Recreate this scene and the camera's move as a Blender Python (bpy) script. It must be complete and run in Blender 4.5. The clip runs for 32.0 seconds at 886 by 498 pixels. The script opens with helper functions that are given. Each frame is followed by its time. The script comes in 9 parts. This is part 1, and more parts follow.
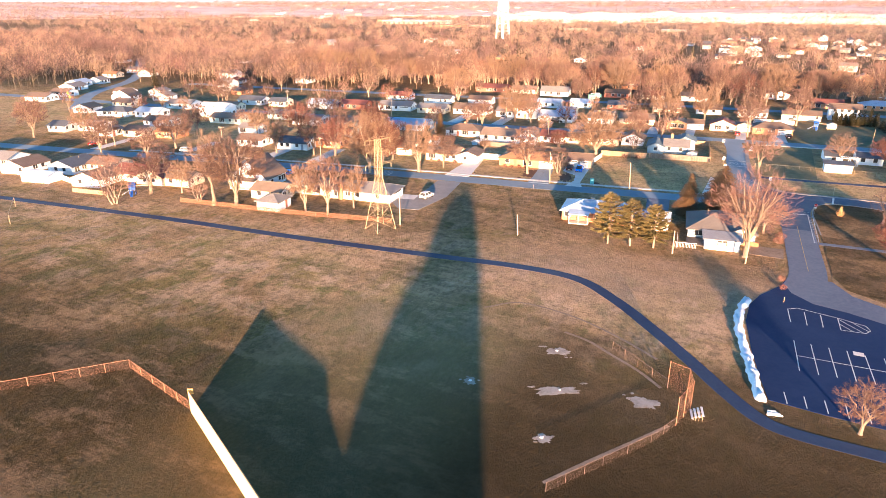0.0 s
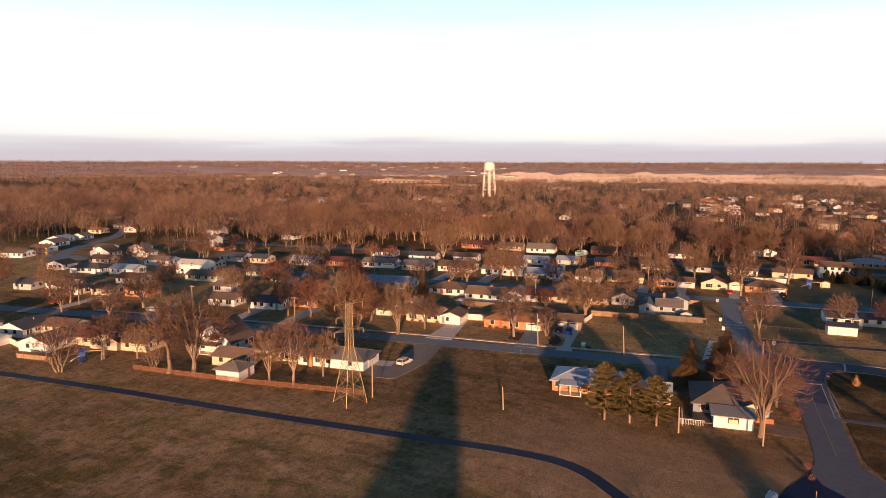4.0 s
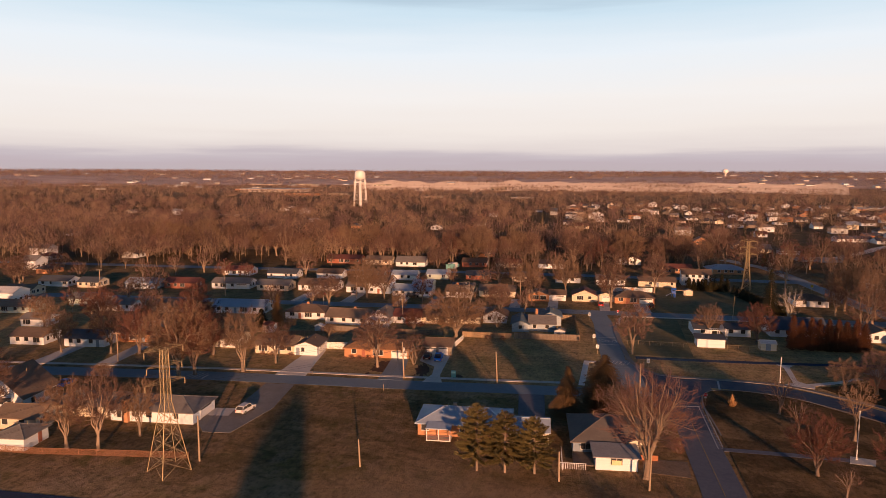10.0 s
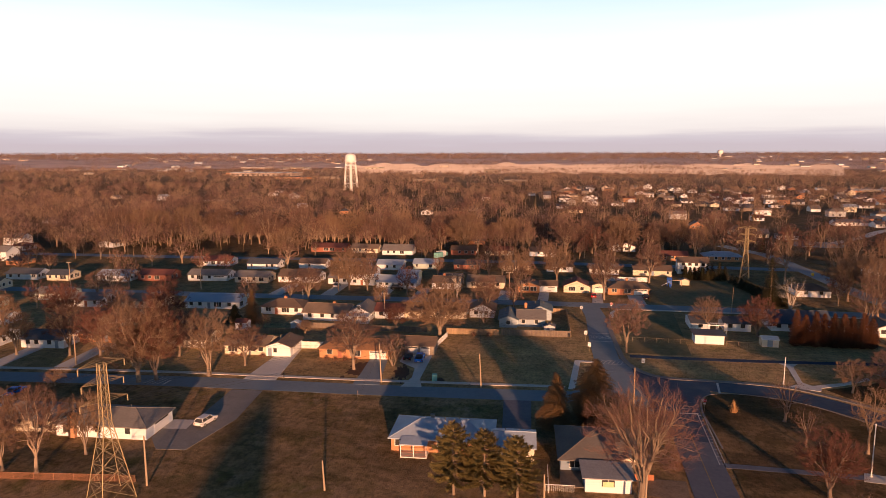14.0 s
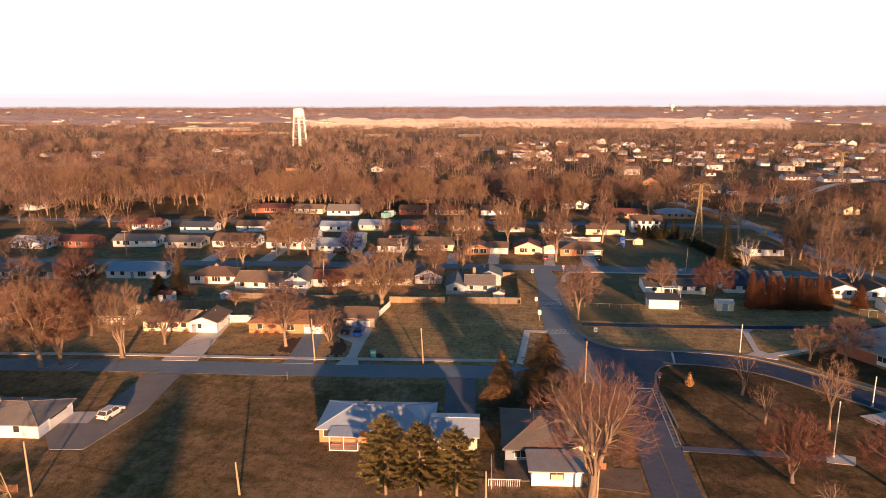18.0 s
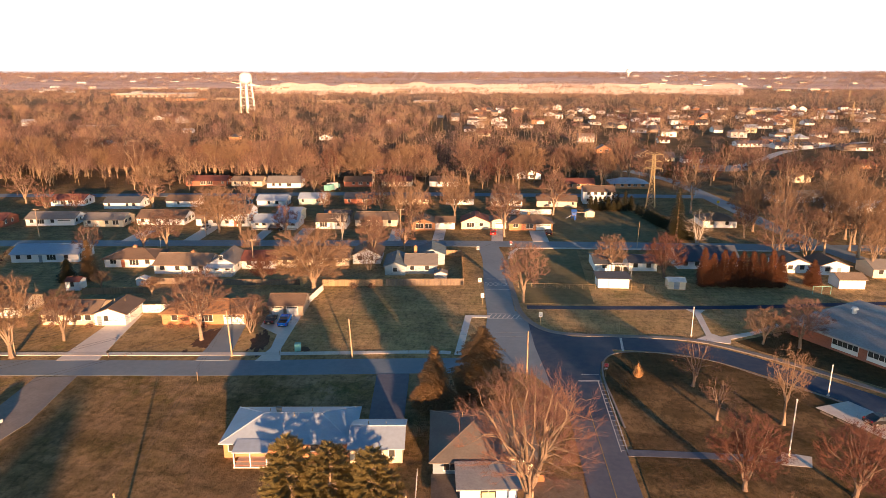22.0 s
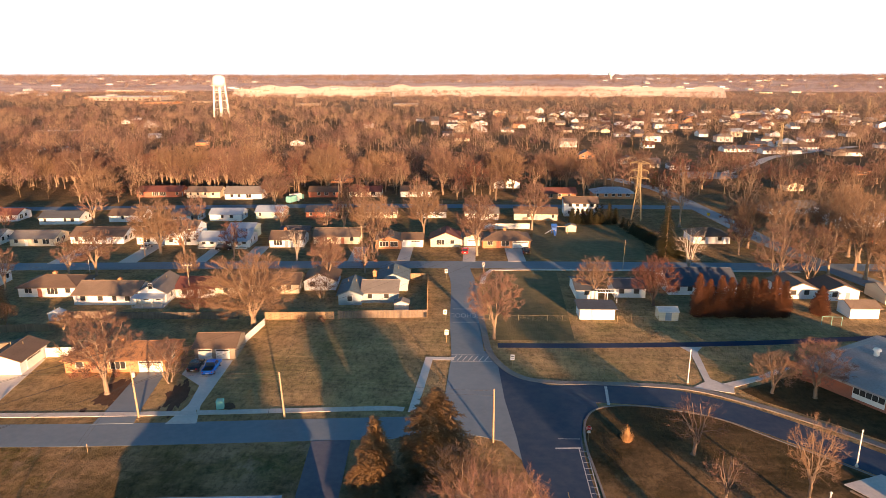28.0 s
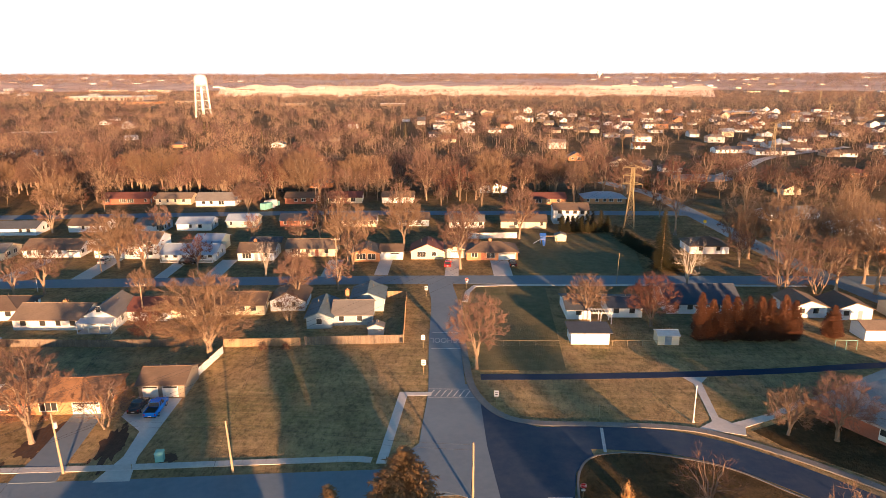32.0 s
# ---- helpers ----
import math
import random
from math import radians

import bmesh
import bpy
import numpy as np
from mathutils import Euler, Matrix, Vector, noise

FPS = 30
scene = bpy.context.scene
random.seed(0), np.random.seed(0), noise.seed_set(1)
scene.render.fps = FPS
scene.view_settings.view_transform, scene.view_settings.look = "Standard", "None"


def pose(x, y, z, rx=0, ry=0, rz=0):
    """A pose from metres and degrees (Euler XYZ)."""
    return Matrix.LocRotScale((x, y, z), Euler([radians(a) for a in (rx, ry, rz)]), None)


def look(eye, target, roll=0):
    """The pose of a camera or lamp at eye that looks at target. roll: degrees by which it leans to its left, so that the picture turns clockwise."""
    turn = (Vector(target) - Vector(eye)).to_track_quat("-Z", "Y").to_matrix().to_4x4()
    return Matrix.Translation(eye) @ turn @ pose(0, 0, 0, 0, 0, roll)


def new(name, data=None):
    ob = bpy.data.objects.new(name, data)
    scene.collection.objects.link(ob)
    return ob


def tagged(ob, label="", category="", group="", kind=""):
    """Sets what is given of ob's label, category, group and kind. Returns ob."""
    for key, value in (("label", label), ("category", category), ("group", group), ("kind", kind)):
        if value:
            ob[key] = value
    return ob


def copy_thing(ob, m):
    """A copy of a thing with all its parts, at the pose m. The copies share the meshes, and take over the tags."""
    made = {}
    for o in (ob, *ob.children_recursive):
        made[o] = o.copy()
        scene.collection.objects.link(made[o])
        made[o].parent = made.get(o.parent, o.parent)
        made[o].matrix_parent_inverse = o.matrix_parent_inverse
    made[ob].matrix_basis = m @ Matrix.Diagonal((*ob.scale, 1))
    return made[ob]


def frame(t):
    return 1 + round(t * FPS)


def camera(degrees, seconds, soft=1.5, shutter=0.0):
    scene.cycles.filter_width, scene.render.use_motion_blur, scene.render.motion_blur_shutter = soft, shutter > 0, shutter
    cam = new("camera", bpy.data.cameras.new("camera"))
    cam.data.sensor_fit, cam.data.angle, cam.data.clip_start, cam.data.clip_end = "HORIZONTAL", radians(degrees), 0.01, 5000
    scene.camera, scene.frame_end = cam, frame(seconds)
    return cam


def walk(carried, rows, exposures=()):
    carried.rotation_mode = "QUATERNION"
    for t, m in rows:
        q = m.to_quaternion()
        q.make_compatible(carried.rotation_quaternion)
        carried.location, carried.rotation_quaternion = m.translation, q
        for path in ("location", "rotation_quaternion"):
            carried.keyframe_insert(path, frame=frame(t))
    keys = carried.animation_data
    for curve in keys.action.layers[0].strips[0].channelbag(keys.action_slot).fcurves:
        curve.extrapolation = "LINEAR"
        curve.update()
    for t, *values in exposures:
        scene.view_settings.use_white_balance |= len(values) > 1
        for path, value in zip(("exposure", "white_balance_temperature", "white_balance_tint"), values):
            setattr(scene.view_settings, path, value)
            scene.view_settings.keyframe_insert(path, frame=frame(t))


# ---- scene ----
LENS = 67.51
PATH = [
    (0, 2.66, -1.33, 49.11, -20.522, -25.712, -0.088),
    (0.5, 2.17, 0.33, 49.12, -20.074, -25.636, -0.057),
    (1, 1.69, 1.94, 49.18, -18.938, -25.528, -0.048),
    (1.5, 1.30, 3.56, 49.25, -17.590, -25.444, -0.055),
    (2, 0.96, 5.11, 49.27, -16.179, -25.327, -0.076),
    (2.5, 0.53, 6.73, 49.19, -14.767, -25.207, -0.045),
    (3, 0.16, 8.51, 49.04, -12.942, -25.104, 0.025),
    (3.5, -0.19, 10.11, 48.94, -10.446, -25.008, 0.143),
    (4, -0.67, 11.76, 48.93, -7.456, -24.846, 0.130),
    (4.5, -1.04, 13.45, 48.91, -6.627, -24.739, 0.181),
    (6.5, -2.06, 20.08, 49.13, -6.713, -24.229, 0.132),
    (7, -2.13, 21.75, 49.15, -6.721, -23.753, 0.197),
    (7.5, -2.33, 23.51, 49.14, -6.728, -23.083, 0.209),
    (8, -2.53, 25.29, 49.15, -6.706, -22.065, 0.161),
    (8.5, -2.67, 27.09, 49.19, -6.699, -20.284, 0.128),
    (9, -3.02, 28.75, 49.26, -6.695, -17.972, 0.111),
    (9.5, -3.38, 30.42, 49.32, -6.694, -15.538, 0.201),
    (10, -3.75, 32.14, 49.36, -6.715, -14.049, 0.157),
    (10.5, -3.96, 33.93, 49.44, -6.735, -13.959, 0.136),
    (11, -4.05, 35.63, 49.56, -6.793, -13.880, 0.151),
    (12, -4.08, 38.71, 49.95, -6.860, -13.729, 0.103),
    (12.5, -4.00, 40.21, 50.16, -7.032, -13.677, -0.001),
    (13, -3.72, 41.77, 50.34, -7.407, -13.672, 0.003),
    (13.5, -3.50, 43.13, 50.53, -7.774, -13.643, -0.104),
    (14, -3.27, 44.57, 50.61, -8.239, -13.611, -0.135),
    (14.5, -3.11, 46.07, 50.60, -8.693, -13.579, -0.214),
    (16.5, -3.25, 52.98, 50.57, -10.604, -12.557, -0.182),
    (17, -3.12, 54.65, 50.60, -11.108, -11.551, -0.136),
    (17.5, -2.84, 56.34, 50.65, -11.592, -10.632, -0.139),
    (18, -2.49, 57.93, 50.69, -12.104, -9.799, -0.156),
    (18.5, -2.20, 59.52, 50.76, -12.622, -8.639, -0.122),
    (19, -1.86, 61.14, 50.79, -13.131, -8.576, -0.118),
    (19.5, -1.39, 62.71, 50.83, -13.625, -8.563, -0.118),
    (20, -0.81, 64.25, 50.89, -14.120, -8.040, -0.132),
    (20.5, -0.32, 65.69, 50.93, -14.531, -6.692, -0.100),
    (21, 0.13, 67.43, 50.88, -14.833, -6.447, -0.130),
    (21.5, 0.55, 69.34, 50.84, -14.948, -6.335, -0.096),
    (22, 0.96, 71.13, 50.81, -14.969, -6.251, -0.059),
    (23, 1.65, 74.67, 50.76, -14.966, -6.039, -0.043),
    (24, 2.26, 78.12, 50.78, -14.928, -5.809, -0.048),
    (25, 2.93, 81.76, 50.65, -14.830, -5.619, -0.096),
    (26, 3.23, 85.34, 50.67, -14.790, -5.370, 0.005),
    (26.5, 3.46, 87.17, 50.64, -14.750, -5.246, -0.080),
    (28.5, 4.21, 94.00, 50.70, -14.761, -4.781, -0.015),
    (29, 4.42, 95.67, 50.70, -14.780, -4.660, -0.019),
    (30, 4.56, 99.10, 50.73, -14.797, -4.397, 0.036),
    (31, 4.84, 102.57, 50.89, -14.807, -4.187, 0.030),
    (32, 5.19, 106.18, 51.01, -14.838, -3.962, -0.106),
]
EXPO = [(0.0, 2.06, 5250, 7), (1.5, 1.72, 5350, 7), (3.0, 0.82, 5900, 11), (4.2, -0.02, 6400, 19), (6.5, -0.26, 6600, 24), (9.0, -0.35, 6600, 26), (13.0, -0.28, 6550, 26), (15.0, 0.20, 6500, 22), (17.0, 0.48, 6450, 18), (19.0, 0.72, 6350, 14), (21.0, 0.96, 6350, 10), (32.0, 1.06, 6250, 8)]
SKY_GAIN, SKY_STRENGTH, SUN_STRENGTH = 0.05, 0.70, 8.0
cam = camera(LENS, 32.0, soft=0.7)
walk(cam, [(t, pose(x, y, z, 90 + p, 0, -h) @ pose(0, 0, 0, 0, 0, r)) for t, x, y, z, p, h, r in PATH], EXPO)

# ---- light ----
SUN_EL, SUN_AZ = 6.0, 157.0
world = bpy.data.worlds.new("sky")
scene.world = world
world.use_nodes = True
wn, wl = world.node_tree.nodes, world.node_tree.links
wn.clear()
w_out, w_bg = wn.new("ShaderNodeOutputWorld"), wn.new("ShaderNodeBackground")
w_sky = wn.new("ShaderNodeTexSky")
w_sky.sky_type, w_sky.sun_disc = "NISHITA", False
w_sky.sun_elevation, w_sky.sun_rotation = radians(SUN_EL), radians(SUN_AZ)
w_sky.air_density, w_sky.dust_density = 1.0, 1.4
w_tc, w_sep = wn.new("ShaderNodeTexCoord"), wn.new("ShaderNodeSeparateXYZ")
w_ramp = wn.new("ShaderNodeValToRGB")
els = w_ramp.color_ramp.elements
els[0].position, els[0].color = 0.0, (0.95, 0.88, 0.86, 1)
els[1].position, els[1].color = 1.0, (0.002, 0.055, 0.146, 1)
for pos, col in ((0.012, (0.96, 0.88, 0.88, 1)), (0.022, (1.02, 0.98, 0.98, 1)), (0.034, (1.38, 1.36, 1.22, 1)), (0.060, (1.58, 1.60, 1.40, 1)), (0.11, (1.62, 1.72, 1.56, 1)), (0.17, (1.46, 1.74, 1.72, 1)), (0.225, (1.08, 1.52, 1.62, 1)), (0.29, (0.10, 0.27, 0.48, 1)), (0.43, (0.007, 0.087, 0.216, 1))):
    e = els.new(pos)
    e.color = col
# streaky cloud bank and a few small clouds
w_map, w_noise = wn.new("ShaderNodeMapping"), wn.new("ShaderNodeTexNoise")
w_map.inputs["Scale"].default_value = (1.0, 1.0, 14.0)
w_noise.inputs["Scale"].default_value, w_noise.inputs["Detail"].default_value = 3.5, 6.0
w_add = wn.new("ShaderNodeMath")
w_add.operation = "MULTIPLY_ADD"
w_add.inputs[1].default_value = 0.035
w_sub = wn.new("ShaderNodeMath")
w_sub.operation = "ADD"
w_sub.inputs[1].default_value = -0.017
w_sc = wn.new("ShaderNodeMix")
w_sc.data_type, w_sc.blend_type = "RGBA", "MIX"
w_sc.inputs[0].default_value = 0.95
w_gain = wn.new("ShaderNodeMix")
w_gain.data_type, w_gain.blend_type = "RGBA", "MULTIPLY"
w_gain.inputs[0].default_value = 1.0
w_gain.inputs[7].default_value = (SKY_GAIN * 0.9, SKY_GAIN * 0.95, SKY_GAIN, 1)
wl.new(w_tc.outputs["Generated"], w_sep.inputs[0])
wl.new(w_tc.outputs["Generated"], w_map.inputs[0])
wl.new(w_map.outputs[0], w_noise.inputs["Vector"])
wl.new(w_noise.outputs[0], w_add.inputs[0])
wl.new(w_sep.outputs[2], w_add.inputs[2])
wl.new(w_add.outputs[0], w_sub.inputs[0])
wl.new(w_sub.outputs[0], w_ramp.inputs[0])
wl.new(w_sky.outputs[0], w_gain.inputs[6])
wl.new(w_gain.outputs[2], w_sc.inputs[6])
wl.new(w_ramp.outputs[0], w_sc.inputs[7])
wl.new(w_sc.outputs[2], w_bg.inputs[0])
w_bg.inputs[1].default_value = SKY_STRENGTH
wl.new(w_bg.outputs[0], w_out.inputs[0])

sun = new("sun", bpy.data.lights.new("sun", "SUN"))
sun.data.energy, sun.data.angle, sun.data.color = SUN_STRENGTH, radians(0.9), (1.0, 0.53, 0.25)
s_az, s_el = radians(SUN_AZ), radians(SUN_EL)
sun.matrix_world = look((math.sin(s_az) * math.cos(s_el) * 500, math.cos(s_az) * math.cos(s_el) * 500, math.sin(s_el) * 500), (0, 0, 0))


# ---- materials ----
def mat(name, c1, c2, c3=None, s1=0.25, s2=2.5, rough=0.85, bump=0.2, bs=9.0, metal=0.0, spec=0.3, stretch=(1, 1, 1), jitter=0.0, amount=0.45, bdist=0.03):
    m = bpy.data.materials.new(name)
    m.use_nodes = True
    n, l = m.node_tree.nodes, m.node_tree.links
    b = n["Principled BSDF"]
    geo, mp = n.new("ShaderNodeNewGeometry"), n.new("ShaderNodeMapping")
    mp.inputs["Scale"].default_value = stretch
    l.new(geo.outputs["Position"], mp.inputs[0])

    def noise_of(scale, detail, lo, hi):
        t, r = n.new("ShaderNodeTexNoise"), n.new("ShaderNodeMapRange")
        t.inputs["Scale"].default_value, t.inputs["Detail"].default_value, t.inputs["Roughness"].default_value = scale, detail, 0.62
        r.inputs[1].default_value, r.inputs[2].default_value = lo, hi
        l.new(mp.outputs[0], t.inputs["Vector"])
        l.new(t.outputs[0], r.inputs[0])
        return t, r

    def mixed(fac, a, c, mode="MIX", scale=1.0):
        x = n.new("ShaderNodeMix")
        x.data_type, x.blend_type = "RGBA", mode
        if isinstance(fac, float):
            x.inputs[0].default_value = fac
        elif scale != 1.0:
            k = n.new("ShaderNodeMath")
            k.operation, k.inputs[1].default_value = "MULTIPLY", scale
            l.new(fac, k.inputs[0])
            l.new(k.outputs[0], x.inputs[0])
        else:
            l.new(fac, x.inputs[0])
        for slot, v in ((6, a), (7, c)):
            if isinstance(v, tuple):
                x.inputs[slot].default_value = (*v, 1)
            else:
                l.new(v, x.inputs[slot])
        return x.outputs[2]

    _, big = noise_of(s1, 4, 0.35, 0.65)
    _, small = noise_of(s2, 6, 0.38, 0.66)
    col = mixed(big.outputs[0], c1, c2)
    col = mixed(small.outputs[0], col, c3 or tuple(0.6 * v for v in c1), scale=amount)
    if jitter:
        info, ramp = n.new("ShaderNodeObjectInfo"), n.new("ShaderNodeMapRange")
        ramp.inputs[3].default_value, ramp.inputs[4].default_value = 1 - jitter, 1 + jitter
        l.new(info.outputs["Random"], ramp.inputs[0])
        hsv = n.new("ShaderNodeHueSaturation")
        l.new(ramp.outputs[0], hsv.inputs["Value"])
        l.new(col, hsv.inputs["Color"])
        col = hsv.outputs[0]
    l.new(col, b.inputs["Base Color"])
    b.inputs["Roughness"].default_value, b.inputs["Metallic"].default_value, b.inputs["Specular IOR Level"].default_value = rough, metal, spec
    if bump:
        t, _ = noise_of(bs, 4, 0, 1)
        bp = n.new("ShaderNodeBump")
        bp.inputs["Strength"].default_value, bp.inputs["Distance"].default_value = bump, bdist
        l.new(t.outputs[0], bp.inputs["Height"])
        l.new(bp.outputs[0], b.inputs["Normal"])
    return m


def grass_mat(name="winter_grass", k=1.0):
    """Winter turf: straw, brown and green in patches, greener on the house lots north of the road."""
    m = bpy.data.materials.new(name)
    m.use_nodes = True
    n, l = m.node_tree.nodes, m.node_tree.links
    b = n["Principled BSDF"]
    geo = n.new("ShaderNodeNewGeometry")

    def noise_of(scale, detail, lo, hi, stretch=(1, 1, 1), turn=0.0, rough=0.6):
        mp, t, r = n.new("ShaderNodeMapping"), n.new("ShaderNodeTexNoise"), n.new("ShaderNodeMapRange")
        mp.inputs["Scale"].default_value, mp.inputs["Rotation"].default_value = stretch, (0, 0, turn)
        t.inputs["Scale"].default_value, t.inputs["Detail"].default_value, t.inputs["Roughness"].default_value = scale, detail, rough
        r.inputs[1].default_value, r.inputs[2].default_value = lo, hi
        l.new(geo.outputs["Position"], mp.inputs[0])
        l.new(mp.outputs[0], t.inputs["Vector"])
        l.new(t.outputs[0], r.inputs[0])
        return r.outputs[0]

    def mixed(fac, a, c, scale=1.0):
        k, x = n.new("ShaderNodeMath"), n.new("ShaderNodeMix")
        k.operation, k.inputs[1].default_value = "MULTIPLY", scale
        x.data_type = "RGBA"
        l.new(fac, k.inputs[0])
        l.new(k.outputs[0], x.inputs[0])
        for slot, v in ((6, a), (7, c)):
            if isinstance(v, tuple):
                x.inputs[slot].default_value = (*v, 1)
            else:
                l.new(v, x.inputs[slot])
        return x.outputs[2]

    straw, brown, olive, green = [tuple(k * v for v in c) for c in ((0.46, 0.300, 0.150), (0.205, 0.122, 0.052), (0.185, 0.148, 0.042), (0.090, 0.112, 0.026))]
    field = mixed(noise_of(0.035, 5, 0.40, 0.60), straw, brown, 0.85)
    field = mixed(noise_of(0.06, 6, 0.47, 0.56, (1, 0.6, 1), 0.35), field, olive, 0.95)
    field = mixed(noise_of(0.15, 6, 0.50, 0.58, (1, 0.7, 1), 0.9, 0.66), field, (0.42 * k, 0.295 * k, 0.205 * k), 0.75)
    field = mixed(noise_of(0.24, 6, 0.52, 0.60, (1, 0.55, 1), 0.2, 0.66), field, green, 0.75)
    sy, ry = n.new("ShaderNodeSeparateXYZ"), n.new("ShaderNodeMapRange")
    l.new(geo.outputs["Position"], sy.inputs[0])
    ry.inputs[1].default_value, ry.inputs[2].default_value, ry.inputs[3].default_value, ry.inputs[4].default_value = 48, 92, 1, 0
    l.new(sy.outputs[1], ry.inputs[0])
    dry = n.new("ShaderNodeMapRange")
    dry.inputs[1].default_value, dry.inputs[2].default_value = 78, 112
    l.new(sy.outputs[1], dry.inputs[0])
    wilt = n.new("ShaderNodeMath")
    wilt.operation = "MULTIPLY"
    l.new(dry.outputs[0], wilt.inputs[0])
    l.new(noise_of(0.11, 6, 0.36, 0.56, (0.6, 1, 1), 0.2, 0.66), wilt.inputs[1])
    field = mixed(wilt.outputs[0], field, (0.54 * k, 0.355 * k, 0.20 * k), 0.6)
    # field darkened toward low y for lens falloff
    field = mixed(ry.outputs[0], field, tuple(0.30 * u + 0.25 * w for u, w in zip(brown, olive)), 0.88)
    field = mixed(noise_of(0.045, 7, 0.49, 0.56, (0.4, 1, 1), 0.25, 0.72), field, tuple(k * v for v in (0.070, 0.060, 0.024)), 0.48)
    field = mixed(noise_of(0.13, 7, 0.51, 0.57, (0.45, 1, 1), 0.12, 0.74), field, tuple(k * v for v in (0.50, 0.325, 0.19)), 0.50)
    field = mixed(noise_of(0.34, 7, 0.53, 0.59, (0.5, 1, 1), 0.4, 0.74), field, tuple(k * v for v in (0.060, 0.054, 0.020)), 0.42)
    lawn = mixed(noise_of(0.05, 5, 0.42, 0.58), tuple(k * v for v in (0.265, 0.182, 0.088)), tuple(k * v for v in (0.150, 0.132, 0.052)))
    lawn = mixed(noise_of(0.9, 4, 0.46, 0.60, (0.06, 1, 1), 0.08), lawn, straw, 0.40)
    lawn = mixed(noise_of(0.16, 5, 0.46, 0.66), lawn, tuple(k * v for v in (0.215, 0.138, 0.068)), 0.75)
    lawn = mixed(noise_of(0.10, 7, 0.50, 0.58, (0.8, 1, 1), 0.7, 0.74), lawn, tuple(k * v for v in (0.38, 0.265, 0.125)), 0.5)
    lawn = mixed(noise_of(0.22, 7, 0.52, 0.59, (0.7, 1, 1), 0.3, 0.74), lawn, tuple(k * v for v in (0.052, 0.048, 0.018)), 0.5)
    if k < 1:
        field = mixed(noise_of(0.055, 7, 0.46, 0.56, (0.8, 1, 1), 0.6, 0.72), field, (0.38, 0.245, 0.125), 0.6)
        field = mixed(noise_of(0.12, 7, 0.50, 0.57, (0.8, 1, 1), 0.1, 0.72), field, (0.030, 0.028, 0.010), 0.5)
    sep, r = n.new("ShaderNodeSeparateXYZ"), n.new("ShaderNodeMapRange")
    l.new(geo.outputs["Position"], sep.inputs[0])
    r.inputs[1].default_value, r.inputs[2].default_value = 168, 186
    l.new(sep.outputs[1], r.inputs[0])
    r2 = n.new("ShaderNodeMapRange")
    r2.inputs[1].default_value, r2.inputs[2].default_value, r2.inputs[3].default_value, r2.inputs[4].default_value = 330, 420, 1, 0
    l.new(sep.outputs[1], r2.inputs[0])
    both = n.new("ShaderNodeMath")
    both.operation = "MULTIPLY"
    l.new(r.outputs[0], both.inputs[0])
    l.new(r2.outputs[0], both.inputs[1])
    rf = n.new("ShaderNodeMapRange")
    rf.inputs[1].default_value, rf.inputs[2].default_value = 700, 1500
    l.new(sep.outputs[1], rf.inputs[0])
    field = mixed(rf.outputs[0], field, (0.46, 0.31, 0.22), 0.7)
    col = mixed(both.outputs[0], field, lawn, 0.85)
    # woods floor: leaf litter, darkened further with painted tree shade
    rw, rv = n.new("ShaderNodeMapRange"), n.new("ShaderNodeMapRange")
    rw.inputs[1].default_value, rw.inputs[2].default_value = 366, 400
    rv.inputs[1].default_value, rv.inputs[2].default_value, rv.inputs[3].default_value, rv.inputs[4].default_value = 1000, 1500, 1, 0
    wm = n.new("ShaderNodeMath")
    wm.operation = "MULTIPLY"
    west, edge = n.new("ShaderNodeMath"), n.new("ShaderNodeMath")
    west.operation, west.inputs[1].default_value = "MINIMUM", 0.0
    edge.operation, edge.inputs[1].default_value = "MULTIPLY_ADD", -0.18
    l.new(sep.outputs[0], west.inputs[0])
    l.new(west.outputs[0], edge.inputs[0])
    l.new(sep.outputs[1], edge.inputs[2])
    l.new(edge.outputs[0], rw.inputs[0])
    l.new(sep.outputs[1], rv.inputs[0])
    l.new(rw.outputs[0], wm.inputs[0])
    l.new(rv.outputs[0], wm.inputs[1])
    col = mixed(wm.outputs[0], col, (0.055, 0.040, 0.028), 0.75)
    col = mixed(noise_of(0.45, 6, 0.44, 0.66, (1, 0.45, 1), 0.5, 0.7), col, (0.075, 0.058, 0.034), 0.45)
    col = mixed(noise_of(2.2, 7, 0.46, 0.62, (1, 0.45, 1), 0.3, 0.8), col, (0.36 * k, 0.25 * k, 0.14 * k), 0.30)
    col = mixed(noise_of(1.1, 7, 0.48, 0.62, (1, 0.55, 1), 0.2, 0.78), col, (0.034, 0.030, 0.013), 0.5)
    # tonal gain along y painted into infield, meadow and lawns: vignette falloff, lifted shade
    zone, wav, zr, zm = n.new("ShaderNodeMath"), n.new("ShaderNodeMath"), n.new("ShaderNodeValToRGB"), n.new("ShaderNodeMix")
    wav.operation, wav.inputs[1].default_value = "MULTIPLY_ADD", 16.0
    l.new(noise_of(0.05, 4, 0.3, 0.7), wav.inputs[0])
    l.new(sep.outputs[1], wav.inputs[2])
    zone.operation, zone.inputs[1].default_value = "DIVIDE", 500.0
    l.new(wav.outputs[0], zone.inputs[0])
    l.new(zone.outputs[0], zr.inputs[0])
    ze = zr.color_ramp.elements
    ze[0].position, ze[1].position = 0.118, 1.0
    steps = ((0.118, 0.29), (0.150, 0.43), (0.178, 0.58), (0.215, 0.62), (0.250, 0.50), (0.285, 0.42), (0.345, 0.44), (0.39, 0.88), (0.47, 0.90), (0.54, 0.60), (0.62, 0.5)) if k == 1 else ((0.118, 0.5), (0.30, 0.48))
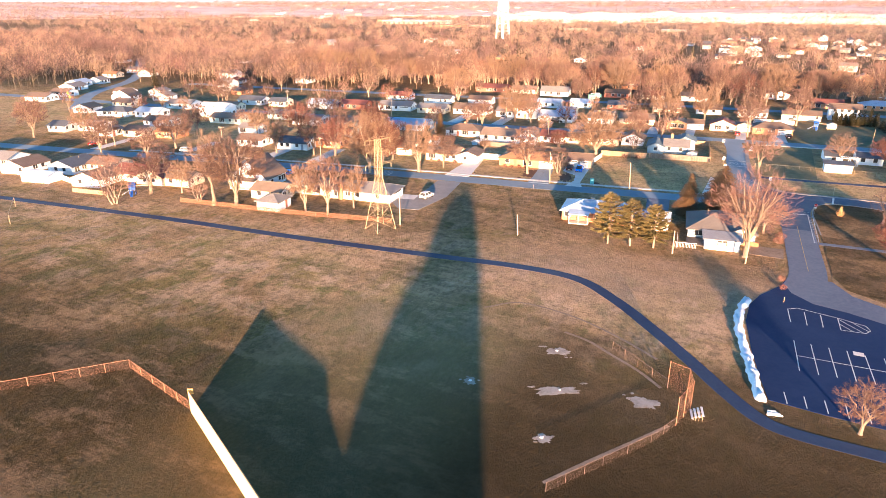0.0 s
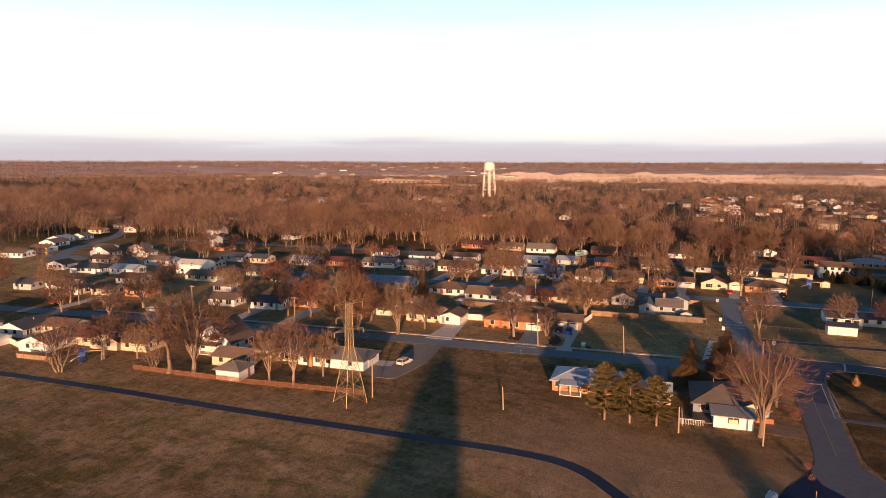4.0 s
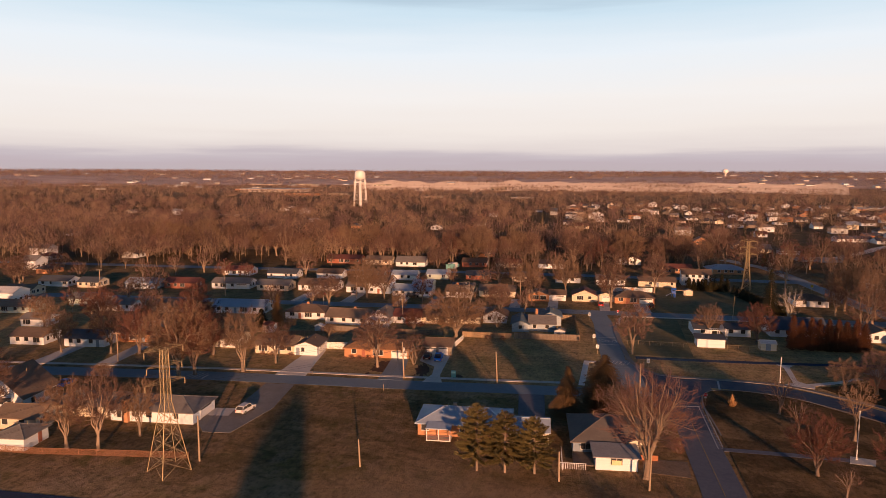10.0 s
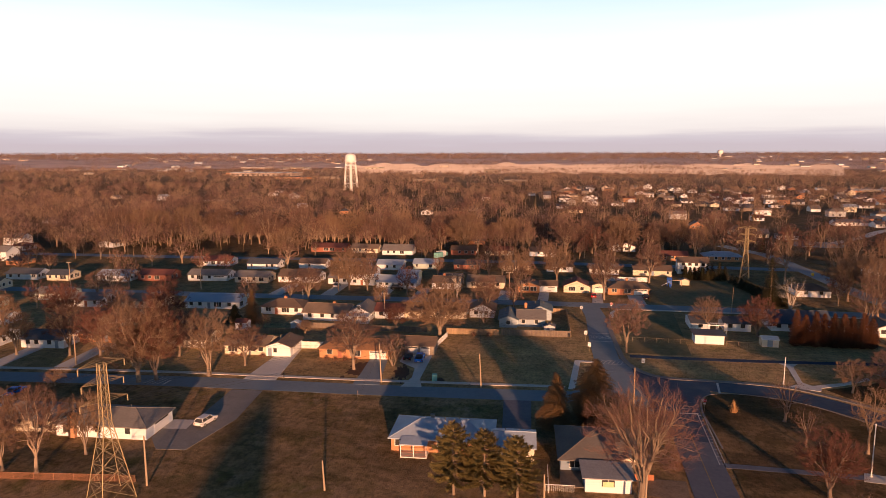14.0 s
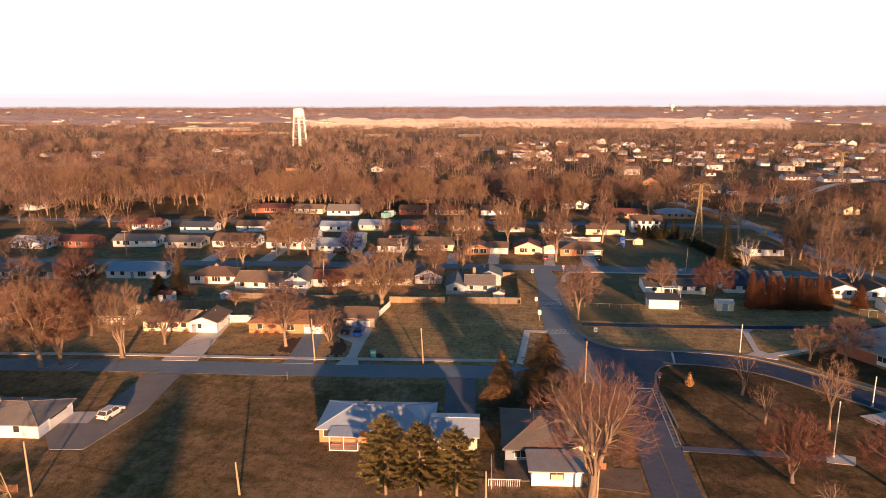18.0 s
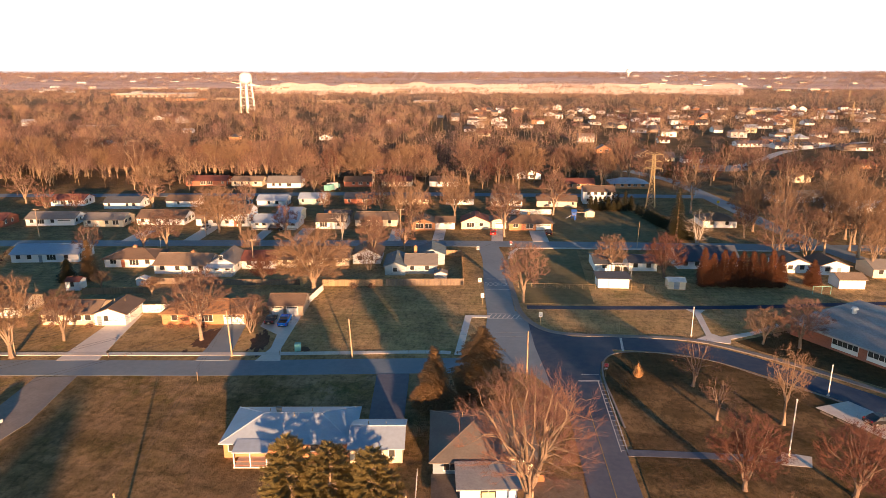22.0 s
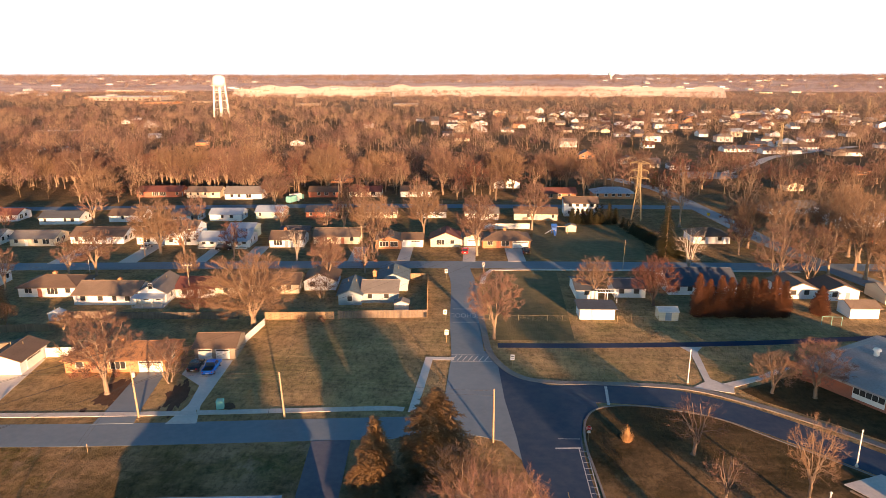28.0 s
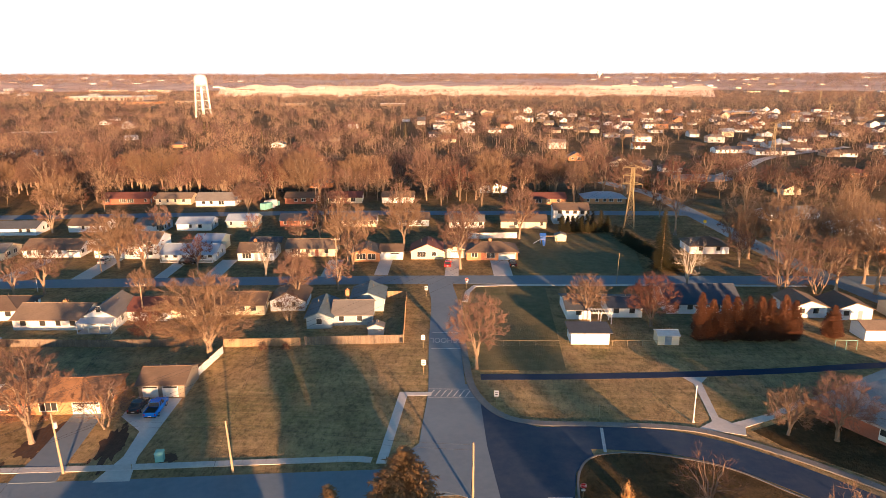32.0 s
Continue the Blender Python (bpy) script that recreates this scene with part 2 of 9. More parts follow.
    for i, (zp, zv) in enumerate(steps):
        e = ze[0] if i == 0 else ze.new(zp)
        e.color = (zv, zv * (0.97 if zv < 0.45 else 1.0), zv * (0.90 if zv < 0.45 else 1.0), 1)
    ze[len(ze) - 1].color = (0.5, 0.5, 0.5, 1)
    if k == 1:
        rx, rs, worn = n.new("ShaderNodeMapRange"), n.new("ShaderNodeMapRange"), n.new("ShaderNodeMath")
        rx.inputs[1].default_value, rx.inputs[2].default_value = -42, -22
        rs.inputs[1].default_value, rs.inputs[2].default_value, rs.inputs[3].default_value, rs.inputs[4].default_value = 88, 108, 1, 0
        worn.operation = "MULTIPLY"
        l.new(sep.outputs[0], rx.inputs[0])
        l.new(wav.outputs[0], rs.inputs[0])
        l.new(rx.outputs[0], worn.inputs[0])
        l.new(rs.outputs[0], worn.inputs[1])
        col = mixed(worn.outputs[0], col, (0.062, 0.044, 0.021), 0.86)
        r5, r6, r7, pale, pale2 = n.new("ShaderNodeMapRange"), n.new("ShaderNodeMapRange"), n.new("ShaderNodeMapRange"), n.new("ShaderNodeMath"), n.new("ShaderNodeMath")
        r5.inputs[1].default_value, r5.inputs[2].default_value = -50, -30
        r6.inputs[1].default_value, r6.inputs[2].default_value = 104, 120
        r7.inputs[1].default_value, r7.inputs[2].default_value, r7.inputs[3].default_value, r7.inputs[4].default_value = 136, 152, 1, 0
        pale.operation = pale2.operation = "MULTIPLY"
        l.new(sep.outputs[0], r5.inputs[0])
        l.new(wav.outputs[0], r6.inputs[0])
        l.new(wav.outputs[0], r7.inputs[0])
        l.new(r5.outputs[0], pale.inputs[0])
        l.new(r6.outputs[0], pale.inputs[1])
        l.new(pale.outputs[0], pale2.inputs[0])
        l.new(r7.outputs[0], pale2.inputs[1])
        col = mixed(pale2.outputs[0], col, (0.40, 0.275, 0.185), 0.45)
        # lighter green painted over the church shadow area to lift its shade
        r3, r4, shade_lift, shade_lift2 = n.new("ShaderNodeMapRange"), n.new("ShaderNodeMapRange"), n.new("ShaderNodeMath"), n.new("ShaderNodeMath")
        r3.inputs[1].default_value, r3.inputs[2].default_value = -66, -54
        r4.inputs[1].default_value, r4.inputs[2].default_value, r4.inputs[3].default_value, r4.inputs[4].default_value = -34, -20, 1, 0
        shade_lift.operation = shade_lift2.operation = "MULTIPLY"
        l.new(sep.outputs[0], r3.inputs[0])
        l.new(sep.outputs[0], r4.inputs[0])
        l.new(r3.outputs[0], shade_lift.inputs[0])
        l.new(r4.outputs[0], shade_lift.inputs[1])
        l.new(shade_lift.outputs[0], shade_lift2.inputs[0])
        l.new(rs.outputs[0], shade_lift2.inputs[1])
        col = mixed(shade_lift2.outputs[0], col, (0.27, 0.225, 0.12), 0.36)
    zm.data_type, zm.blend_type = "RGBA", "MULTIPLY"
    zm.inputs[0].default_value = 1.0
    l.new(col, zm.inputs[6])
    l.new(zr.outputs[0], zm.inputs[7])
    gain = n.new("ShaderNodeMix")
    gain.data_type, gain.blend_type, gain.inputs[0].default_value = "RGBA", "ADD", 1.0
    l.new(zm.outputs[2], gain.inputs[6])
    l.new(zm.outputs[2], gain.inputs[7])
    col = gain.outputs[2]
    l.new(col, b.inputs["Base Color"])
    b.inputs["Roughness"].default_value, b.inputs["Specular IOR Level"].default_value = 0.95, 0.03
    b.inputs["Sheen Weight"].default_value, b.inputs["Sheen Roughness"].default_value = 0.02, 0.6
    b.inputs["Sheen Tint"].default_value = (0.9, 0.75, 0.6, 1)
    bp = n.new("ShaderNodeBump")
    bp.inputs["Strength"].default_value, bp.inputs["Distance"].default_value = 1.0, 0.26
    l.new(noise_of(2.2, 7, 0.2, 0.8, (1, 0.7, 1), 0.4, 0.7), bp.inputs["Height"])
    l.new(bp.outputs[0], b.inputs["Normal"])
    return m


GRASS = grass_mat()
LAWN_GREEN = mat("green_lawn", (0.112, 0.112, 0.046), (0.170, 0.138, 0.062), (0.26, 0.20, 0.10), s1=0.09, s2=0.5, rough=0.95, bump=0.9, bs=2.2, bdist=0.25, amount=0.6)
# same turf dimmed: lens falloff and shade sit in the colour
GRASS_DIMMED = grass_mat("dimmed_winter_grass", 0.36)
ASPHALT = mat("road_asphalt", (0.120, 0.128, 0.168), (0.092, 0.102, 0.142), (0.175, 0.178, 0.205), s1=0.12, s2=1.1, rough=0.72, bump=0.25, bs=14, spec=0.35)
ROAD_OLD = mat("worn_asphalt", (0.212, 0.266, 0.308), (0.176, 0.224, 0.264), (0.255, 0.294, 0.328), s1=0.10, s2=0.9, rough=0.8, bump=0.5, bs=9)
JUNCTION_ASPHALT = mat("dusty_sealed_asphalt", (0.020, 0.044, 0.098), (0.040, 0.062, 0.108), (0.085, 0.100, 0.13), s1=0.10, s2=0.55, rough=0.7, bump=0.25, bs=14, amount=0.45, spec=0.3)
LOT_ASPHALT = mat("sealed_asphalt", (0.011, 0.025, 0.080), (0.017, 0.032, 0.090), (0.030, 0.043, 0.090), s1=0.15, s2=1.4, rough=0.8, bump=0.2, bs=14, amount=0.3, spec=0.1)
PATH_ASPHALT = mat("path_asphalt", (0.015, 0.026, 0.068), (0.022, 0.034, 0.080), (0.050, 0.058, 0.090), s1=0.4, s2=2.2, rough=0.65, bump=0.2, bs=12, amount=0.3)
CONCRETE = mat("concrete", (0.68, 0.635, 0.575), (0.60, 0.56, 0.51), (0.47, 0.44, 0.40), s1=0.35, s2=2.2, rough=0.88, bump=0.15)
KERB_GREY = mat("worn_kerb_concrete", (0.30, 0.275, 0.25), (0.245, 0.225, 0.205), (0.19, 0.175, 0.16), s1=0.35, s2=2.2, rough=0.9, bump=0.15)
DRIVE = mat("driveway_concrete", (0.75, 0.70, 0.635), (0.67, 0.625, 0.57), (0.54, 0.505, 0.46), s1=0.25, s2=1.6, rough=0.88, bump=0.12)
PAINT = mat("road_paint", (0.72, 0.72, 0.70), (0.55, 0.55, 0.53), (0.30, 0.30, 0.30), s1=0.8, s2=4.0, rough=0.7, bump=0.05, amount=0.6)
YELLOW = mat("yellow_paint", (0.62, 0.42, 0.10), (0.45, 0.32, 0.10), (0.2, 0.16, 0.1), s1=0.8, s2=4.0, rough=0.7, bump=0.05, amount=0.7)
DIRT_WORN = mat("worn_turf_dirt", (0.27, 0.19, 0.125), (0.17, 0.12, 0.08), (0.34, 0.26, 0.20), s1=0.5, s2=2.5, rough=0.95, bump=0.4)
DIRT = mat("bare_dirt", (0.36, 0.31, 0.26), (0.24, 0.19, 0.15), (0.45, 0.41, 0.36), s1=0.5, s2=2.5, rough=0.95, bump=0.4)
MULCH = mat("mulch", (0.10, 0.055, 0.035), (0.14, 0.08, 0.05), (0.05, 0.03, 0.02), s1=0.8, s2=4, rough=0.95, bump=0.7)
SNOW = mat("old_snow", (0.78, 0.82, 0.86), (0.68, 0.72, 0.78), (0.45, 0.45, 0.46), s1=0.7, s2=3, rough=0.7, bump=0.5, bs=4, amount=0.35)
BARK = mat("bark", (0.33, 0.245, 0.175), (0.25, 0.185, 0.135), (0.14, 0.105, 0.08), s1=0.6, s2=5, rough=0.95, bump=0.7, bs=10, stretch=(1, 1, 0.3), jitter=0.25)
BARK_DARK = mat("dark_bark", (0.20, 0.145, 0.115), (0.145, 0.105, 0.085), (0.27, 0.20, 0.15), s1=0.6, s2=5, rough=0.95, bump=0.6, bs=10, stretch=(1, 1, 0.3), jitter=0.2)
BARK_PALE = mat("pale_bark", (0.48, 0.42, 0.35), (0.40, 0.34, 0.28), (0.28, 0.23, 0.18), s1=0.6, s2=3, rough=0.9, bump=0.4)
TWIG = mat("twigs", (0.162, 0.094, 0.073), (0.105, 0.062, 0.053), (0.222, 0.145, 0.100), s1=0.1, s2=0.9, rough=0.9, bump=0, jitter=0.3)
TWIG_TAN = mat("tan_twigs", (0.215, 0.136, 0.086), (0.150, 0.095, 0.068), (0.275, 0.183, 0.114), s1=0.1, s2=0.9, rough=0.9, bump=0)
TWIG_RUST = mat("rusty_twigs", (0.165, 0.090, 0.072), (0.125, 0.068, 0.060), (0.205, 0.120, 0.092), s1=0.1, s2=0.9, rough=0.9, bump=0)
TWIG_RED = mat("budding_twigs", (0.155, 0.068, 0.050), (0.112, 0.048, 0.038), (0.200, 0.100, 0.072), s1=0.1, s2=0.9, rough=0.9, bump=0, jitter=0.25)
# blue raised toward lilac: distance haze mixed into the twig colour
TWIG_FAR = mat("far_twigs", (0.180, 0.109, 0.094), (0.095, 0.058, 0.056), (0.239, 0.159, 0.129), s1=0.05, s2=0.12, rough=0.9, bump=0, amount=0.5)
TWIG_FAR_RED = mat("far_budding_twigs", (0.165, 0.084, 0.074), (0.092, 0.050, 0.050), (0.205, 0.110, 0.096), s1=0.05, s2=0.12, rough=0.9, bump=0, amount=0.5)
TWIG_FAR_GOLD = mat("far_golden_twigs", (0.310, 0.207, 0.140), (0.203, 0.133, 0.099), (0.380, 0.266, 0.177), s1=0.05, s2=0.12, rough=0.9, bump=0, amount=0.5)
TWIG_FAR_DARK = mat("far_dark_twigs", (0.075, 0.048, 0.046), (0.050, 0.034, 0.034), (0.11, 0.072, 0.062), s1=0.05, s2=0.12, rough=0.9, bump=0, amount=0.5)
BARK_FAR = mat("far_bark", (0.31, 0.235, 0.15), (0.20, 0.15, 0.10), (0.40, 0.31, 0.20), s1=0.07, s2=0.3, rough=0.9, bump=0)
NEEDLE = mat("pine_needles", (0.185, 0.145, 0.050), (0.125, 0.105, 0.040), (0.27, 0.205, 0.075), s1=0.4, s2=2.5, rough=0.8, bump=0, jitter=0.2)
NEEDLE_BROWN = mat("browned_needles", (0.25, 0.150, 0.066), (0.18, 0.110, 0.052), (0.32, 0.205, 0.095), s1=0.4, s2=2.5, rough=0.8, bump=0, jitter=0.1)
NEEDLE_DARK = mat("spruce_needles", (0.045, 0.046, 0.020), (0.060, 0.054, 0.024), (0.092, 0.072, 0.032), s1=0.4, s2=2.5, rough=0.8, bump=0, jitter=0.2)
CEDAR = mat("winter_cedar", (0.20, 0.075, 0.034), (0.15, 0.058, 0.03), (0.07, 0.045, 0.025), s1=0.5, s2=2.5, rough=0.85, bump=0, jitter=0.2)
SIDING_W = mat("white_siding", (0.76, 0.79, 0.82), (0.70, 0.73, 0.76), (0.58, 0.61, 0.64), s1=0.3, s2=1.2, rough=0.6, bump=0.35, bs=6, stretch=(0.1, 0.1, 6), amount=0.3)
SIDING_C = mat("cream_siding", (0.68, 0.60, 0.46), (0.62, 0.55, 0.42), (0.5, 0.44, 0.34), s1=0.3, s2=1.2, rough=0.65, bump=0.35, bs=6, stretch=(0.1, 0.1, 6), amount=0.3)
SIDING_G = mat("grey_siding", (0.52, 0.54, 0.55), (0.46, 0.48, 0.49), (0.38, 0.39, 0.40), s1=0.3, s2=1.2, rough=0.65, bump=0.35, bs=6, stretch=(0.1, 0.1, 6), amount=0.3)
SIDING_B = mat("blue_siding", (0.24, 0.30, 0.38), (0.20, 0.26, 0.33), (0.16, 0.2, 0.26), s1=0.3, s2=1.2, rough=0.65, bump=0.35, bs=6, stretch=(0.1, 0.1, 6), amount=0.3)
SIDING_BG = mat("blue_grey_siding", (0.36, 0.43, 0.49), (0.32, 0.385, 0.44), (0.26, 0.31, 0.36), s1=0.3, s2=1.2, rough=0.65, bump=0.35, bs=6, stretch=(0.1, 0.1, 6), amount=0.3)
SIDING_T = mat("taupe_siding", (0.30, 0.25, 0.20), (0.26, 0.215, 0.175), (0.2, 0.17, 0.14), s1=0.3, s2=1.2, rough=0.7, bump=0.35, bs=6, stretch=(0.1, 0.1, 6), amount=0.3)
SIDING_GR = mat("pale_green_siding", (0.46, 0.55, 0.50), (0.42, 0.50, 0.46), (0.34, 0.4, 0.37), s1=0.3, s2=1.2, rough=0.65, bump=0.3, bs=6, stretch=(0.1, 0.1, 6), amount=0.3)
BRICK_O = mat("orange_brick", (0.50, 0.235, 0.11), (0.42, 0.19, 0.09), (0.55, 0.33, 0.20), s1=0.5, s2=5, rough=0.9, bump=0.5, bs=12, stretch=(1, 1, 2.5), amount=0.5)
BRICK_R = mat("red_brick", (0.34, 0.12, 0.075), (0.28, 0.10, 0.065), (0.40, 0.20, 0.14), s1=0.5, s2=5, rough=0.9, bump=0.5, bs=12, stretch=(1, 1, 2.5), amount=0.5)
TRIM = mat("white_trim", (0.80, 0.79, 0.77), (0.76, 0.75, 0.72), (0.66, 0.65, 0.62), s1=0.8, s2=4, rough=0.5, bump=0.03, amount=0.3)


def shingle(name, c, k=0.8):
    return mat(name, c, tuple(k * v for v in c), tuple(0.55 * v for v in c), s1=0.35, s2=3.0, rough=0.82, bump=0.55, bs=7, stretch=(1, 1, 3), amount=0.5, spec=0.45)


SCHOOL_ROOF = shingle("pale_grey_shingles", (0.40, 0.385, 0.38))
ROOF_GREY = shingle("grey_shingles", (0.24, 0.225, 0.215))
ROOF_HIP = shingle("grey_brown_shingles", (0.165, 0.148, 0.138))
ROOF_BROWN = shingle("brown_shingles", (0.19, 0.135, 0.10))
ROOF_TAN = shingle("tan_shingles", (0.26, 0.195, 0.145))
ROOF_DARK = shingle("dark_shingles", (0.095, 0.11, 0.135))
ROOF_BLUE = shingle("slate_blue_shingles", (0.075, 0.095, 0.135))
ROOF_TEAL = shingle("teal_grey_shingles", (0.15, 0.21, 0.24))
ROOF_ORANGE = shingle("rust_shingles", (0.38, 0.20, 0.10))
ROOF_PALE = mat("pale_metal_roof", (0.40, 0.49, 0.60), (0.35, 0.43, 0.53), (0.28, 0.34, 0.42), s1=0.25, s2=1.5, rough=0.45, bump=0.1, spec=0.5, amount=0.4)
ROOF_WHITE = mat("white_roof", (0.70, 0.70, 0.69), (0.6, 0.6, 0.6), (0.45, 0.45, 0.45), s1=0.25, s2=1.5, rough=0.6, bump=0.1, amount=0.4)
ROOF_RED = shingle("maroon_shingles", (0.20, 0.075, 0.06))
GLASS = mat("window_glass", (0.030, 0.034, 0.040), (0.055, 0.055, 0.055), (0.10, 0.09, 0.08), s1=0.4, s2=1.0, rough=0.08, bump=0, spec=0.6, amount=0.3)
WOOD_POLE = mat("pole_wood", (0.44, 0.335, 0.225), (0.36, 0.27, 0.185), (0.25, 0.185, 0.13), s1=1.0, s2=5, rough=0.9, bump=0.4, stretch=(1, 1, 0.2))
WOOD_FENCE = mat("fence_wood", (0.40, 0.28, 0.17), (0.31, 0.22, 0.14), (0.20, 0.15, 0.10), s1=0.8, s2=4, rough=0.9, bump=0.4, stretch=(1, 1, 0.3), jitter=0.15)
WOOD_ORANGE = mat("stained_boards", (0.42, 0.17, 0.08), (0.34, 0.13, 0.06), (0.22, 0.09, 0.05), s1=0.8, s2=4, rough=0.85, bump=0.3, jitter=0.15)
WOOD_DARK = mat("weathered_wood", (0.19, 0.15, 0.12), (0.25, 0.20, 0.16), (0.11, 0.09, 0.07), s1=0.8, s2=4, rough=0.9, bump=0.4, jitter=0.15)
STEEL = mat("galvanised_steel", (0.44, 0.34, 0.19), (0.36, 0.28, 0.16), (0.24, 0.19, 0.12), s1=0.5, s2=2, rough=0.5, bump=0.1, metal=0.35)
FENCE_BROWN = mat("dull_brown_wire", (0.15, 0.10, 0.08), (0.11, 0.075, 0.06), (0.20, 0.14, 0.11), s1=0.5, s2=2, rough=0.7, bump=0.05)
RUST_STEEL = mat("rusty_mesh", (0.40, 0.20, 0.11), (0.33, 0.17, 0.10), (0.20, 0.11, 0.07), s1=0.8, s2=3, rough=0.8, bump=0.1, metal=0.2)
WHITE_STEEL = mat("white_steel", (0.82, 0.80, 0.76), (0.76, 0.74, 0.70), (0.60, 0.56, 0.52), s1=0.08, s2=0.5, rough=0.45, bump=0.03, amount=0.35)
CABLE = mat("cable", (0.04, 0.04, 0.04), (0.06, 0.055, 0.05), s1=0.5, s2=2, rough=0.6, bump=0)
CREAM_WALL = mat("cream_panel", (0.80, 0.66, 0.36), (0.74, 0.60, 0.34), (0.6, 0.48, 0.28), s1=0.5, s2=2, rough=0.6, bump=0.1, amount=0.4)
RUBBER = mat("tyre_rubber", (0.02, 0.02, 0.02), (0.03, 0.03, 0.03), rough=0.85, bump=0.1)
CHROME = mat("alloy", (0.6, 0.6, 0.6), (0.5, 0.5, 0.5), rough=0.3, bump=0, metal=0.9)
LAMP_RED = mat("red_lens", (0.45, 0.02, 0.02), (0.35, 0.02, 0.02), rough=0.2, bump=0)
LAMP_CLEAR = mat("clear_lens", (0.75, 0.75, 0.73), (0.65, 0.65, 0.63), rough=0.1, bump=0)
SIGN_WHITE = mat("sign_white", (0.80, 0.80, 0.78), (0.74, 0.74, 0.72), rough=0.4, bump=0, amount=0.2)
SIGN_RED = mat("sign_red", (0.52, 0.03, 0.03), (0.46, 0.03, 0.03), rough=0.4, bump=0, amount=0.2)
SIGN_YELLOW = mat("sign_yellow", (0.80, 0.52, 0.03), (0.74, 0.48, 0.03), rough=0.4, bump=0, amount=0.2)
TEAL = mat("teal_paint", (0.22, 0.52, 0.47), (0.20, 0.47, 0.43), (0.16, 0.36, 0.33), s1=1, s2=4, rough=0.55, bump=0.1)
PLAY_BLUE = mat("blue_plastic", (0.03, 0.12, 0.45), (0.03, 0.10, 0.38), rough=0.45, bump=0)


def paint(name, c):
    return mat(name, c, tuple(0.9 * v for v in c), tuple(0.75 * v for v in c), s1=1.0, s2=5, rough=0.25, bump=0, spec=0.6, amount=0.25)


CAR_WHITE, CAR_BLUE, CAR_BLACK, CAR_RED, CAR_SILVER = paint("white_car_paint", (0.78, 0.77, 0.75)), paint("blue_car_paint", (0.01, 0.20, 0.80)), paint("black_car_paint", (0.015, 0.015, 0.018)), paint("red_car_paint", (0.42, 0.02, 0.02)), paint("silver_car_paint", (0.5, 0.5, 0.51))


# ---- mesh helpers ----
class Shape:
    """Collects faces of one part."""

    def __init__(self):
        self.v, self.f = [], []

    def add(self, verts, faces):
        k = len(self.v)
        self.v += [tuple(p) for p in verts]
        self.f += [tuple(k + i for i in face) for face in faces]
        return self

    def box(self, x0, x1, y0, y1, z0, z1):
        return self.add([(x0, y0, z0), (x1, y0, z0), (x1, y1, z0), (x0, y1, z0), (x0, y0, z1), (x1, y0, z1), (x1, y1, z1), (x0, y1, z1)],
                        [(3, 2, 1, 0), (4, 5, 6, 7), (0, 1, 5, 4), (1, 2, 6, 5), (2, 3, 7, 6), (3, 0, 4, 7)])

    def slab(self, pts, z0, z1):
        """An upright prism over a plan outline, anticlockwise."""
        k = len(pts)
        area = sum(a[0] * b[1] - b[0] * a[1] for a, b in zip(pts, pts[1:] + pts[:1]))
        pts = pts if area > 0 else pts[::-1]
        return self.add([(x, y, z0) for x, y in pts] + [(x, y, z1) for x, y in pts],
                        [tuple(range(k - 1, -1, -1)), tuple(range(k, 2 * k))] + [(i, (i + 1) % k, k + (i + 1) % k, k + i) for i in range(k)])

    def rod(self, a, b, r0, r1=None, n=6, caps=True):
        a, b = Vector(a), Vector(b)
        r1 = r0 if r1 is None else r1
        d = (b - a).normalized()
        u = d.cross((0, 0, 1) if abs(d.z) < 0.9 else (1, 0, 0)).normalized()
        w = d.cross(u)
        ring = [(math.cos(2 * math.pi * i / n), math.sin(2 * math.pi * i / n)) for i in range(n)]
        vs = [a + r0 * (c * u + s * w) for c, s in ring] + [b + r1 * (c * u + s * w) for c, s in ring]
        fs = [(i, n + i, n + (i + 1) % n, (i + 1) % n) for i in range(n)]
        if caps:
            fs += [tuple(range(n)), tuple(range(2 * n - 1, n - 1, -1))]
        return self.add(vs, fs)

    def pipe(self, pts, radii, n=6, caps=False):
        """One tapering tube through several points."""
        k = len(pts)
        vs = []
        for i in range(k):
            d = (pts[min(i + 1, k - 1)] - pts[max(i - 1, 0)]).normalized()
            u = d.cross(Vector((0, 0, 1)) if abs(d.z) < 0.95 else Vector((1, 0, 0))).normalized()
            w = d.cross(u)
            vs += [pts[i] + radii[i] * (math.cos(2 * math.pi * j / n) * u + math.sin(2 * math.pi * j / n) * w) for j in range(n)]
        fs = [(i * n + j, (i + 1) * n + j, (i + 1) * n + (j + 1) % n, i * n + (j + 1) % n) for i in range(k - 1) for j in range(n)]
        return self.add(vs, fs)

    def lattice(self, us, zs, solid, put):
        """A flat frame of one piece: the cells of a grid for which solid holds, between two depths."""
        at = {}

        def vert(i, j, k):
            if (i, j, k) not in at:
                at[i, j, k] = len(self.v)
                self.v.append(put(us[i], zs[j], k))
            return at[i, j, k]

        nu, nz = len(us) - 1, len(zs) - 1
        ok = {(i, j) for i in range(nu) for j in range(nz) if solid(i, j)}
        for i, j in ok:
            self.f.append((vert(i, j, 0), vert(i + 1, j, 0), vert(i + 1, j + 1, 0), vert(i, j + 1, 0)))
            for (di, dj), (a, b) in (((0, -1), ((i, j), (i + 1, j))), ((1, 0), ((i + 1, j), (i + 1, j + 1))), ((0, 1), ((i + 1, j + 1), (i, j + 1))), ((-1, 0), ((i, j + 1), (i, j)))):
                if (i + di, j + dj) not in ok:
                    self.f.append((vert(*a, 0), vert(*a, 1), vert(*b, 1), vert(*b, 0)))
        return self

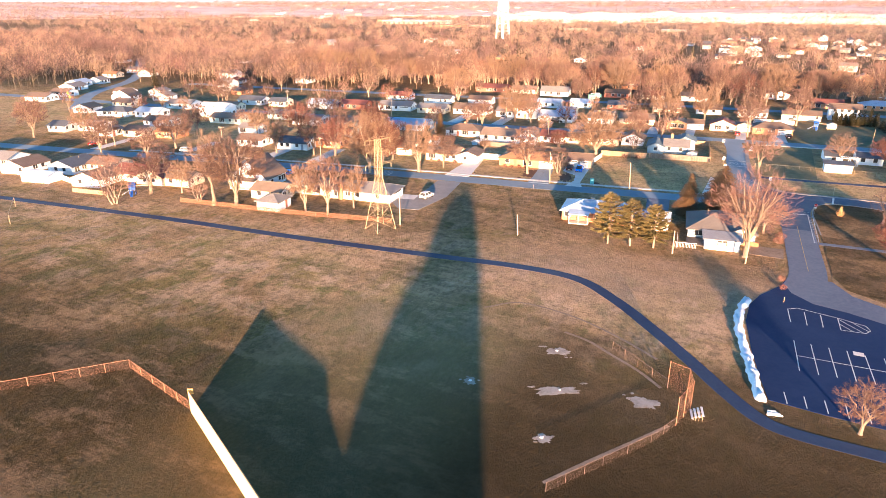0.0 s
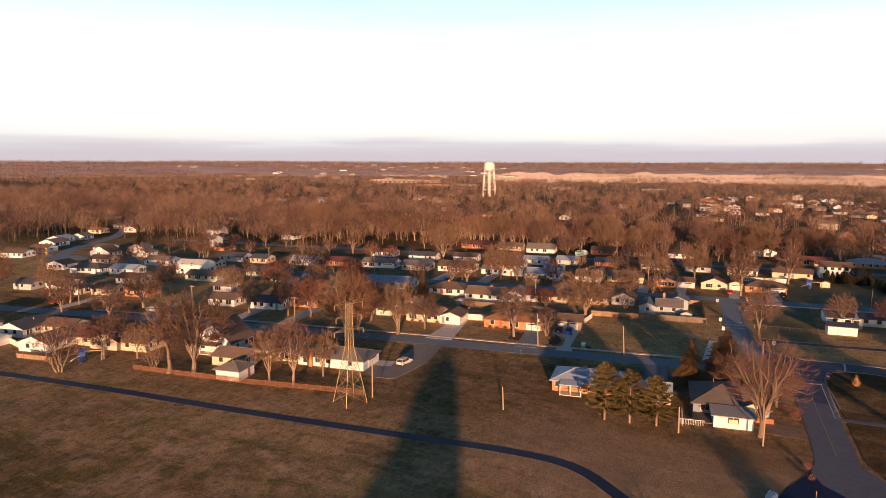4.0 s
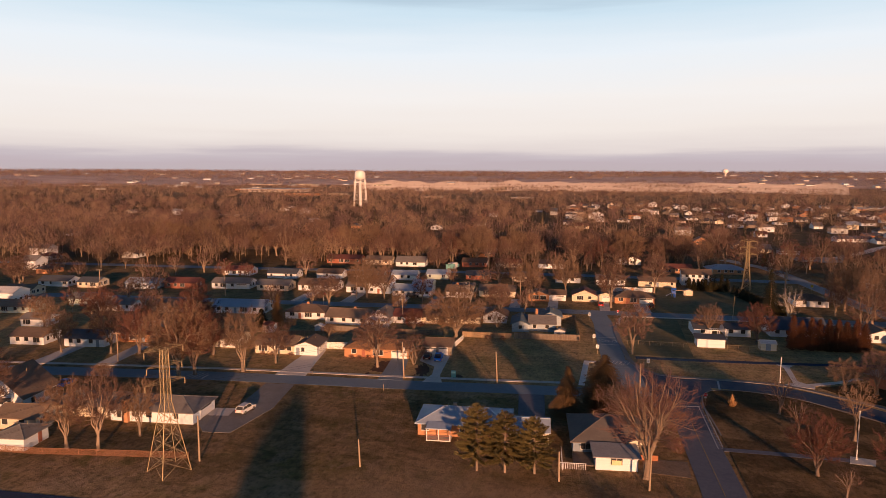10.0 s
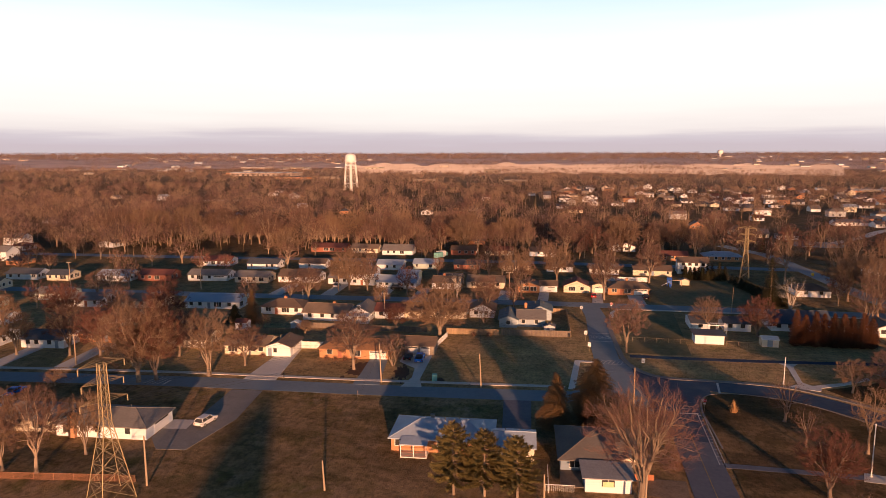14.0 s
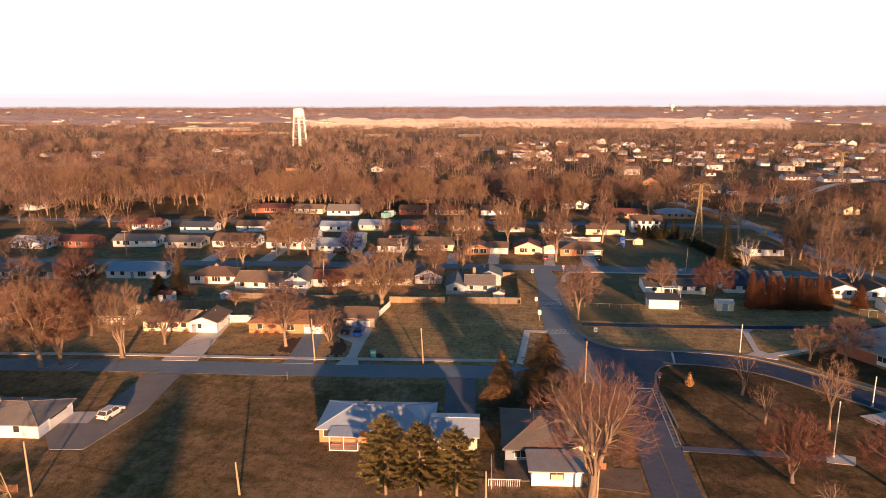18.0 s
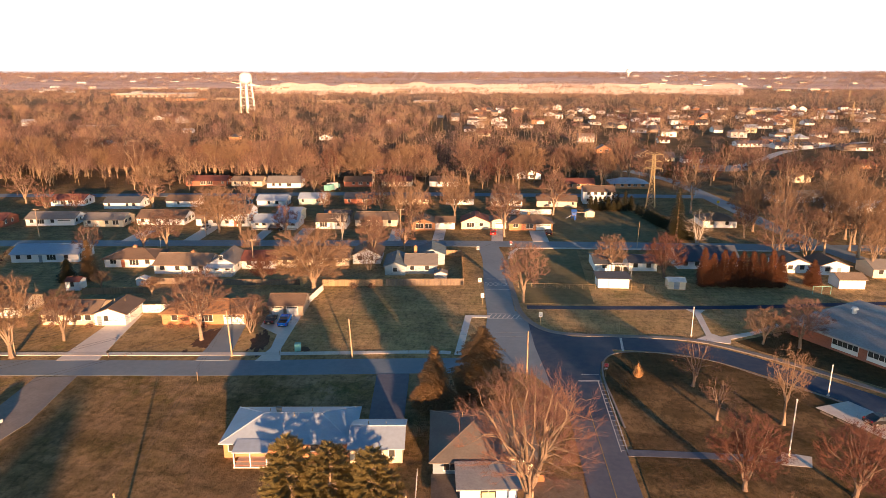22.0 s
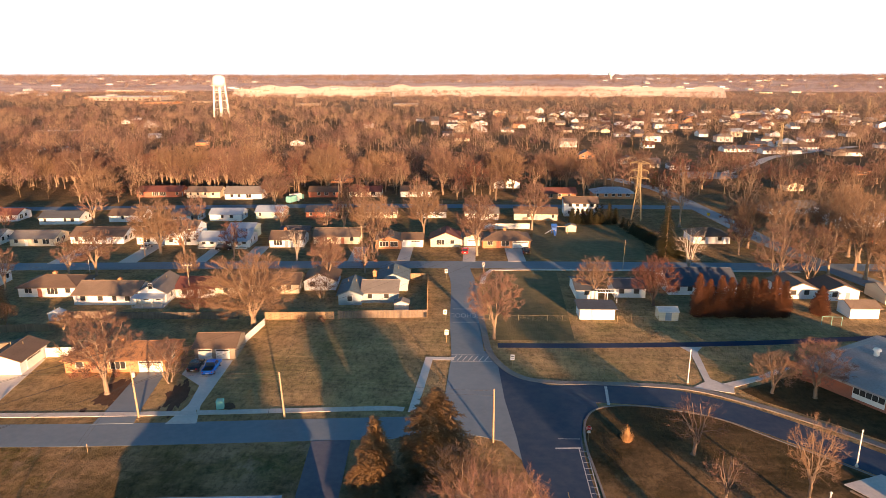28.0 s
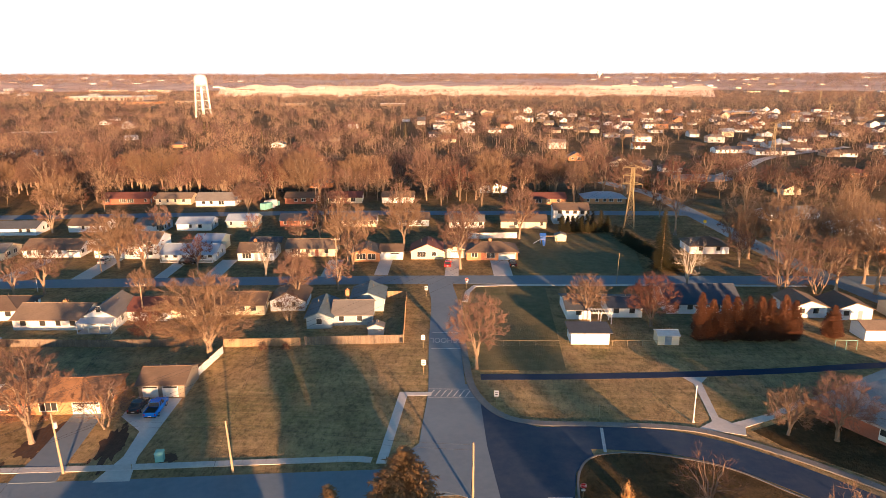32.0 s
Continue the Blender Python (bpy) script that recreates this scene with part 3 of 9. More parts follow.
    def lathe(self, rings, x=0.0, y=0.0, n=16):
        """Rings of (radius, z) round an upright axis."""
        vs = [(x + r * math.cos(2 * math.pi * i / n), y + r * math.sin(2 * math.pi * i / n), z) for r, z in rings for i in range(n)]
        fs = [(j * n + i, j * n + (i + 1) % n, (j + 1) * n + (i + 1) % n, (j + 1) * n + i) for j in range(len(rings) - 1) for i in range(n)]
        return self.add(vs, fs + [tuple(range(n - 1, -1, -1)), tuple((len(rings) - 1) * n + i for i in range(n))])

    def mesh(self, name, material, smooth=False):
        me = bpy.data.meshes.new(name)
        me.from_pydata(self.v, [], self.f)
        me.materials.append(material)
        if smooth:
            me.polygons.foreach_set("use_smooth", [True] * len(me.polygons))
        me.update()
        return me


def part(name, shape, material, parent=None, label="", smooth=False):
    ob = new(name, shape.mesh(name, material, smooth))
    ob.parent = parent
    return tagged(ob, label)


def base(name, x, y, ang=0.0, z=0.0, label="", category="", group=""):
    ob = new(name)
    ob.empty_display_size = 0.3
    ob.matrix_basis = pose(x, y, z, 0, 0, ang)
    return tagged(ob, label, category, group)


def ribbon(pts, width, z0, z1, closed=False):
    """A strip of even width along a plan line, with thickness."""
    s = Shape()
    P = [Vector(p) for p in pts]
    k = len(P)
    L, R = [], []
    for i in range(k):
        a, b = P[max(i - 1, 0)], P[min(i + 1, k - 1)]
        d = (b - a).normalized()
        nrm = Vector((-d.y, d.x))
        L.append(P[i] + nrm * width / 2)
        R.append(P[i] - nrm * width / 2)
    vs = [(p.x, p.y, z) for z in (z0, z1) for p in L + R]
    m = 2 * k
    fs = []
    for i in range(k - 1):
        a, b, c, d = i, i + 1, k + i + 1, k + i
        fs += [(m + d, m + c, m + b, m + a), (a, m + a, m + b, b)[::-1], (d, c, m + c, m + d)[::-1]]
    fs += [(0, k, m + k, m)[::-1], (k - 1, m + k - 1, m + 2 * k - 1, 2 * k - 1)[::-1]]
    return s.add(vs, fs)


def curve_through(pts, steps=6):
    """Points of a smooth line through a few plan points."""
    P = [Vector(p) for p in pts]
    P = [2 * P[0] - P[1]] + P + [2 * P[-1] - P[-2]]
    out = []
    for i in range(1, len(P) - 2):
        for j in range(steps):
            t = j / steps
            out.append(0.5 * (2 * P[i] + (P[i + 1] - P[i - 1]) * t + (2 * P[i - 1] - 5 * P[i] + 4 * P[i + 1] - P[i + 2]) * t * t + (3 * P[i] - P[i - 1] - 3 * P[i + 1] + P[i + 2]) * t ** 3))
    return [tuple(p) for p in out + [P[-2]]]


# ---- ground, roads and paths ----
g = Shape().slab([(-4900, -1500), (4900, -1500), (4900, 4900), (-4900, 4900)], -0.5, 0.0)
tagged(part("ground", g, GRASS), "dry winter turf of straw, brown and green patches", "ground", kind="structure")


def paved(name, shape, material, label, category="road"):
    return tagged(part(name, shape, material), label, category, kind="structure")


R1 = curve_through([(-420, 122), (-330, 133), (-228, 148), (-140, 162.8), (-97, 169.4), (-72.7, 172.2), (-50, 174.6), (-20, 178.6), (2, 181.6), (14, 184.2)])
R2 = curve_through([(-420, 232), (-300, 239), (-200, 248), (-116, 256.8), (-60, 263), (-10.5, 267.4), (25, 269.7), (68, 272.1), (96, 273.5), (170, 277)])
R3 = curve_through([(-330, 318), (-200, 330), (-120, 340.4), (-57, 349), (0, 352), (40, 354.5), (84, 356)])
SCHOOL = curve_through([(1.2, 180), (0.5, 188), (-0.6, 200), (-1.6, 212), (-2.8, 226), (-4.4, 250), (-6.2, 262), (-7, 271)])
SOUTH = curve_through([(13.6, 186), (13.2, 172), (14.2, 150), (14.8, 136), (14.6, 128), (16, 116)])
LOOP = curve_through([(10, 190.5), (18, 193.1), (25, 193.3), (33, 192.4), (40.5, 189), (47.5, 183.5), (54.5, 177), (62, 169.5), (74, 158)])
DIAG = curve_through([(60, 430), (70, 410), (77, 394), (84, 336), (88, 300), (93.5, 274), (100, 250), (112, 215), (122, 180)])
paved("road_1", ribbon(R1, 6.3, -0.05, 0.020), ROAD_OLD, "worn grey asphalt street past the houses")
paved("road_2", ribbon(R2, 7.0, -0.05, 0.024), ROAD_OLD, "worn grey asphalt cross street")
paved("road_3", ribbon(R3, 7.5, -0.05, 0.028), ROAD_OLD, "worn grey asphalt back street")
paved("school_street", ribbon(SCHOOL, 6.2, -0.05, 0.032), ROAD_OLD, "worn grey asphalt side street with school marking")
paved("south_road", ribbon(SOUTH, 6.6, -0.05, 0.036), ASPHALT, "dark asphalt road to the parking lot")
paved("loop_road", ribbon(LOOP, 6.4, -0.05, 0.040), JUNCTION_ASPHALT, "dark asphalt drive curving round the grass island")
paved("diagonal_road", ribbon(DIAG, 7.2, -0.05, 0.030), ROAD_OLD, "wide grey asphalt road between bare trees")
paved("junction", Shape().slab([(-7.5, 178.4), (0.5, 178.9), (5.2, 177.3), (8.6, 171.5), (10.4, 163), (17, 163), (16.3, 177.5), (17.4, 184.3), (20.3, 188.2), (19.5, 196.2), (13.2, 195.6), (8.2, 198.2), (4.6, 203.6), (2.6, 209), (-4.2, 209), (-4.1, 190), (-6.5, 185.6), (-9.0, 182.9)], -0.05, 0.045), ROAD_OLD, "broad worn asphalt junction")
paved("sealed_junction", Shape().slab([(7.3, 178.3), (8.0, 171.5), (10.4, 163), (17, 163), (16.3, 177.5), (17.4, 184.3), (20.3, 188.2), (19.5, 196.2), (13.2, 195.6), (8.2, 198.2), (4.5, 202.5), (5.6, 189.9)], -0.05, 0.052), JUNCTION_ASPHALT, "freshly sealed dark asphalt patch of the junction")
paved("far_road", ribbon(curve_through([(100, 436), (118, 447), (150, 490), (182, 535), (260, 600)]), 6, -0.05, 0.03), CONCRETE, "pale concrete road beyond the trees")
paved("turning_circle", Shape().slab([(112 + 15 * math.cos(a * 0.3142), 446 + 13 * math.sin(a * 0.3142)) for a in range(20)], -0.05, 0.036), ROAD_OLD, "worn asphalt turning circle")
paved("west_road", ribbon(curve_through([(-300, 215), (-345, 260), (-392, 330), (-530, 455)]), 7, -0.05, 0.03), ROAD_OLD, "grey asphalt street among far houses")
paved("parking_lot", Shape().slab([(11.3, 131), (10.0, 126), (6.8, 120), (5.3, 115), (5.0, 108), (6.2, 98), (7.6, 90), (8.8, 84.3), (15, 83.6), (48, 82.2), (70, 84), (70, 112), (40, 117), (27.2, 122.2), (21.5, 126), (18.6, 131.5)], -0.05, 0.050), LOT_ASPHALT, "freshly sealed dark parking lot", "parking lot")
paved("lot_entrance", Shape().slab([(11.4, 132), (10.6, 127.5), (11.8, 123.4), (15.2, 119.8), (20.2, 118.4), (26.5, 115.6), (34, 119.2), (27.4, 122.3), (21.6, 126.2), (18.7, 132)], -0.05, 0.056), ASPHALT, "paler worn asphalt at the entrance of the lot")
PATHLINE = curve_through([(-230, 96), (-178.8, 101.4), (-128.4, 106.6), (-85, 109.7), (-52.4, 112.8), (-36.6, 114.4), (-24.8, 113.4), (-16.1, 106.9), (-7.5, 97.5), (-1, 89.6), (3.5, 83.8), (7.8, 79.2), (12.1, 77.6), (21.2, 77.2), (40, 76.5), (80, 75)])
paved("foot_path", ribbon(PATHLINE, 2.3, -0.05, 0.035), PATH_ASPHALT, "narrow dark asphalt walking path across the grass", "path")
paved("school_path", ribbon(curve_through([(4.4, 212), (20, 213.2), (37.7, 215.1), (58, 218), (77.5, 221.7), (130, 230)]), 2.2, -0.05, 0.03), PATH_ASPHALT, "narrow dark asphalt path behind the lawn", "path")
paved("strip_path", ribbon([(17.4, 154.4), (28, 154.8), (41, 155)], 1.6, -0.05, 0.085), ASPHALT, "thin asphalt path across the island", "path")
paved("flagpole_pad", Shape().slab([(37.4, 153.6), (41.2, 153.4), (42.2, 156), (38.4, 156.8)], -0.05, 0.10), CONCRETE, "small concrete pad round a pole", "pavement")

ISLAND = curve_through([(19.0, 135), (18.6, 146), (18.2, 158.7), (17.5, 170), (17.0, 177.5), (17.8, 184.3), (20.3, 188.2), (25.5, 189.5), (31.6, 188.7), (38.2, 186.3), (44.1, 181.2), (52.3, 173.9), (58, 167.6), (72, 154.6)], 5)
tagged(part("island_lawn", Shape().slab(ISLAND + [(72, 118), (40, 120), (28, 124), (21, 129)], -0.05, 0.06), GRASS_DIMMED), "winter turf on the raised grass island, dimmed for lens falloff", "lawn", kind="structure")
tagged(part("island_kerb", ribbon([p for p in ISLAND if p[1] > 160], 0.3, -0.05, 0.11), KERB_GREY), "narrow concrete kerb round the island", "kerb", kind="structure")

tagged(part("school_lawn", Shape().slab([(47.4, 192.4), (54.6, 186.4), (61.4, 180.2), (73, 169.4), (80, 174), (64, 192), (57, 204), (50, 199.6), (44.6, 196.6)], -0.05, 0.05), GRASS_DIMMED), "turf in front of the school, dimmed in colour for shade", "lawn", kind="structure")

tagged(part("garden_lawn", Shape().slab([(13.5, 274.5), (46.5, 276.2), (49, 300), (44, 321), (16, 319)], -0.05, 0.03), LAWN_GREEN), "green mown lawn of a wide back garden", "lawn", kind="structure")
tagged(part("side_lawn", Shape().slab([(4.0, 214.6), (19.5, 215.6), (19.5, 263.0), (2.6, 261.5), (1.6, 240)], -0.05, 0.024), LAWN_GREEN), "dull green lawn beside the side street", "lawn", kind="structure")

# distant rise added to close the view at eye level; colours paled for haze
hl, hn = Shape(), 90
HILL = ((2350, -1.0), (2750, 15), (3150, 24), (3650, 31), (4200, 39), (4800, 46), (4880, 44))
for j, (rr, zz) in enumerate(HILL):
    for i in range(hn + 1):
        a = radians(-78 + 156 * i / hn)
        k = noise.noise(Vector((i * 0.22, j * 0.8, 4.0)))
        hl.v.append((rr * math.sin(a), rr * math.cos(a), zz + k * min(1.6, 0.06 * max(zz, 0)) if j < 6 else zz))
for j in range(6):
    for i in range(hn):
        hl.f.append((j * (hn + 1) + i, j * (hn + 1) + i + 1, (j + 1) * (hn + 1) + i + 1, (j + 1) * (hn + 1) + i))
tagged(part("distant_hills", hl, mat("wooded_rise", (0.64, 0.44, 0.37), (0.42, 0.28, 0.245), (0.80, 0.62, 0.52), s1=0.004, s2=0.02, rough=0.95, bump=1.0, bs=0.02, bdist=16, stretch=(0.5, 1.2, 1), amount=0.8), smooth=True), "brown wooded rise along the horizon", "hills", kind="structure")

# sidewalks in separate flags
def flags(name, line, width, z, label, step=1.6, material=CONCRETE):
    """A sidewalk of concrete flags along a line; each flag is a part."""
    P = [Vector(p) for p in line]
    root = tagged(base(name, 0, 0), label, "sidewalk", kind="structure")
    pts, acc = [P[0]], 0.0
    for a, b in zip(P, P[1:]):
        d, at = (b - a).length, 0.0
        while acc + (d - at) >= step:
            at += step - acc
            pts.append(a + (b - a) * (at / d))
            acc = 0.0
        acc += d - at
    for i in range(len(pts) - 1):
        a, b = pts[i], pts[i + 1]
        da = (pts[min(i + 1, len(pts) - 1)] - pts[max(i - 1, 0)]).normalized()
        db = (pts[min(i + 2, len(pts) - 1)] - pts[i]).normalized()
        na, nb = Vector((-da.y, da.x)) * width / 2, Vector((-db.y, db.x)) * width / 2
        g = (b - a).normalized() * 0.015
        q = [a + g - na, b - g - nb, b - g + nb, a + g + na]
        part("flag", Shape().slab([tuple(p) for p in q], -0.04, z + random.uniform(-0.006, 0.006)), material, root)
    return root


def off(line, d):
    P = [Vector(p) for p in line]
    out = []
    for i in range(len(P)):
        t = (P[min(i + 1, len(P) - 1)] - P[max(i - 1, 0)]).normalized()
        out.append(tuple(P[i] + Vector((-t.y, t.x)) * d))
    return out


WALK1 = [p for p in off(R1, 5.9) if -205 < p[0] < -11] + [(-9.5, 185.3)]
KERB = [(-0.9, 250), (-0.2, 236.6), (1.5, 219.4), (3.2, 207.3), (7.4, 199.2), (13.2, 196.8), (22.8, 197.0), (36, 196.4), (45.1, 191.6), (53.9, 184.8), (60.5, 178.6), (72, 168)]
KERBLINE = curve_through(KERB, 5)


# ---- unseen church behind the flight line, shaped to cast the shadow on the field ----
def church():
    root = base("church", 0, 0, 0, label="unseen tall plain brick church with a steep spire, shaped from its shadow", category="church")
    d, e = Vector((-0.391, 0.920)), Vector((0.920, 0.391))
    k = math.tan(radians(SUN_EL))

    def block(name, profile, back, deep, material):
        """A plain block whose front outline is given as (across, shadow reach)."""
        n = len(profile)
        vs = [((c * e + s0 * d).x, (c * e + s0 * d).y, max(0.0, (s - back) * k) if s > back else 0.0) for s0 in (back - deep, back) for c, s in profile]
        fs = [tuple(range(n)), tuple(range(2 * n - 1, n - 1, -1))] + [(i, n + i, n + (i + 1) % n, (i + 1) % n) for i in range(n)]
        part(name, Shape().add(vs, fs), material, root)

    block("tower", [(-13.2, -30), (-12.7, 74), (-12.2, 86), (-11.0, 100), (-10.2, 113), (-7.7, 122), (-6.8, 151), (-3.6, 172), (-1.2, 184), (1.4, 180), (3.2, 142), (3.7, 118), (3.4, -30)], -30, 7, BRICK_R)


church()


# ---- houses ----
def window(parent, face, c, w, h, sill, x0, y0, bw, bd):
    """A framed window on one face of a block: s(outh), e(ast), w(est)."""
    f, p = Shape(), Shape()
    t = 0.09

    def put(s, u0, u1, z0, z1, a, b):
        if face == "s":
            s.box(x0 + u0, x0 + u1, y0 - b, y0 - a, z0, z1)
        elif face == "e":
            s.box(x0 + bw + a, x0 + bw + b, y0 + u0, y0 + u1, z0, z1)
        else:
            s.box(x0 - b, x0 - a, y0 + u0, y0 + u1, z0, z1)

    u0, u1, z1 = c - w / 2, c + w / 2, sill + h
    k = max(1, round(w / 0.9))
    us = [u0 - t, u0]
    for i in range(1, k):
        us += [u0 + w * i / k - 0.03, u0 + w * i / k + 0.03]
    us += [u1, u1 + t]
    zs = [sill - t, sill, z1, z1 + t]

    def place(u, z, back):
        o = 0.0 if back else 0.07
        return (x0 + u, y0 - o, z) if face == "s" else (x0 + bw + o, y0 + u, z) if face == "e" else (x0 - o, y0 + u, z)

    f.lattice(us, zs, lambda i, j: j != 1 or i % 2 == 0, place)
    put(p, u0, u1, sill, z1, -0.02, 0.025)
    ob = part("window", f, TRIM, parent)
    part("pane", p, GLASS, ob)


def door(parent, face, c, w, h, x0, y0, bw, bd, name="door", material=None):
    s, n = Shape(), 4 if name == "garage_door" else 2

    def put(u0, u1, z0, z1, a, b):
        if face == "s":
            s.box(x0 + u0, x0 + u1, y0 - b, y0 - a, z0, z1)
        elif face == "e":
            s.box(x0 + bw + a, x0 + bw + b, y0 + u0, y0 + u1, z0, z1)
        else:
            s.box(x0 - b, x0 - a, y0 + u0, y0 + u1, z0, z1)

    put(c - w / 2, c + w / 2, 0.04, h, -0.02, 0.03)
    ob = part(name, s, material or TRIM, parent)
    for i in range(n):
        s = Shape()
        put(c - w * 0.47, c + w * 0.47, 0.1 + (h - 0.12) * i / n + 0.03, 0.1 + (h - 0.12) * (i + 1) / n - 0.03, 0.03, 0.05)
        part("panel", s, material or TRIM, ob)
    if name == "garage_door" and w > 2:
        s = Shape()
        put(c - w * 0.46, c + w * 0.46, 0.1 + (h - 0.12) * 0.78, 0.1 + (h - 0.12) * 0.93, 0.05, 0.062)
        part("pane", s, GLASS, ob)
    return ob


def openings(parent, face, spec, x0, y0, bw, bd):
    for tok in (spec or "").split():
        size, at = tok[1:].split("@")
        size, at = float(size or 0), float(at)
        if tok[0] == "w":
            window(parent, face, at, size or 1.2, 1.15, 1.0, x0, y0, bw, bd)
        elif tok[0] == "p":
            window(parent, face, at, size or 2.2, 1.5, 0.7, x0, y0, bw, bd)
        elif tok[0] == "u":
            window(parent, face, at, size or 1.1, 1.2, 3.7, x0, y0, bw, bd)
        elif tok[0] == "d":
            door(parent, face, at, size or 0.95, 2.05, x0, y0, bw, bd, material=random.choice((TRIM, SIDING_B, BRICK_R)))
        elif tok[0] == "g":
            door(parent, face, at, size or 4.8, 2.15, x0, y0, bw, bd, "garage_door")


def chance_openings(w, rng, garage=False):
    out, x = [], rng.uniform(1.2, 2.2)
    while x < w - 1.0:
        r = rng.random()
        if r < 0.62:
            out.append("w%.1f@%.1f" % (rng.choice((0.9, 1.2, 1.6)), x))
        elif r < 0.78:
            out.append("p%.1f@%.1f" % (rng.choice((1.8, 2.4)), x + 0.4))
        elif r < 0.9:
            out.append("d@%.1f" % x)
        x += rng.uniform(2.4, 3.6)
    return " ".join(out)


def block(parent, x0, y0, w, d, wall, roof, kind="gable", h=2.6, p=0.36, axis=None, o=0.5, t=0.16, chimney=None, front="", east="", west=""):
    """Walls, roof and openings of one wing, in the house's own plan."""
    axis = axis or ("x" if w >= d else "y")
    x1, y1 = x0 + w, y0 + d
    span = d if axis == "x" else w
    rise = span / 2 * p
    e = h - o * p
    wl_, rf = Shape(), Shape()
    if kind == "gable":
        def pt(a, b, z):
            return (a, b, z) if axis == "x" else (b, a, z)
        a0, a1, b0, b1 = (x0, x1, y0, y1) if axis == "x" else (y0, y1, x0, x1)
        bm = (b0 + b1) / 2
        vs = [pt(a, b, z) for a in (a0, a1) for b, z in ((b0, 0), (b1, 0), (b1, h - t), (bm, h + rise - t), (b0, h - t))]
        wl_.add(vs, [(0, 1, 2, 3, 4), (9, 8, 7, 6, 5), (0, 5, 6, 1), (1, 6, 7, 2), (2, 7, 8, 3), (3, 8, 9, 4), (4, 9, 5, 0)])
        sec = ((b0 - o, e), (bm, h + rise), (b1 + o, e), (b1 + o, e - t), (bm, h + rise - t), (b0 - o, e - t))
        vs = [pt(a, b, z) for a in (a0 - o * 0.7, a1 + o * 0.7) for b, z in sec]
        rf.add(vs, [(5, 4, 1, 0), (4, 3, 2, 1), (6, 7, 10, 11), (7, 8, 9, 10)] + [(i, (i + 1) % 6, 6 + (i + 1) % 6, 6 + i) for i in range(6)])
        cap = Shape()
        ca, cb = pt(a0 - o * 0.7, bm, h + rise + 0.02), pt(a1 + o * 0.7, bm, h + rise + 0.02)
        cap.rod(ca, cb, 0.09, 0.09, 5)
    elif kind == "hip":
        wl_.box(x0, x1, y0, y1, 0, h - 0.02)
        X0, X1, Y0, Y1 = x0 - o, x1 + o, y0 - o, y1 + o
        half = min(X1 - X0, Y1 - Y0) / 2
        top = e + half * p
        if axis == "x":
            r0, r1 = (X0 + half, (Y0 + Y1) / 2, top), (X1 - half, (Y0 + Y1) / 2, top)
        else:
            r0, r1 = ((X0 + X1) / 2, Y0 + half, top), ((X0 + X1) / 2, Y1 - half, top)
        vs = [(X0, Y0, e), (X1, Y0, e), (X1, Y1, e), (X0, Y1, e), r0, r1, (X0, Y0, e - t), (X1, Y0, e - t), (X1, Y1, e - t), (X0, Y1, e - t)]
        fs = [(0, 1, 5, 4), (1, 2, 5), (2, 3, 4, 5), (3, 0, 4)] if axis == "x" else [(0, 1, 4), (1, 2, 5, 4), (2, 3, 5), (3, 0, 4, 5)]
        rf.add(vs, fs + [(6, 7, 1, 0), (7, 8, 2, 1), (8, 9, 3, 2), (9, 6, 0, 3), (9, 8, 7, 6)])
        cap = Shape()
        for a, b in ((0, 4), (1, 5 if axis == "x" else 4), (2, 5), (3, 4 if axis == "x" else 5), (4, 5)):
            cap.rod(vs[a], vs[b], 0.07, 0.07, 5)
    else:
        wl_.box(x0, x1, y0, y1, 0, h - 0.02)
        rf.add([(x0 - o, y0 - o, h), (x1 + o, y0 - o, h), (x1 + o, y1 + o, h + p * d), (x0 - o, y1 + o, h + p * d), (x0 - o, y0 - o, h - t), (x1 + o, y0 - o, h - t), (x1 + o, y1 + o, h + p * d - t), (x0 - o, y1 + o, h + p * d - t)],
               [(7, 6, 5, 4), (0, 1, 2, 3), (4, 5, 1, 0), (5, 6, 2, 1), (6, 7, 3, 2), (7, 4, 0, 3)])
        cap = None
    part("wall", wl_, wall, parent)
    r = part("roof", rf, roof, parent)
    if cap and parent.get("near"):
        part("ridge_cap", cap, roof, r)
    openings(parent, "s", front, x0, y0, w, d)
    openings(parent, "e", east, x0, y0, w, d)
    openings(parent, "w", west, x0, y0, w, d)
    if chimney:
        cx, cy, ch = chimney
        s = Shape().box(cx - 0.4, cx + 0.4, cy - 0.35, cy + 0.35, 0.5, ch).box(cx - 0.47, cx + 0.47, cy - 0.42, cy + 0.42, ch - 0.3, ch - 0.12)
        s.rod((cx, cy, ch), (cx, cy, ch + 0.25), 0.13, 0.13, 8)
        part("chimney", s, BRICK_O, parent)
    if parent.get("near"):
        for q in range(2 if kind in ("gable", "hip") else 0):
            vx, vy = x0 + w * (0.3 + 0.35 * q), y0 + d * 0.62
            part("vent_pipe", Shape().rod((vx, vy, h), (vx, vy, h + rise * 0.78 + 0.45), 0.06, 0.06, 6), STEEL, parent)


def house(x, y, w, d, ang, wall, roof, label, near=False, category="house", name="house", group="", **kw):
    root = base(name, x, y, ang, label=label, category=category, group=group)
    if near:
        root["near"] = 1
    rng = random.Random(int(abs(x * 7 + y * 13)))
    if "front" not in kw:
        kw["front"] = chance_openings(w, rng)
    if "east" not in kw:
        kw["east"] = chance_openings(d, rng)
    block(root, 0, 0, w, d, wall, roof, **kw)
    return root


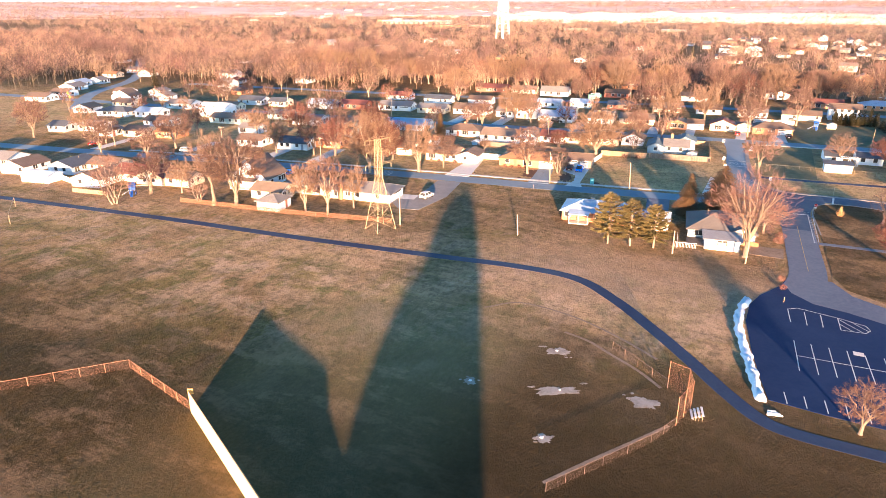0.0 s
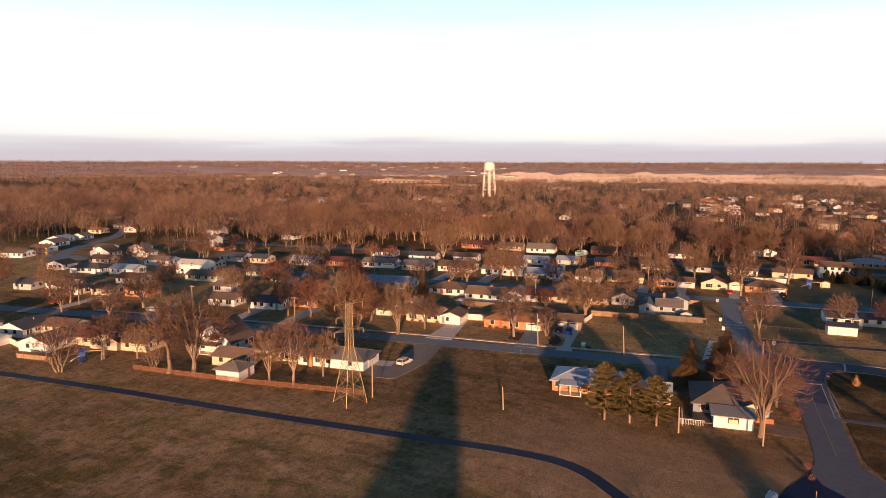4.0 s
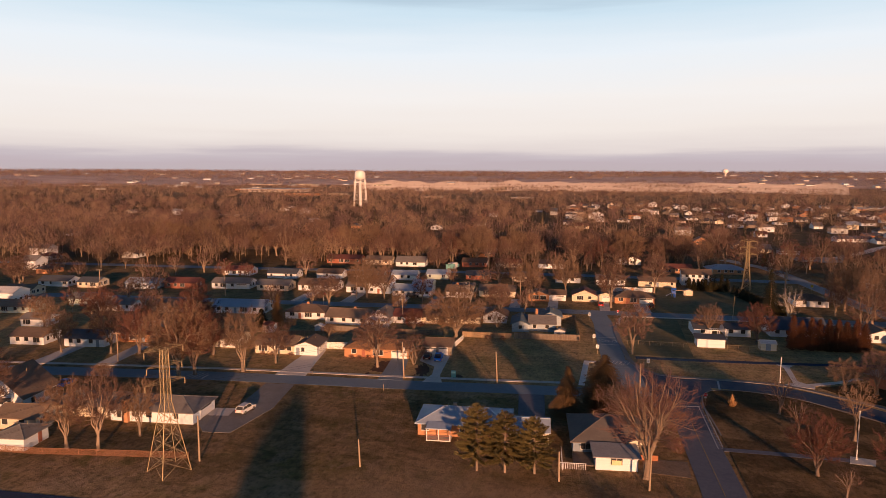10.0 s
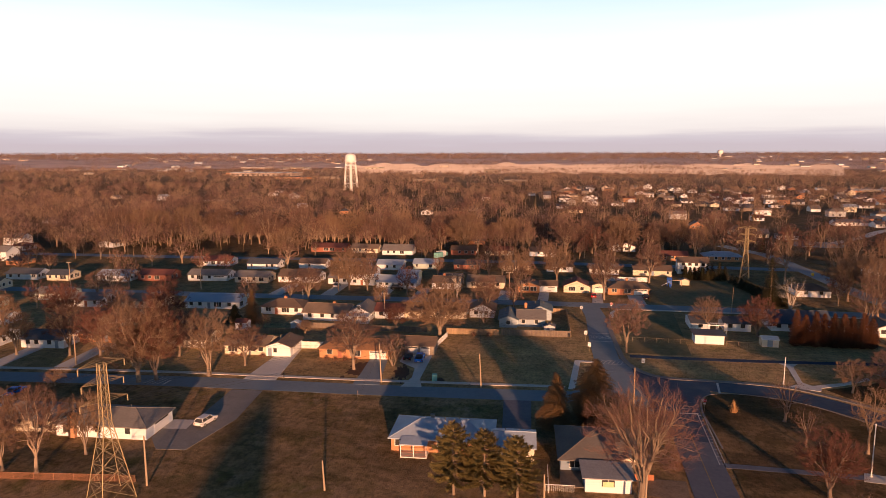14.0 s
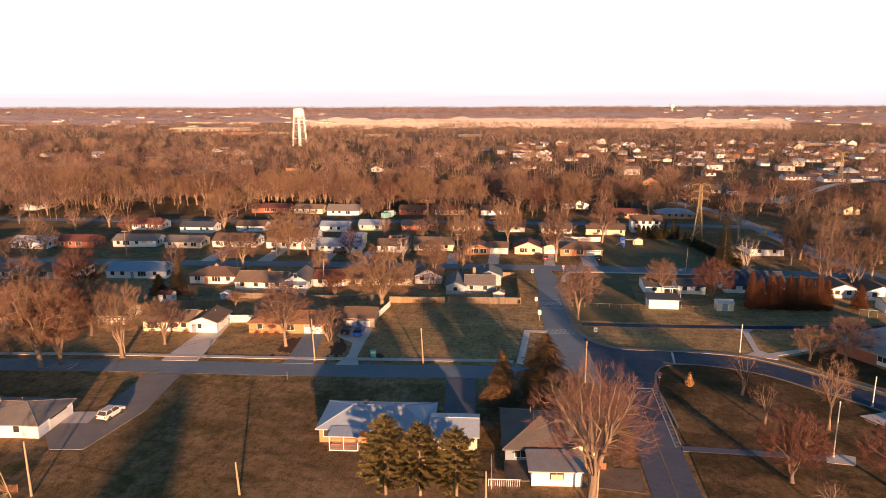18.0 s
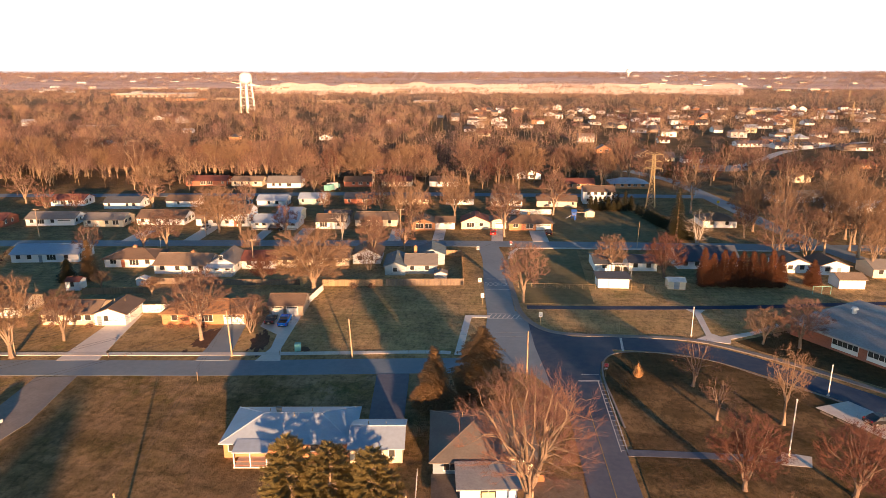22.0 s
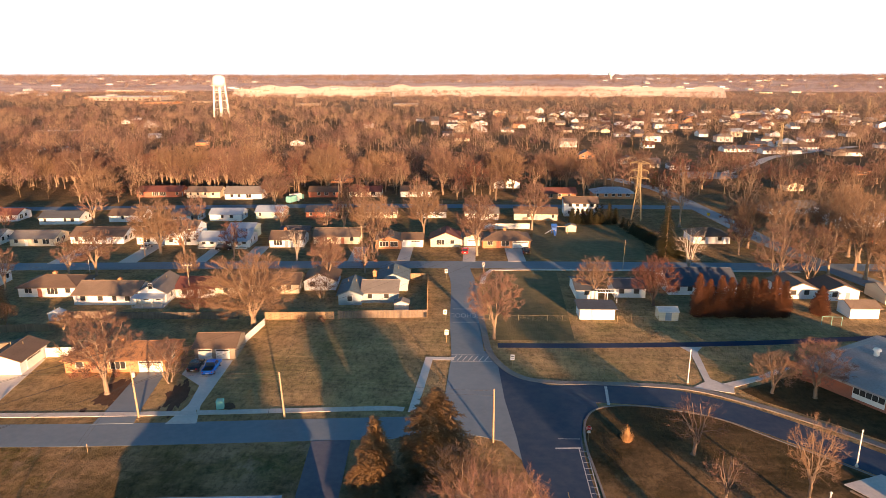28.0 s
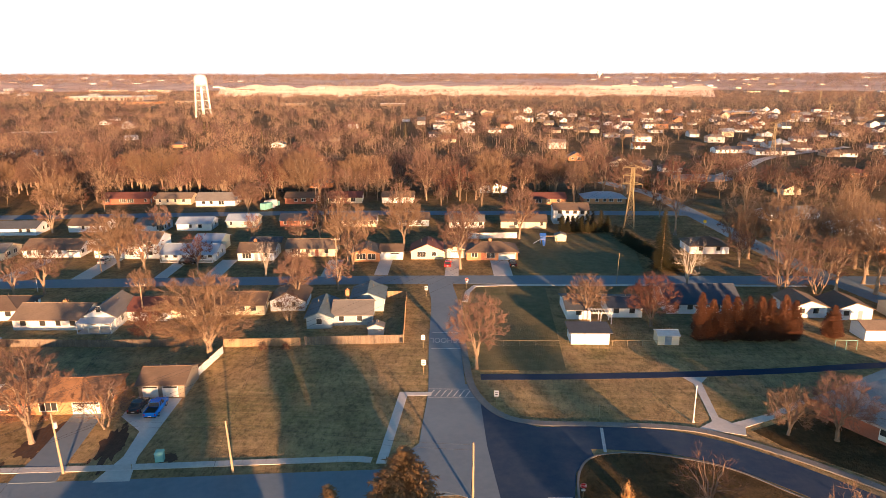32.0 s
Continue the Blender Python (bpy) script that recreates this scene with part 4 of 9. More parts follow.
def porch(parent, x0, x1, y0, y1, h, roof, posts=3):
    """A lean-to roof on slim posts with a floor slab."""
    s = Shape().add([(x0, y0, h - 0.35), (x1, y0, h - 0.35), (x1, y1, h), (x0, y1, h), (x0, y0, h - 0.5), (x1, y0, h - 0.5), (x1, y1, h - 0.15), (x0, y1, h - 0.15)],
                    [(7, 6, 5, 4), (0, 1, 2, 3), (4, 5, 1, 0), (5, 6, 2, 1), (6, 7, 3, 2), (7, 4, 0, 3)])
    part("porch_roof", s, roof, parent)
    part("porch_floor", Shape().box(x0 + 0.1, x1 - 0.1, y0 + 0.05, y1 - 0.03, -0.05, 0.18), CONCRETE, parent)
    for i in range(posts):
        px = x0 + 0.2 + (x1 - x0 - 0.4) * i / max(1, posts - 1)
        part("post", Shape().box(px - 0.07, px + 0.07, y0 + 0.12, y0 + 0.26, 0.18, h - 0.45), TRIM, parent)


# south side of the street
hw = house(-98.5, 139.2, 17.4, 9.0, 6.5, SIDING_W, ROOF_GREY, "long white ranch house with a grey hip roof", True, kind="hip", p=0.34, front="w1.0@13.9 w1.2@8.2 w1.4@5.4 p2.0@2.4", east="g4.9@5.2", west="w@3")
part("chimney", Shape().box(2.9, 4.1, -0.75, -0.02, 0, 4.6).box(2.8, 4.2, -0.85, 0.05, 4.35, 4.55), BRICK_O, hw, "broad orange brick chimney")
hb = house(-37.4, 147.4, 17.2, 9.2, 6.5, BRICK_O, ROOF_PALE, "orange brick ranch house under a pale metal roof", True, kind="hip", p=0.36, front="w1.4@1.4 p1.8@8.9 w1.2@12.4 w1.2@15.4", east="w@3", west="w@4")
part("flue", Shape().box(6.1, 6.75, 5.3, 5.85, 3.8, 4.5).box(6.02, 6.83, 5.22, 5.93, 4.5, 4.58), SIDING_T, hb, "small metal flue box on the roof")
part("vent_pipe", Shape().rod((8.9, 4.0, 3.8), (8.9, 4.0, 4.75), 0.06, 0.06, 6), STEEL, hb)
porch(hb, 1.9, 6.6, -2.6, 0.1, 2.75, ROOF_PALE, 3)
part("porch_rail", Shape().box(2.1, 6.4, -2.45, -2.39, 0.95, 1.02).box(2.1, 6.4, -2.45, -2.39, 0.35, 0.40), BRICK_R, hb)
house(-20.0, 147.9, 7.0, 6.9, 6.5, SIDING_C, ROOF_PALE, "small cream garage with a pale metal roof", True, "garage", "garage", kind="gable", axis="x", p=0.30, front="w1.3@3.6 w0.8@5.6", east="", west="")
hd = house(-8.6, 146.0, 13.6, 12.6, 6.5, SIDING_B, ROOF_HIP, "blue-grey house with a grey-brown shingle hip roof", True, kind="hip", p=0.42, front="w1.6@2.2 d@4.4 p2.2@6.6 w1.0@9.6", east="w1.2@4 w1.2@8", west="w@5")
block(hd, 8.0, -0.4, 5.2, 8.0, SIDING_C, ROOF_HIP, "gable", axis="y", p=0.4, h=2.5, front="p2.6@2.6", east="w@3")
part("deck_floor", Shape().box(-0.2, 3.2, -5.4, -0.05, 0.35, 0.5), WOOD_DARK, hd)
hg = house(-4.6, 140.6, 6.9, 4.7, 7.5, SIDING_W, SCHOOL_ROOF, "white flat-roofed garage beside the blue house", True, "garage", "garage", kind="shed", p=0.05, h=2.45, front="w1.9@3.4", east="", west="d@2")
part("sill", Shape().box(2.3, 4.5, -0.12, -0.03, 0.86, 0.94), TRIM, hg)
part("window_board", Shape().box(2.62, 4.2, -0.10, -0.04, 1.0, 1.78), CREAM_WALL, hg, "tan plywood board over the window")
for i in range(4):
    fp = base("fence_panel", 2.7 + 0.75 * i, 146.0 + 0.1 * i, 7.5, label="short orange-brown board panel beside the huge tree", category="fence panel", group="panels beside the huge tree")
    part("board", Shape().box(0, 0.7, -0.03, 0.03, 0.12, 1.05), WOOD_ORANGE, fp)
    part("post", Shape().box(0.7, 0.78, -0.05, 0.05, -0.1, 1.15), WOOD_ORANGE, fp)

# north side of the street
ma = house(-96.0, 190.6, 11.2, 8.4, 6.5, SIDING_C, ROOF_TAN, "cream ranch house with a tan shingle roof", True, front="p2.4@2.2 d@5.6 w1.2@7.6 w1.2@9.6", p=0.34)
block(ma, 11.2, -0.5, 6.4, 8.6, SIDING_W, ROOF_BROWN, "gable", axis="y", p=0.36, h=2.7, front="d@1.0 w0.9@2.4", east="g4.6@4.2")
house(-71.2, 193.4, 17.4, 8.6, 6.5, BRICK_O, ROOF_ORANGE, "orange brick ranch house with a rust-coloured roof", True, kind="hip", p=0.36, front="w1.2@2.6 d@5.2 p2.6@9.2 g4.2@14.9", east="w@4", west="w@4", chimney=(8.2, 5.0, 4.9))
house(-51.0, 200.7, 7.4, 7.2, 6.5, SIDING_T, ROOF_BROWN, "brown two-bay garage with a brown roof", True, "garage", "garage", kind="gable", axis="x", p=0.36, front="g2.5@1.9 g2.5@5.1", east="", west="")
house(-119.0, 192.0, 16.0, 8.2, 7, SIDING_C, ROOF_BROWN, "cream ranch house behind bare trees", True, front="p2.2@3 d@5.4 w@8 g4.6@13", p=0.34)
house(-141.0, 191.5, 9.6, 7.8, 8, BRICK_O, ROOF_BROWN, "orange brick house with a brown roof", front="w@2 p2.2@5 d@8")
house(-151.7, 183.4, 12.0, 8.2, 8, SIDING_W, ROOF_DARK, "white house with a dark roof by the street", front="w@2 w@4.4 w@8 d@10")
house(-168.2, 181.2, 10.2, 8.0, 9, SIDING_W, ROOF_BROWN, "white house with a brown gable roof", front="w@2.4 w@5 p2@8")
house(-184.0, 199.8, 8.4, 7.0, 9, SIDING_W, ROOF_GREY, "small white house behind the street")
house(-207.0, 179.6, 9.4, 7.6, 9, BRICK_O, ROOF_ORANGE, "orange brick house with a rust roof", front="w@2 p2.2@5.2 d@7.8")
house(-220.6, 176.2, 9.2, 8.0, 9, SIDING_C, ROOF_BROWN, "cream house with a brown roof", front="w@2 d@4.4 p2@7")
house(-229.6, 172.6, 6.0, 6.6, 9, SIDING_W, ROOF_DARK, "small white garage with a dark roof", category="garage", name="garage", front="g2.6@3")
house(-246.8, 176.6, 9.8, 8.0, 10, SIDING_W, ROOF_GREY, "white house with a grey roof among trees")
house(-257.0, 170.6, 8.4, 8.0, 10, SIDING_G, ROOF_DARK, "grey house with a dark roof")

# houses south of the street, west of the white ranch
house(-171.4, 117.6, 9.2, 10.8, 10, SIDING_W, ROOF_BROWN, "white gabled house with a brown roof", True, axis="y", front="w@3", east="w@3 w@7")
house(-167.4, 128.2, 11.6, 8.4, 8, SIDING_C, ROOF_RED, "cream house with a maroon roof", True, front="w@2 d@5 w@8")
block(house(-156.8, 127.2, 9.2, 8.6, 8, SIDING_C, ROOF_RED, "cream gabled house with a maroon roof", True, axis="y", front="w@3 w@6", p=0.45), -6, 1.5, 6, 6, SIDING_C, ROOF_RED, "gable", axis="x", front="w@3")
house(-148.8, 129.2, 9.0, 7.0, 8, SIDING_C, ROOF_TAN, "small cream house with a tan roof", True, axis="x", front="w@3 d@6")
hl = house(-130.0, 137.0, 11.0, 10.5, 8, SIDING_W, ROOF_BROWN, "white storey-and-a-half house with a steep roof", True, axis="y", p=0.85, h=3.2, front="w@2.6 d@5.4 w@8.4 u1.0@5.5", east="w@3 w@7 p2@9")
porch(hl, 0.5, 8.5, -2.4, 0.1, 2.9, ROOF_BROWN, 4)
house(-117.0, 129.8, 9.0, 7.2, 8, SIDING_C, ROOF_TAN, "small cream house with a tan roof", True, axis="x", front="w@2.5 w@6")
house(-108.5, 122.1, 6.0, 6.2, 8, SIDING_W, ROOF_GREY, "white garage with a grey hip roof", True, "garage", "garage", kind="hip", front="", east="d@4")
house(-113.0, 138.4, 13.0, 8.0, 8, SIDING_C, ROOF_GREY, "low cream house with a grey roof", True, kind="hip", front="w@3 w@6 p2@10")
house(-191.4, 124.6, 9.0, 10.6, 10, SIDING_W, ROOF_DARK, "white gabled house with a dark roof", True, axis="y", front="w@3 w@6")
house(-205.0, 118.6, 9.0, 10.0, 10, SIDING_W, ROOF_BROWN, "white gabled house with a brown roof", axis="y")
house(-183.0, 131.6, 10.0, 8.0, 10, SIDING_C, ROOF_BROWN, "cream house with a brown roof")
house(-189.5, 114.8, 9.8, 5.4, 10, SIDING_W, ROOF_PALE, "low white garage with a pale roof", False, "garage", "garage", axis="x", h=2.3, p=0.25, front="")
house(-222.0, 122.0, 12.0, 9.0, 10, SIDING_W, ROOF_GREY, "white house with a grey roof")
house(-240.0, 116.0, 11.0, 9.0, 10, BRICK_R, ROOF_DARK, "red brick house with a dark roof")

# south side of the cross street, backs to the camera
house(-91.9, 227.5, 14.3, 9.4, 4, SIDING_W, ROOF_TAN, "long white house with a tan gable roof", True, front="w1.2@2.2 w1.2@6.2 w1.0@9.4 w1.2@12.4", p=0.38, chimney=(8.6, 5.2, 4.9))
h2 = house(-77.6, 229.0, 6.6, 11.0, 5, SIDING_W, ROOF_GREY, "white house with a steep grey gable", True, axis="y", h=2.9, p=0.55, front="w@2 u0.9@3.3 w@4.8", east="w@3 w@6")
porch(h2, -0.3, 6.9, -2.8, 0.1, 2.7, ROOF_PALE, 4)
house(-108.2, 231.5, 13.6, 9.0, 6, SIDING_W, ROOF_BROWN, "white ranch house with a brown hip roof", True, kind="hip", front="w1.6@2.4 d@5 p2.4@8 w@11.6", p=0.36, chimney=(6.4, 5.0, 4.8))
house(-136.6, 233.0, 18.4, 9.0, 8, SIDING_W, ROOF_PALE, "long white house with a pale roof", True, front="w@2 w@5 d@8 p2.4@11 w@15", p=0.36)
block(house(-70.9, 234.0, 9.0, 8.2, 5, SIDING_W, ROOF_RED, "white house with a maroon roof behind a big tree", True, front="w@2 d@4.6 w@6.8"), 9, 1, 5, 6, SIDING_C, ROOF_BROWN, "gable", axis="x", front="w@2.4")
house(-54.5, 238.5, 11.4, 8.2, 6, SIDING_C, ROOF_BROWN, "cream house behind a big bare tree", True, front="p2.6@3 w@6.6 w@9")
house(-42.6, 242.0, 7.6, 9.0, 6, SIDING_W, ROOF_BROWN, "white gabled house with a brown roof", True, axis="y", front="w@2 w0.8@5.2", p=0.48)
h5 = house(-31.8, 232.2, 5.2, 11.6, 6, SIDING_BG, ROOF_TEAL, "grey L-shaped house with slate-blue roofs", True, axis="y", front="w1.1@2.6", p=0.42)
block(h5, 5.2, 1.6, 8.2, 8.2, SIDING_BG, ROOF_GREY, "gable", axis="x", p=0.40, front="w1.1@1.8 w1.1@5.6", east="d@4")
block(h5, 8.4, 9.9, 7.0, 8.6, SIDING_BG, ROOF_TEAL, "gable", axis="y", h=3.1, p=0.40, front="", east="w@3", chimney=(7.6, 9.4, 5.4))
house(-18.6, 229.6, 3.2, 2.6, 5, SIDING_G, ROOF_GREY, "small grey garden shed", True, "shed", "garden_shed", axis="y", h=1.8, o=0.2, front="", east="")
house(21.7, 227.5, 7.4, 4.6, 3, SIDING_W, ROOF_DARK, "white flat-roofed shed behind the fence", True, "shed", "shed", kind="shed", p=0.05, h=2.6, front="", east="")
house(38.4, 228.3, 4.1, 3.0, 2, SIDING_C, ROOF_WHITE, "cream garden shed with a pale roof", True, "shed", "garden_shed", axis="x", h=2.1, o=0.2, front="d1.3@2.0", east="")
house(31.5, 242.9, 7.2, 8.0, 3, SIDING_W, ROOF_DARK, "white house with a low dark roof", True, axis="x", p=0.22, h=2.5, front="w1.2@1.6 w1.2@5.0")
house(22.4, 241.2, 5.0, 10.0, 3, SIDING_W, ROOF_DARK, "low white house wing with a dark roof", True, axis="x", p=0.2, h=2.4, front="w@2.5", east="w@3")
house(44.6, 246.0, 16.0, 10.4, 4, SIDING_W, ROOF_BLUE, "white house with a broad slate-blue roof", True, front="w@2 w@5 d@8 w@11", p=0.5)
house(70.8, 245.2, 7.4, 8.6, 4, SIDING_W, ROOF_TAN, "white gabled house with a tan roof", axis="y", front="w@2 w@5")
house(79.6, 244.4, 7.6, 8.0, 4, SIDING_W, ROOF_BROWN, "white house with a brown roof", front="w@2 d@5")
house(79.4, 232.9, 6.2, 5.0, 4, SIDING_W, ROOF_TAN, "white garage with a tan roof", False, "garage", "garage", front="")
house(92.0, 243.0, 11.0, 8.0, 4, SIDING_C, ROOF_GREY, "cream house with a grey roof")
house(-158.0, 229.0, 14.0, 8.6, 8, SIDING_C, ROOF_TAN, "cream house with a tan roof", front="p2.2@3 w@7 w@11")
house(-178.0, 226.0, 13.0, 8.6, 8, SIDING_W, ROOF_GREY, "white house with a grey roof")
house(-212.3, 213.6, 15.0, 8.6, 9, SIDING_GR, ROOF_TAN, "pale green house with a tan roof", front="w@2 p2.4@6 w@10 w@13")
house(-229.0, 224.6, 13.6, 9.0, 9, SIDING_W, ROOF_WHITE, "white house with a pale roof", h=4.4, front="w@3 u@3 w@8 u@8")
house(-254.5, 211.0, 12.2, 8.6, 10, SIDING_W, ROOF_PALE, "white house with a pale roof")
house(-272.6, 205.5, 15.4, 9.0, 12, SIDING_W, ROOF_DARK, "white house with a dark hip roof", kind="hip")
house(-291.0, 207.4, 9.0, 8.6, 12, SIDING_W, ROOF_BROWN, "white gabled house with a brown roof", axis="y")
house(-105.8, 212.0, 3.4, 3.2, 6, SIDING_W, ROOF_RED, "small white shed with a red roof", True, "shed", "garden_shed", axis="x", h=2.4, o=0.25, front="w0.8@1.7", east="")
house(-91.0, 217.4, 2.6, 2.2, 5, SIDING_W, ROOF_PALE, "small white garden shed", True, "shed", "garden_shed", axis="y", h=1.7, o=0.15, front="", east="")

# north side of the cross street
house(-127.9, 281.0, 16.4, 9.6, 5, SIDING_W, ROOF_BROWN, "wide white house with a brown roof", True, front="w@2 p2.4@5.6 d@8.4 w@10.6 g3@14", p=0.38)
block(house(-98.0, 281.8, 9.8, 9.6, 5, SIDING_W, ROOF_TAN, "white two-storey house with a tan roof", True, h=4.9, axis="x", front="w@2 d@4.8 w@7.4 u@2 u@5 u@7.6", p=0.4), -9, 1, 9, 8, SIDING_W, ROOF_GREY, "gable", axis="x", front="p2.2@3 w@6.5")
h8 = house(-86.4, 280.2, 15.4, 8.6, 4, SIDING_W, ROOF_PALE, "white house with a pale roof and long porch", True, front="w@1.6 w@4 d@6.4 w@8.8 w@11.4 w@13.8", p=0.34)
porch(h8, 0.2, 15.2, -2.0, 0.1, 2.7, ROOF_PALE, 7)
block(h8, 6, 8.6, 8, 9, SIDING_GR, ROOF_PALE, "gable", axis="x", h=3.4, p=0.3, front="")
block(house(-65.0, 281.8, 10.2, 9.0, 5, SIDING_W, ROOF_BROWN, "white house with a dark brown roof", True, front="p2.4@2.6 d@5.2 w@7.8", chimney=(4, 5, 5)), 1, 9, 9, 7, SIDING_T, ROOF_DARK, "gable", axis="x", front="")
house(-52.8, 287.0, 14.2, 8.8, 4, SIDING_C, ROOF_TAN, "cream ranch house with a tan roof", True, front="p2.4@3 w@6.4 d@9 w@11.8", p=0.36)
hq = house(-32.7, 282.9, 7.8, 8.4, 4, BRICK_O, ROOF_TAN, "orange brick house with a tan roof", True, axis="y", front="p2.6@2.6 p2.2@5.6", p=0.34)
block(hq, 7.8, 2.0, 6.4, 6.4, SIDING_W, ROOF_BROWN, "gable", axis="x", front="g2.8@4.2")
hr = house(-16.4, 286.4, 9.2, 9.0, 3, SIDING_C, ROOF_RED, "cream gabled house with a maroon roof", True, axis="y", front="p2.4@3 w@6.6", p=0.42)
block(hr, 9.2, 1.4, 6.6, 7.4, SIDING_C, ROOF_BROWN, "gable", axis="y", front="g2.8@3.4", p=0.3)
house(-0.6, 286.2, 14.4, 9.2, 5, BRICK_O, ROOF_BROWN, "brick ranch house with white garage door", True, kind="hip", front="w1.6@2.2 d@4.6 p2.2@6.8 g4.8@11.4", p=0.36, chimney=(7, 5.4, 5.0))
house(64.2, 297.0, 11.2, 9.0, 4, SIDING_W, ROOF_BROWN, "low white house with a brown hip roof", True, kind="hip", front="w@3 w@8")
house(-144.5, 276.5, 13.6, 8.6, 6, SIDING_C, ROOF_GREY, "cream house with a grey roof", front="w@2 d@5 w@8 p2@11")
house(-165.0, 275.7, 16.4, 8.6, 8, SIDING_W, ROOF_GREY, "white ranch house with a grey roof", front="w@2 p2.4@5 w@9 g4.6@13")
house(-184.6, 271.0, 13.8, 8.8, 8, BRICK_R, ROOF_RED, "red-roofed brick house with a white gable", front="w@2 w@5 p2@8")
house(-200.0, 266.5, 13.6, 8.8, 8, SIDING_W, ROOF_PALE, "white house with a pale roof")
house(-221.0, 263.0, 9.2, 8.2, 8, SIDING_C, ROOF_DARK, "cream house with a dark roof")
house(-239.4, 261.4, 13.6, 8.8, 8, SIDING_W, ROOF_DARK, "white house with a dark roof")
house(-290.0, 253.0, 9.2, 8.0, 10, SIDING_W, ROOF_GREY, "white gabled house beside the street", axis="y")
house(-310.8, 244.6, 11.4, 9.4, 12, SIDING_W, ROOF_BROWN, "white gabled house with a brown roof", axis="y", p=0.5)
house(-372.6, 259.0, 10.0, 12.0, 14, SIDING_W, ROOF_GREY, "white house on the far street", axis="y")
house(-387.6, 290.0, 9.0, 9.0, 14, SIDING_W, ROOF_GREY, "white gabled house on the far street", axis="y")
house(-396.0, 336.0, 9.0, 10.0, 14, SIDING_W, ROOF_ORANGE, "white gabled house with a rust roof", axis="y", p=0.6)
house(-349.0, 222.6, 13.0, 9.0, 12, SIDING_W, ROOF_BROWN, "white house with a brown roof")

# around the back street
house(28.0, 335.0, 12.2, 8.6, 0, SIDING_W, ROOF_BROWN, "white two-storey house with dark shutters", True, h=5.2, kind="gable", axis="x", p=0.36, front="w@2 w@5 d@7 w@9.8 u1.3@2.2 u1.3@4.8 u1.3@7.4 u1.3@10")
house(22.4, 370.2, 14.0, 9.0, 4, BRICK_O, ROOF_RED, "brick house with a red roof", front="p2.2@3 w@7 w@11")
house(43.8, 372.6, 16.6, 9.6, 3, BRICK_O, ROOF_PALE, "orange brick house with a pale hip roof", kind="hip")
house(26.4, 309.7, 3.4, 2.8, 2, SIDING_C, ROOF_GREY, "small cream garden shed", False, "shed", "garden_shed", axis="y", h=2.0, o=0.2, front="", east="")
house(9.6, 327.4, 15.4, 8.6, 0, SIDING_C, ROOF_BROWN, "cream house with a brown roof")
house(-150.0, 359.8, 18.6, 9.4, 6, BRICK_R, ROOF_RED, "brick house with a maroon roof")
house(-128.6, 361.0, 14.2, 9.0, 5, SIDING_C, ROOF_TAN, "cream house with a tan roof")
house(-110.6, 358.0, 15.4, 9.4, 6, SIDING_W, ROOF_GREY, "white L-shaped house with a grey roof", axis="x", front="w@3 w@6 p2@10", p=0.5)
house(-76.9, 365.6, 12.6, 9.0, 5, BRICK_R, ROOF_BROWN, "red brick house with a brown roof")
house(-59.8, 367.6, 13.8, 9.0, 6, SIDING_C, ROOF_RED, "cream house with a maroon roof")
house(-38.0, 370.0, 13.0, 9.0, 4, SIDING_W, ROOF_BROWN, "white house with a brown roof")
house(-99.0, 316.6, 11.4, 8.0, 5, SIDING_W, ROOF_PALE, "white house with a pale roof on the back street")
house(-112.0, 314.0, 9.4, 8.0, 5, SIDING_W, ROOF_GREY, "white house with a grey roof on the back street")
house(-84.0, 322.0, 10.0, 8.4, 5, SIDING_GR, ROOF_PALE, "pale house with a flat pale roof")
house(-66.0, 324.0, 11.0, 8.4, 5, BRICK_R, ROOF_DARK, "brick house with a dark roof")
house(-45.0, 326.0, 12.0, 8.4, 5, SIDING_C, ROOF_GREY, "cream house with a grey roof")
house(-26.0, 328.0, 11.0, 8.4, 5, SIDING_W, ROOF_BROWN, "white house with a brown roof")
house(-8.0, 326.0, 12.0, 8.4, 3, SIDING_W, ROOF_GREY, "white house with a grey roof")
house(-134.0, 312.0, 12.0, 8.4, 6, SIDING_W, ROOF_BROWN, "white house with a brown roof")
house(-156.0, 306.0, 14.0, 8.4, 6, SIDING_W, ROOF_DARK, "white house with a dark roof")
house(-180.0, 309.0, 13.0, 8.4, 6, SIDING_W, ROOF_RED, "white house with a red roof")
house(110.0, 300.0, 15.6, 9.0, 8, BRICK_O, ROOF_BROWN, "brick ranch house with a brown roof in the roadside grove", front="w@2 p2.2@6 d@9 w@12")
house(105.0, 344.0, 20.0, 9.0, 14, SIDING_W, ROOF_GREY, "long white house with a grey roof behind bare trees", front="w@2 w@5 d@9 p2.2@13 w@17")
house(119.0, 323.0, 19.0, 9.0, 12, SIDING_W, ROOF_PALE, "white ranch house with a pale roof behind bare trees", front="w@2 p2.2@6 d@10 w@14")
house(132.0, 398.0, 8.0, 7.4, 8, SIDING_C, ROOF_BROWN, "small cream house among tall bare trees", axis="y", front="w@2 w@5")


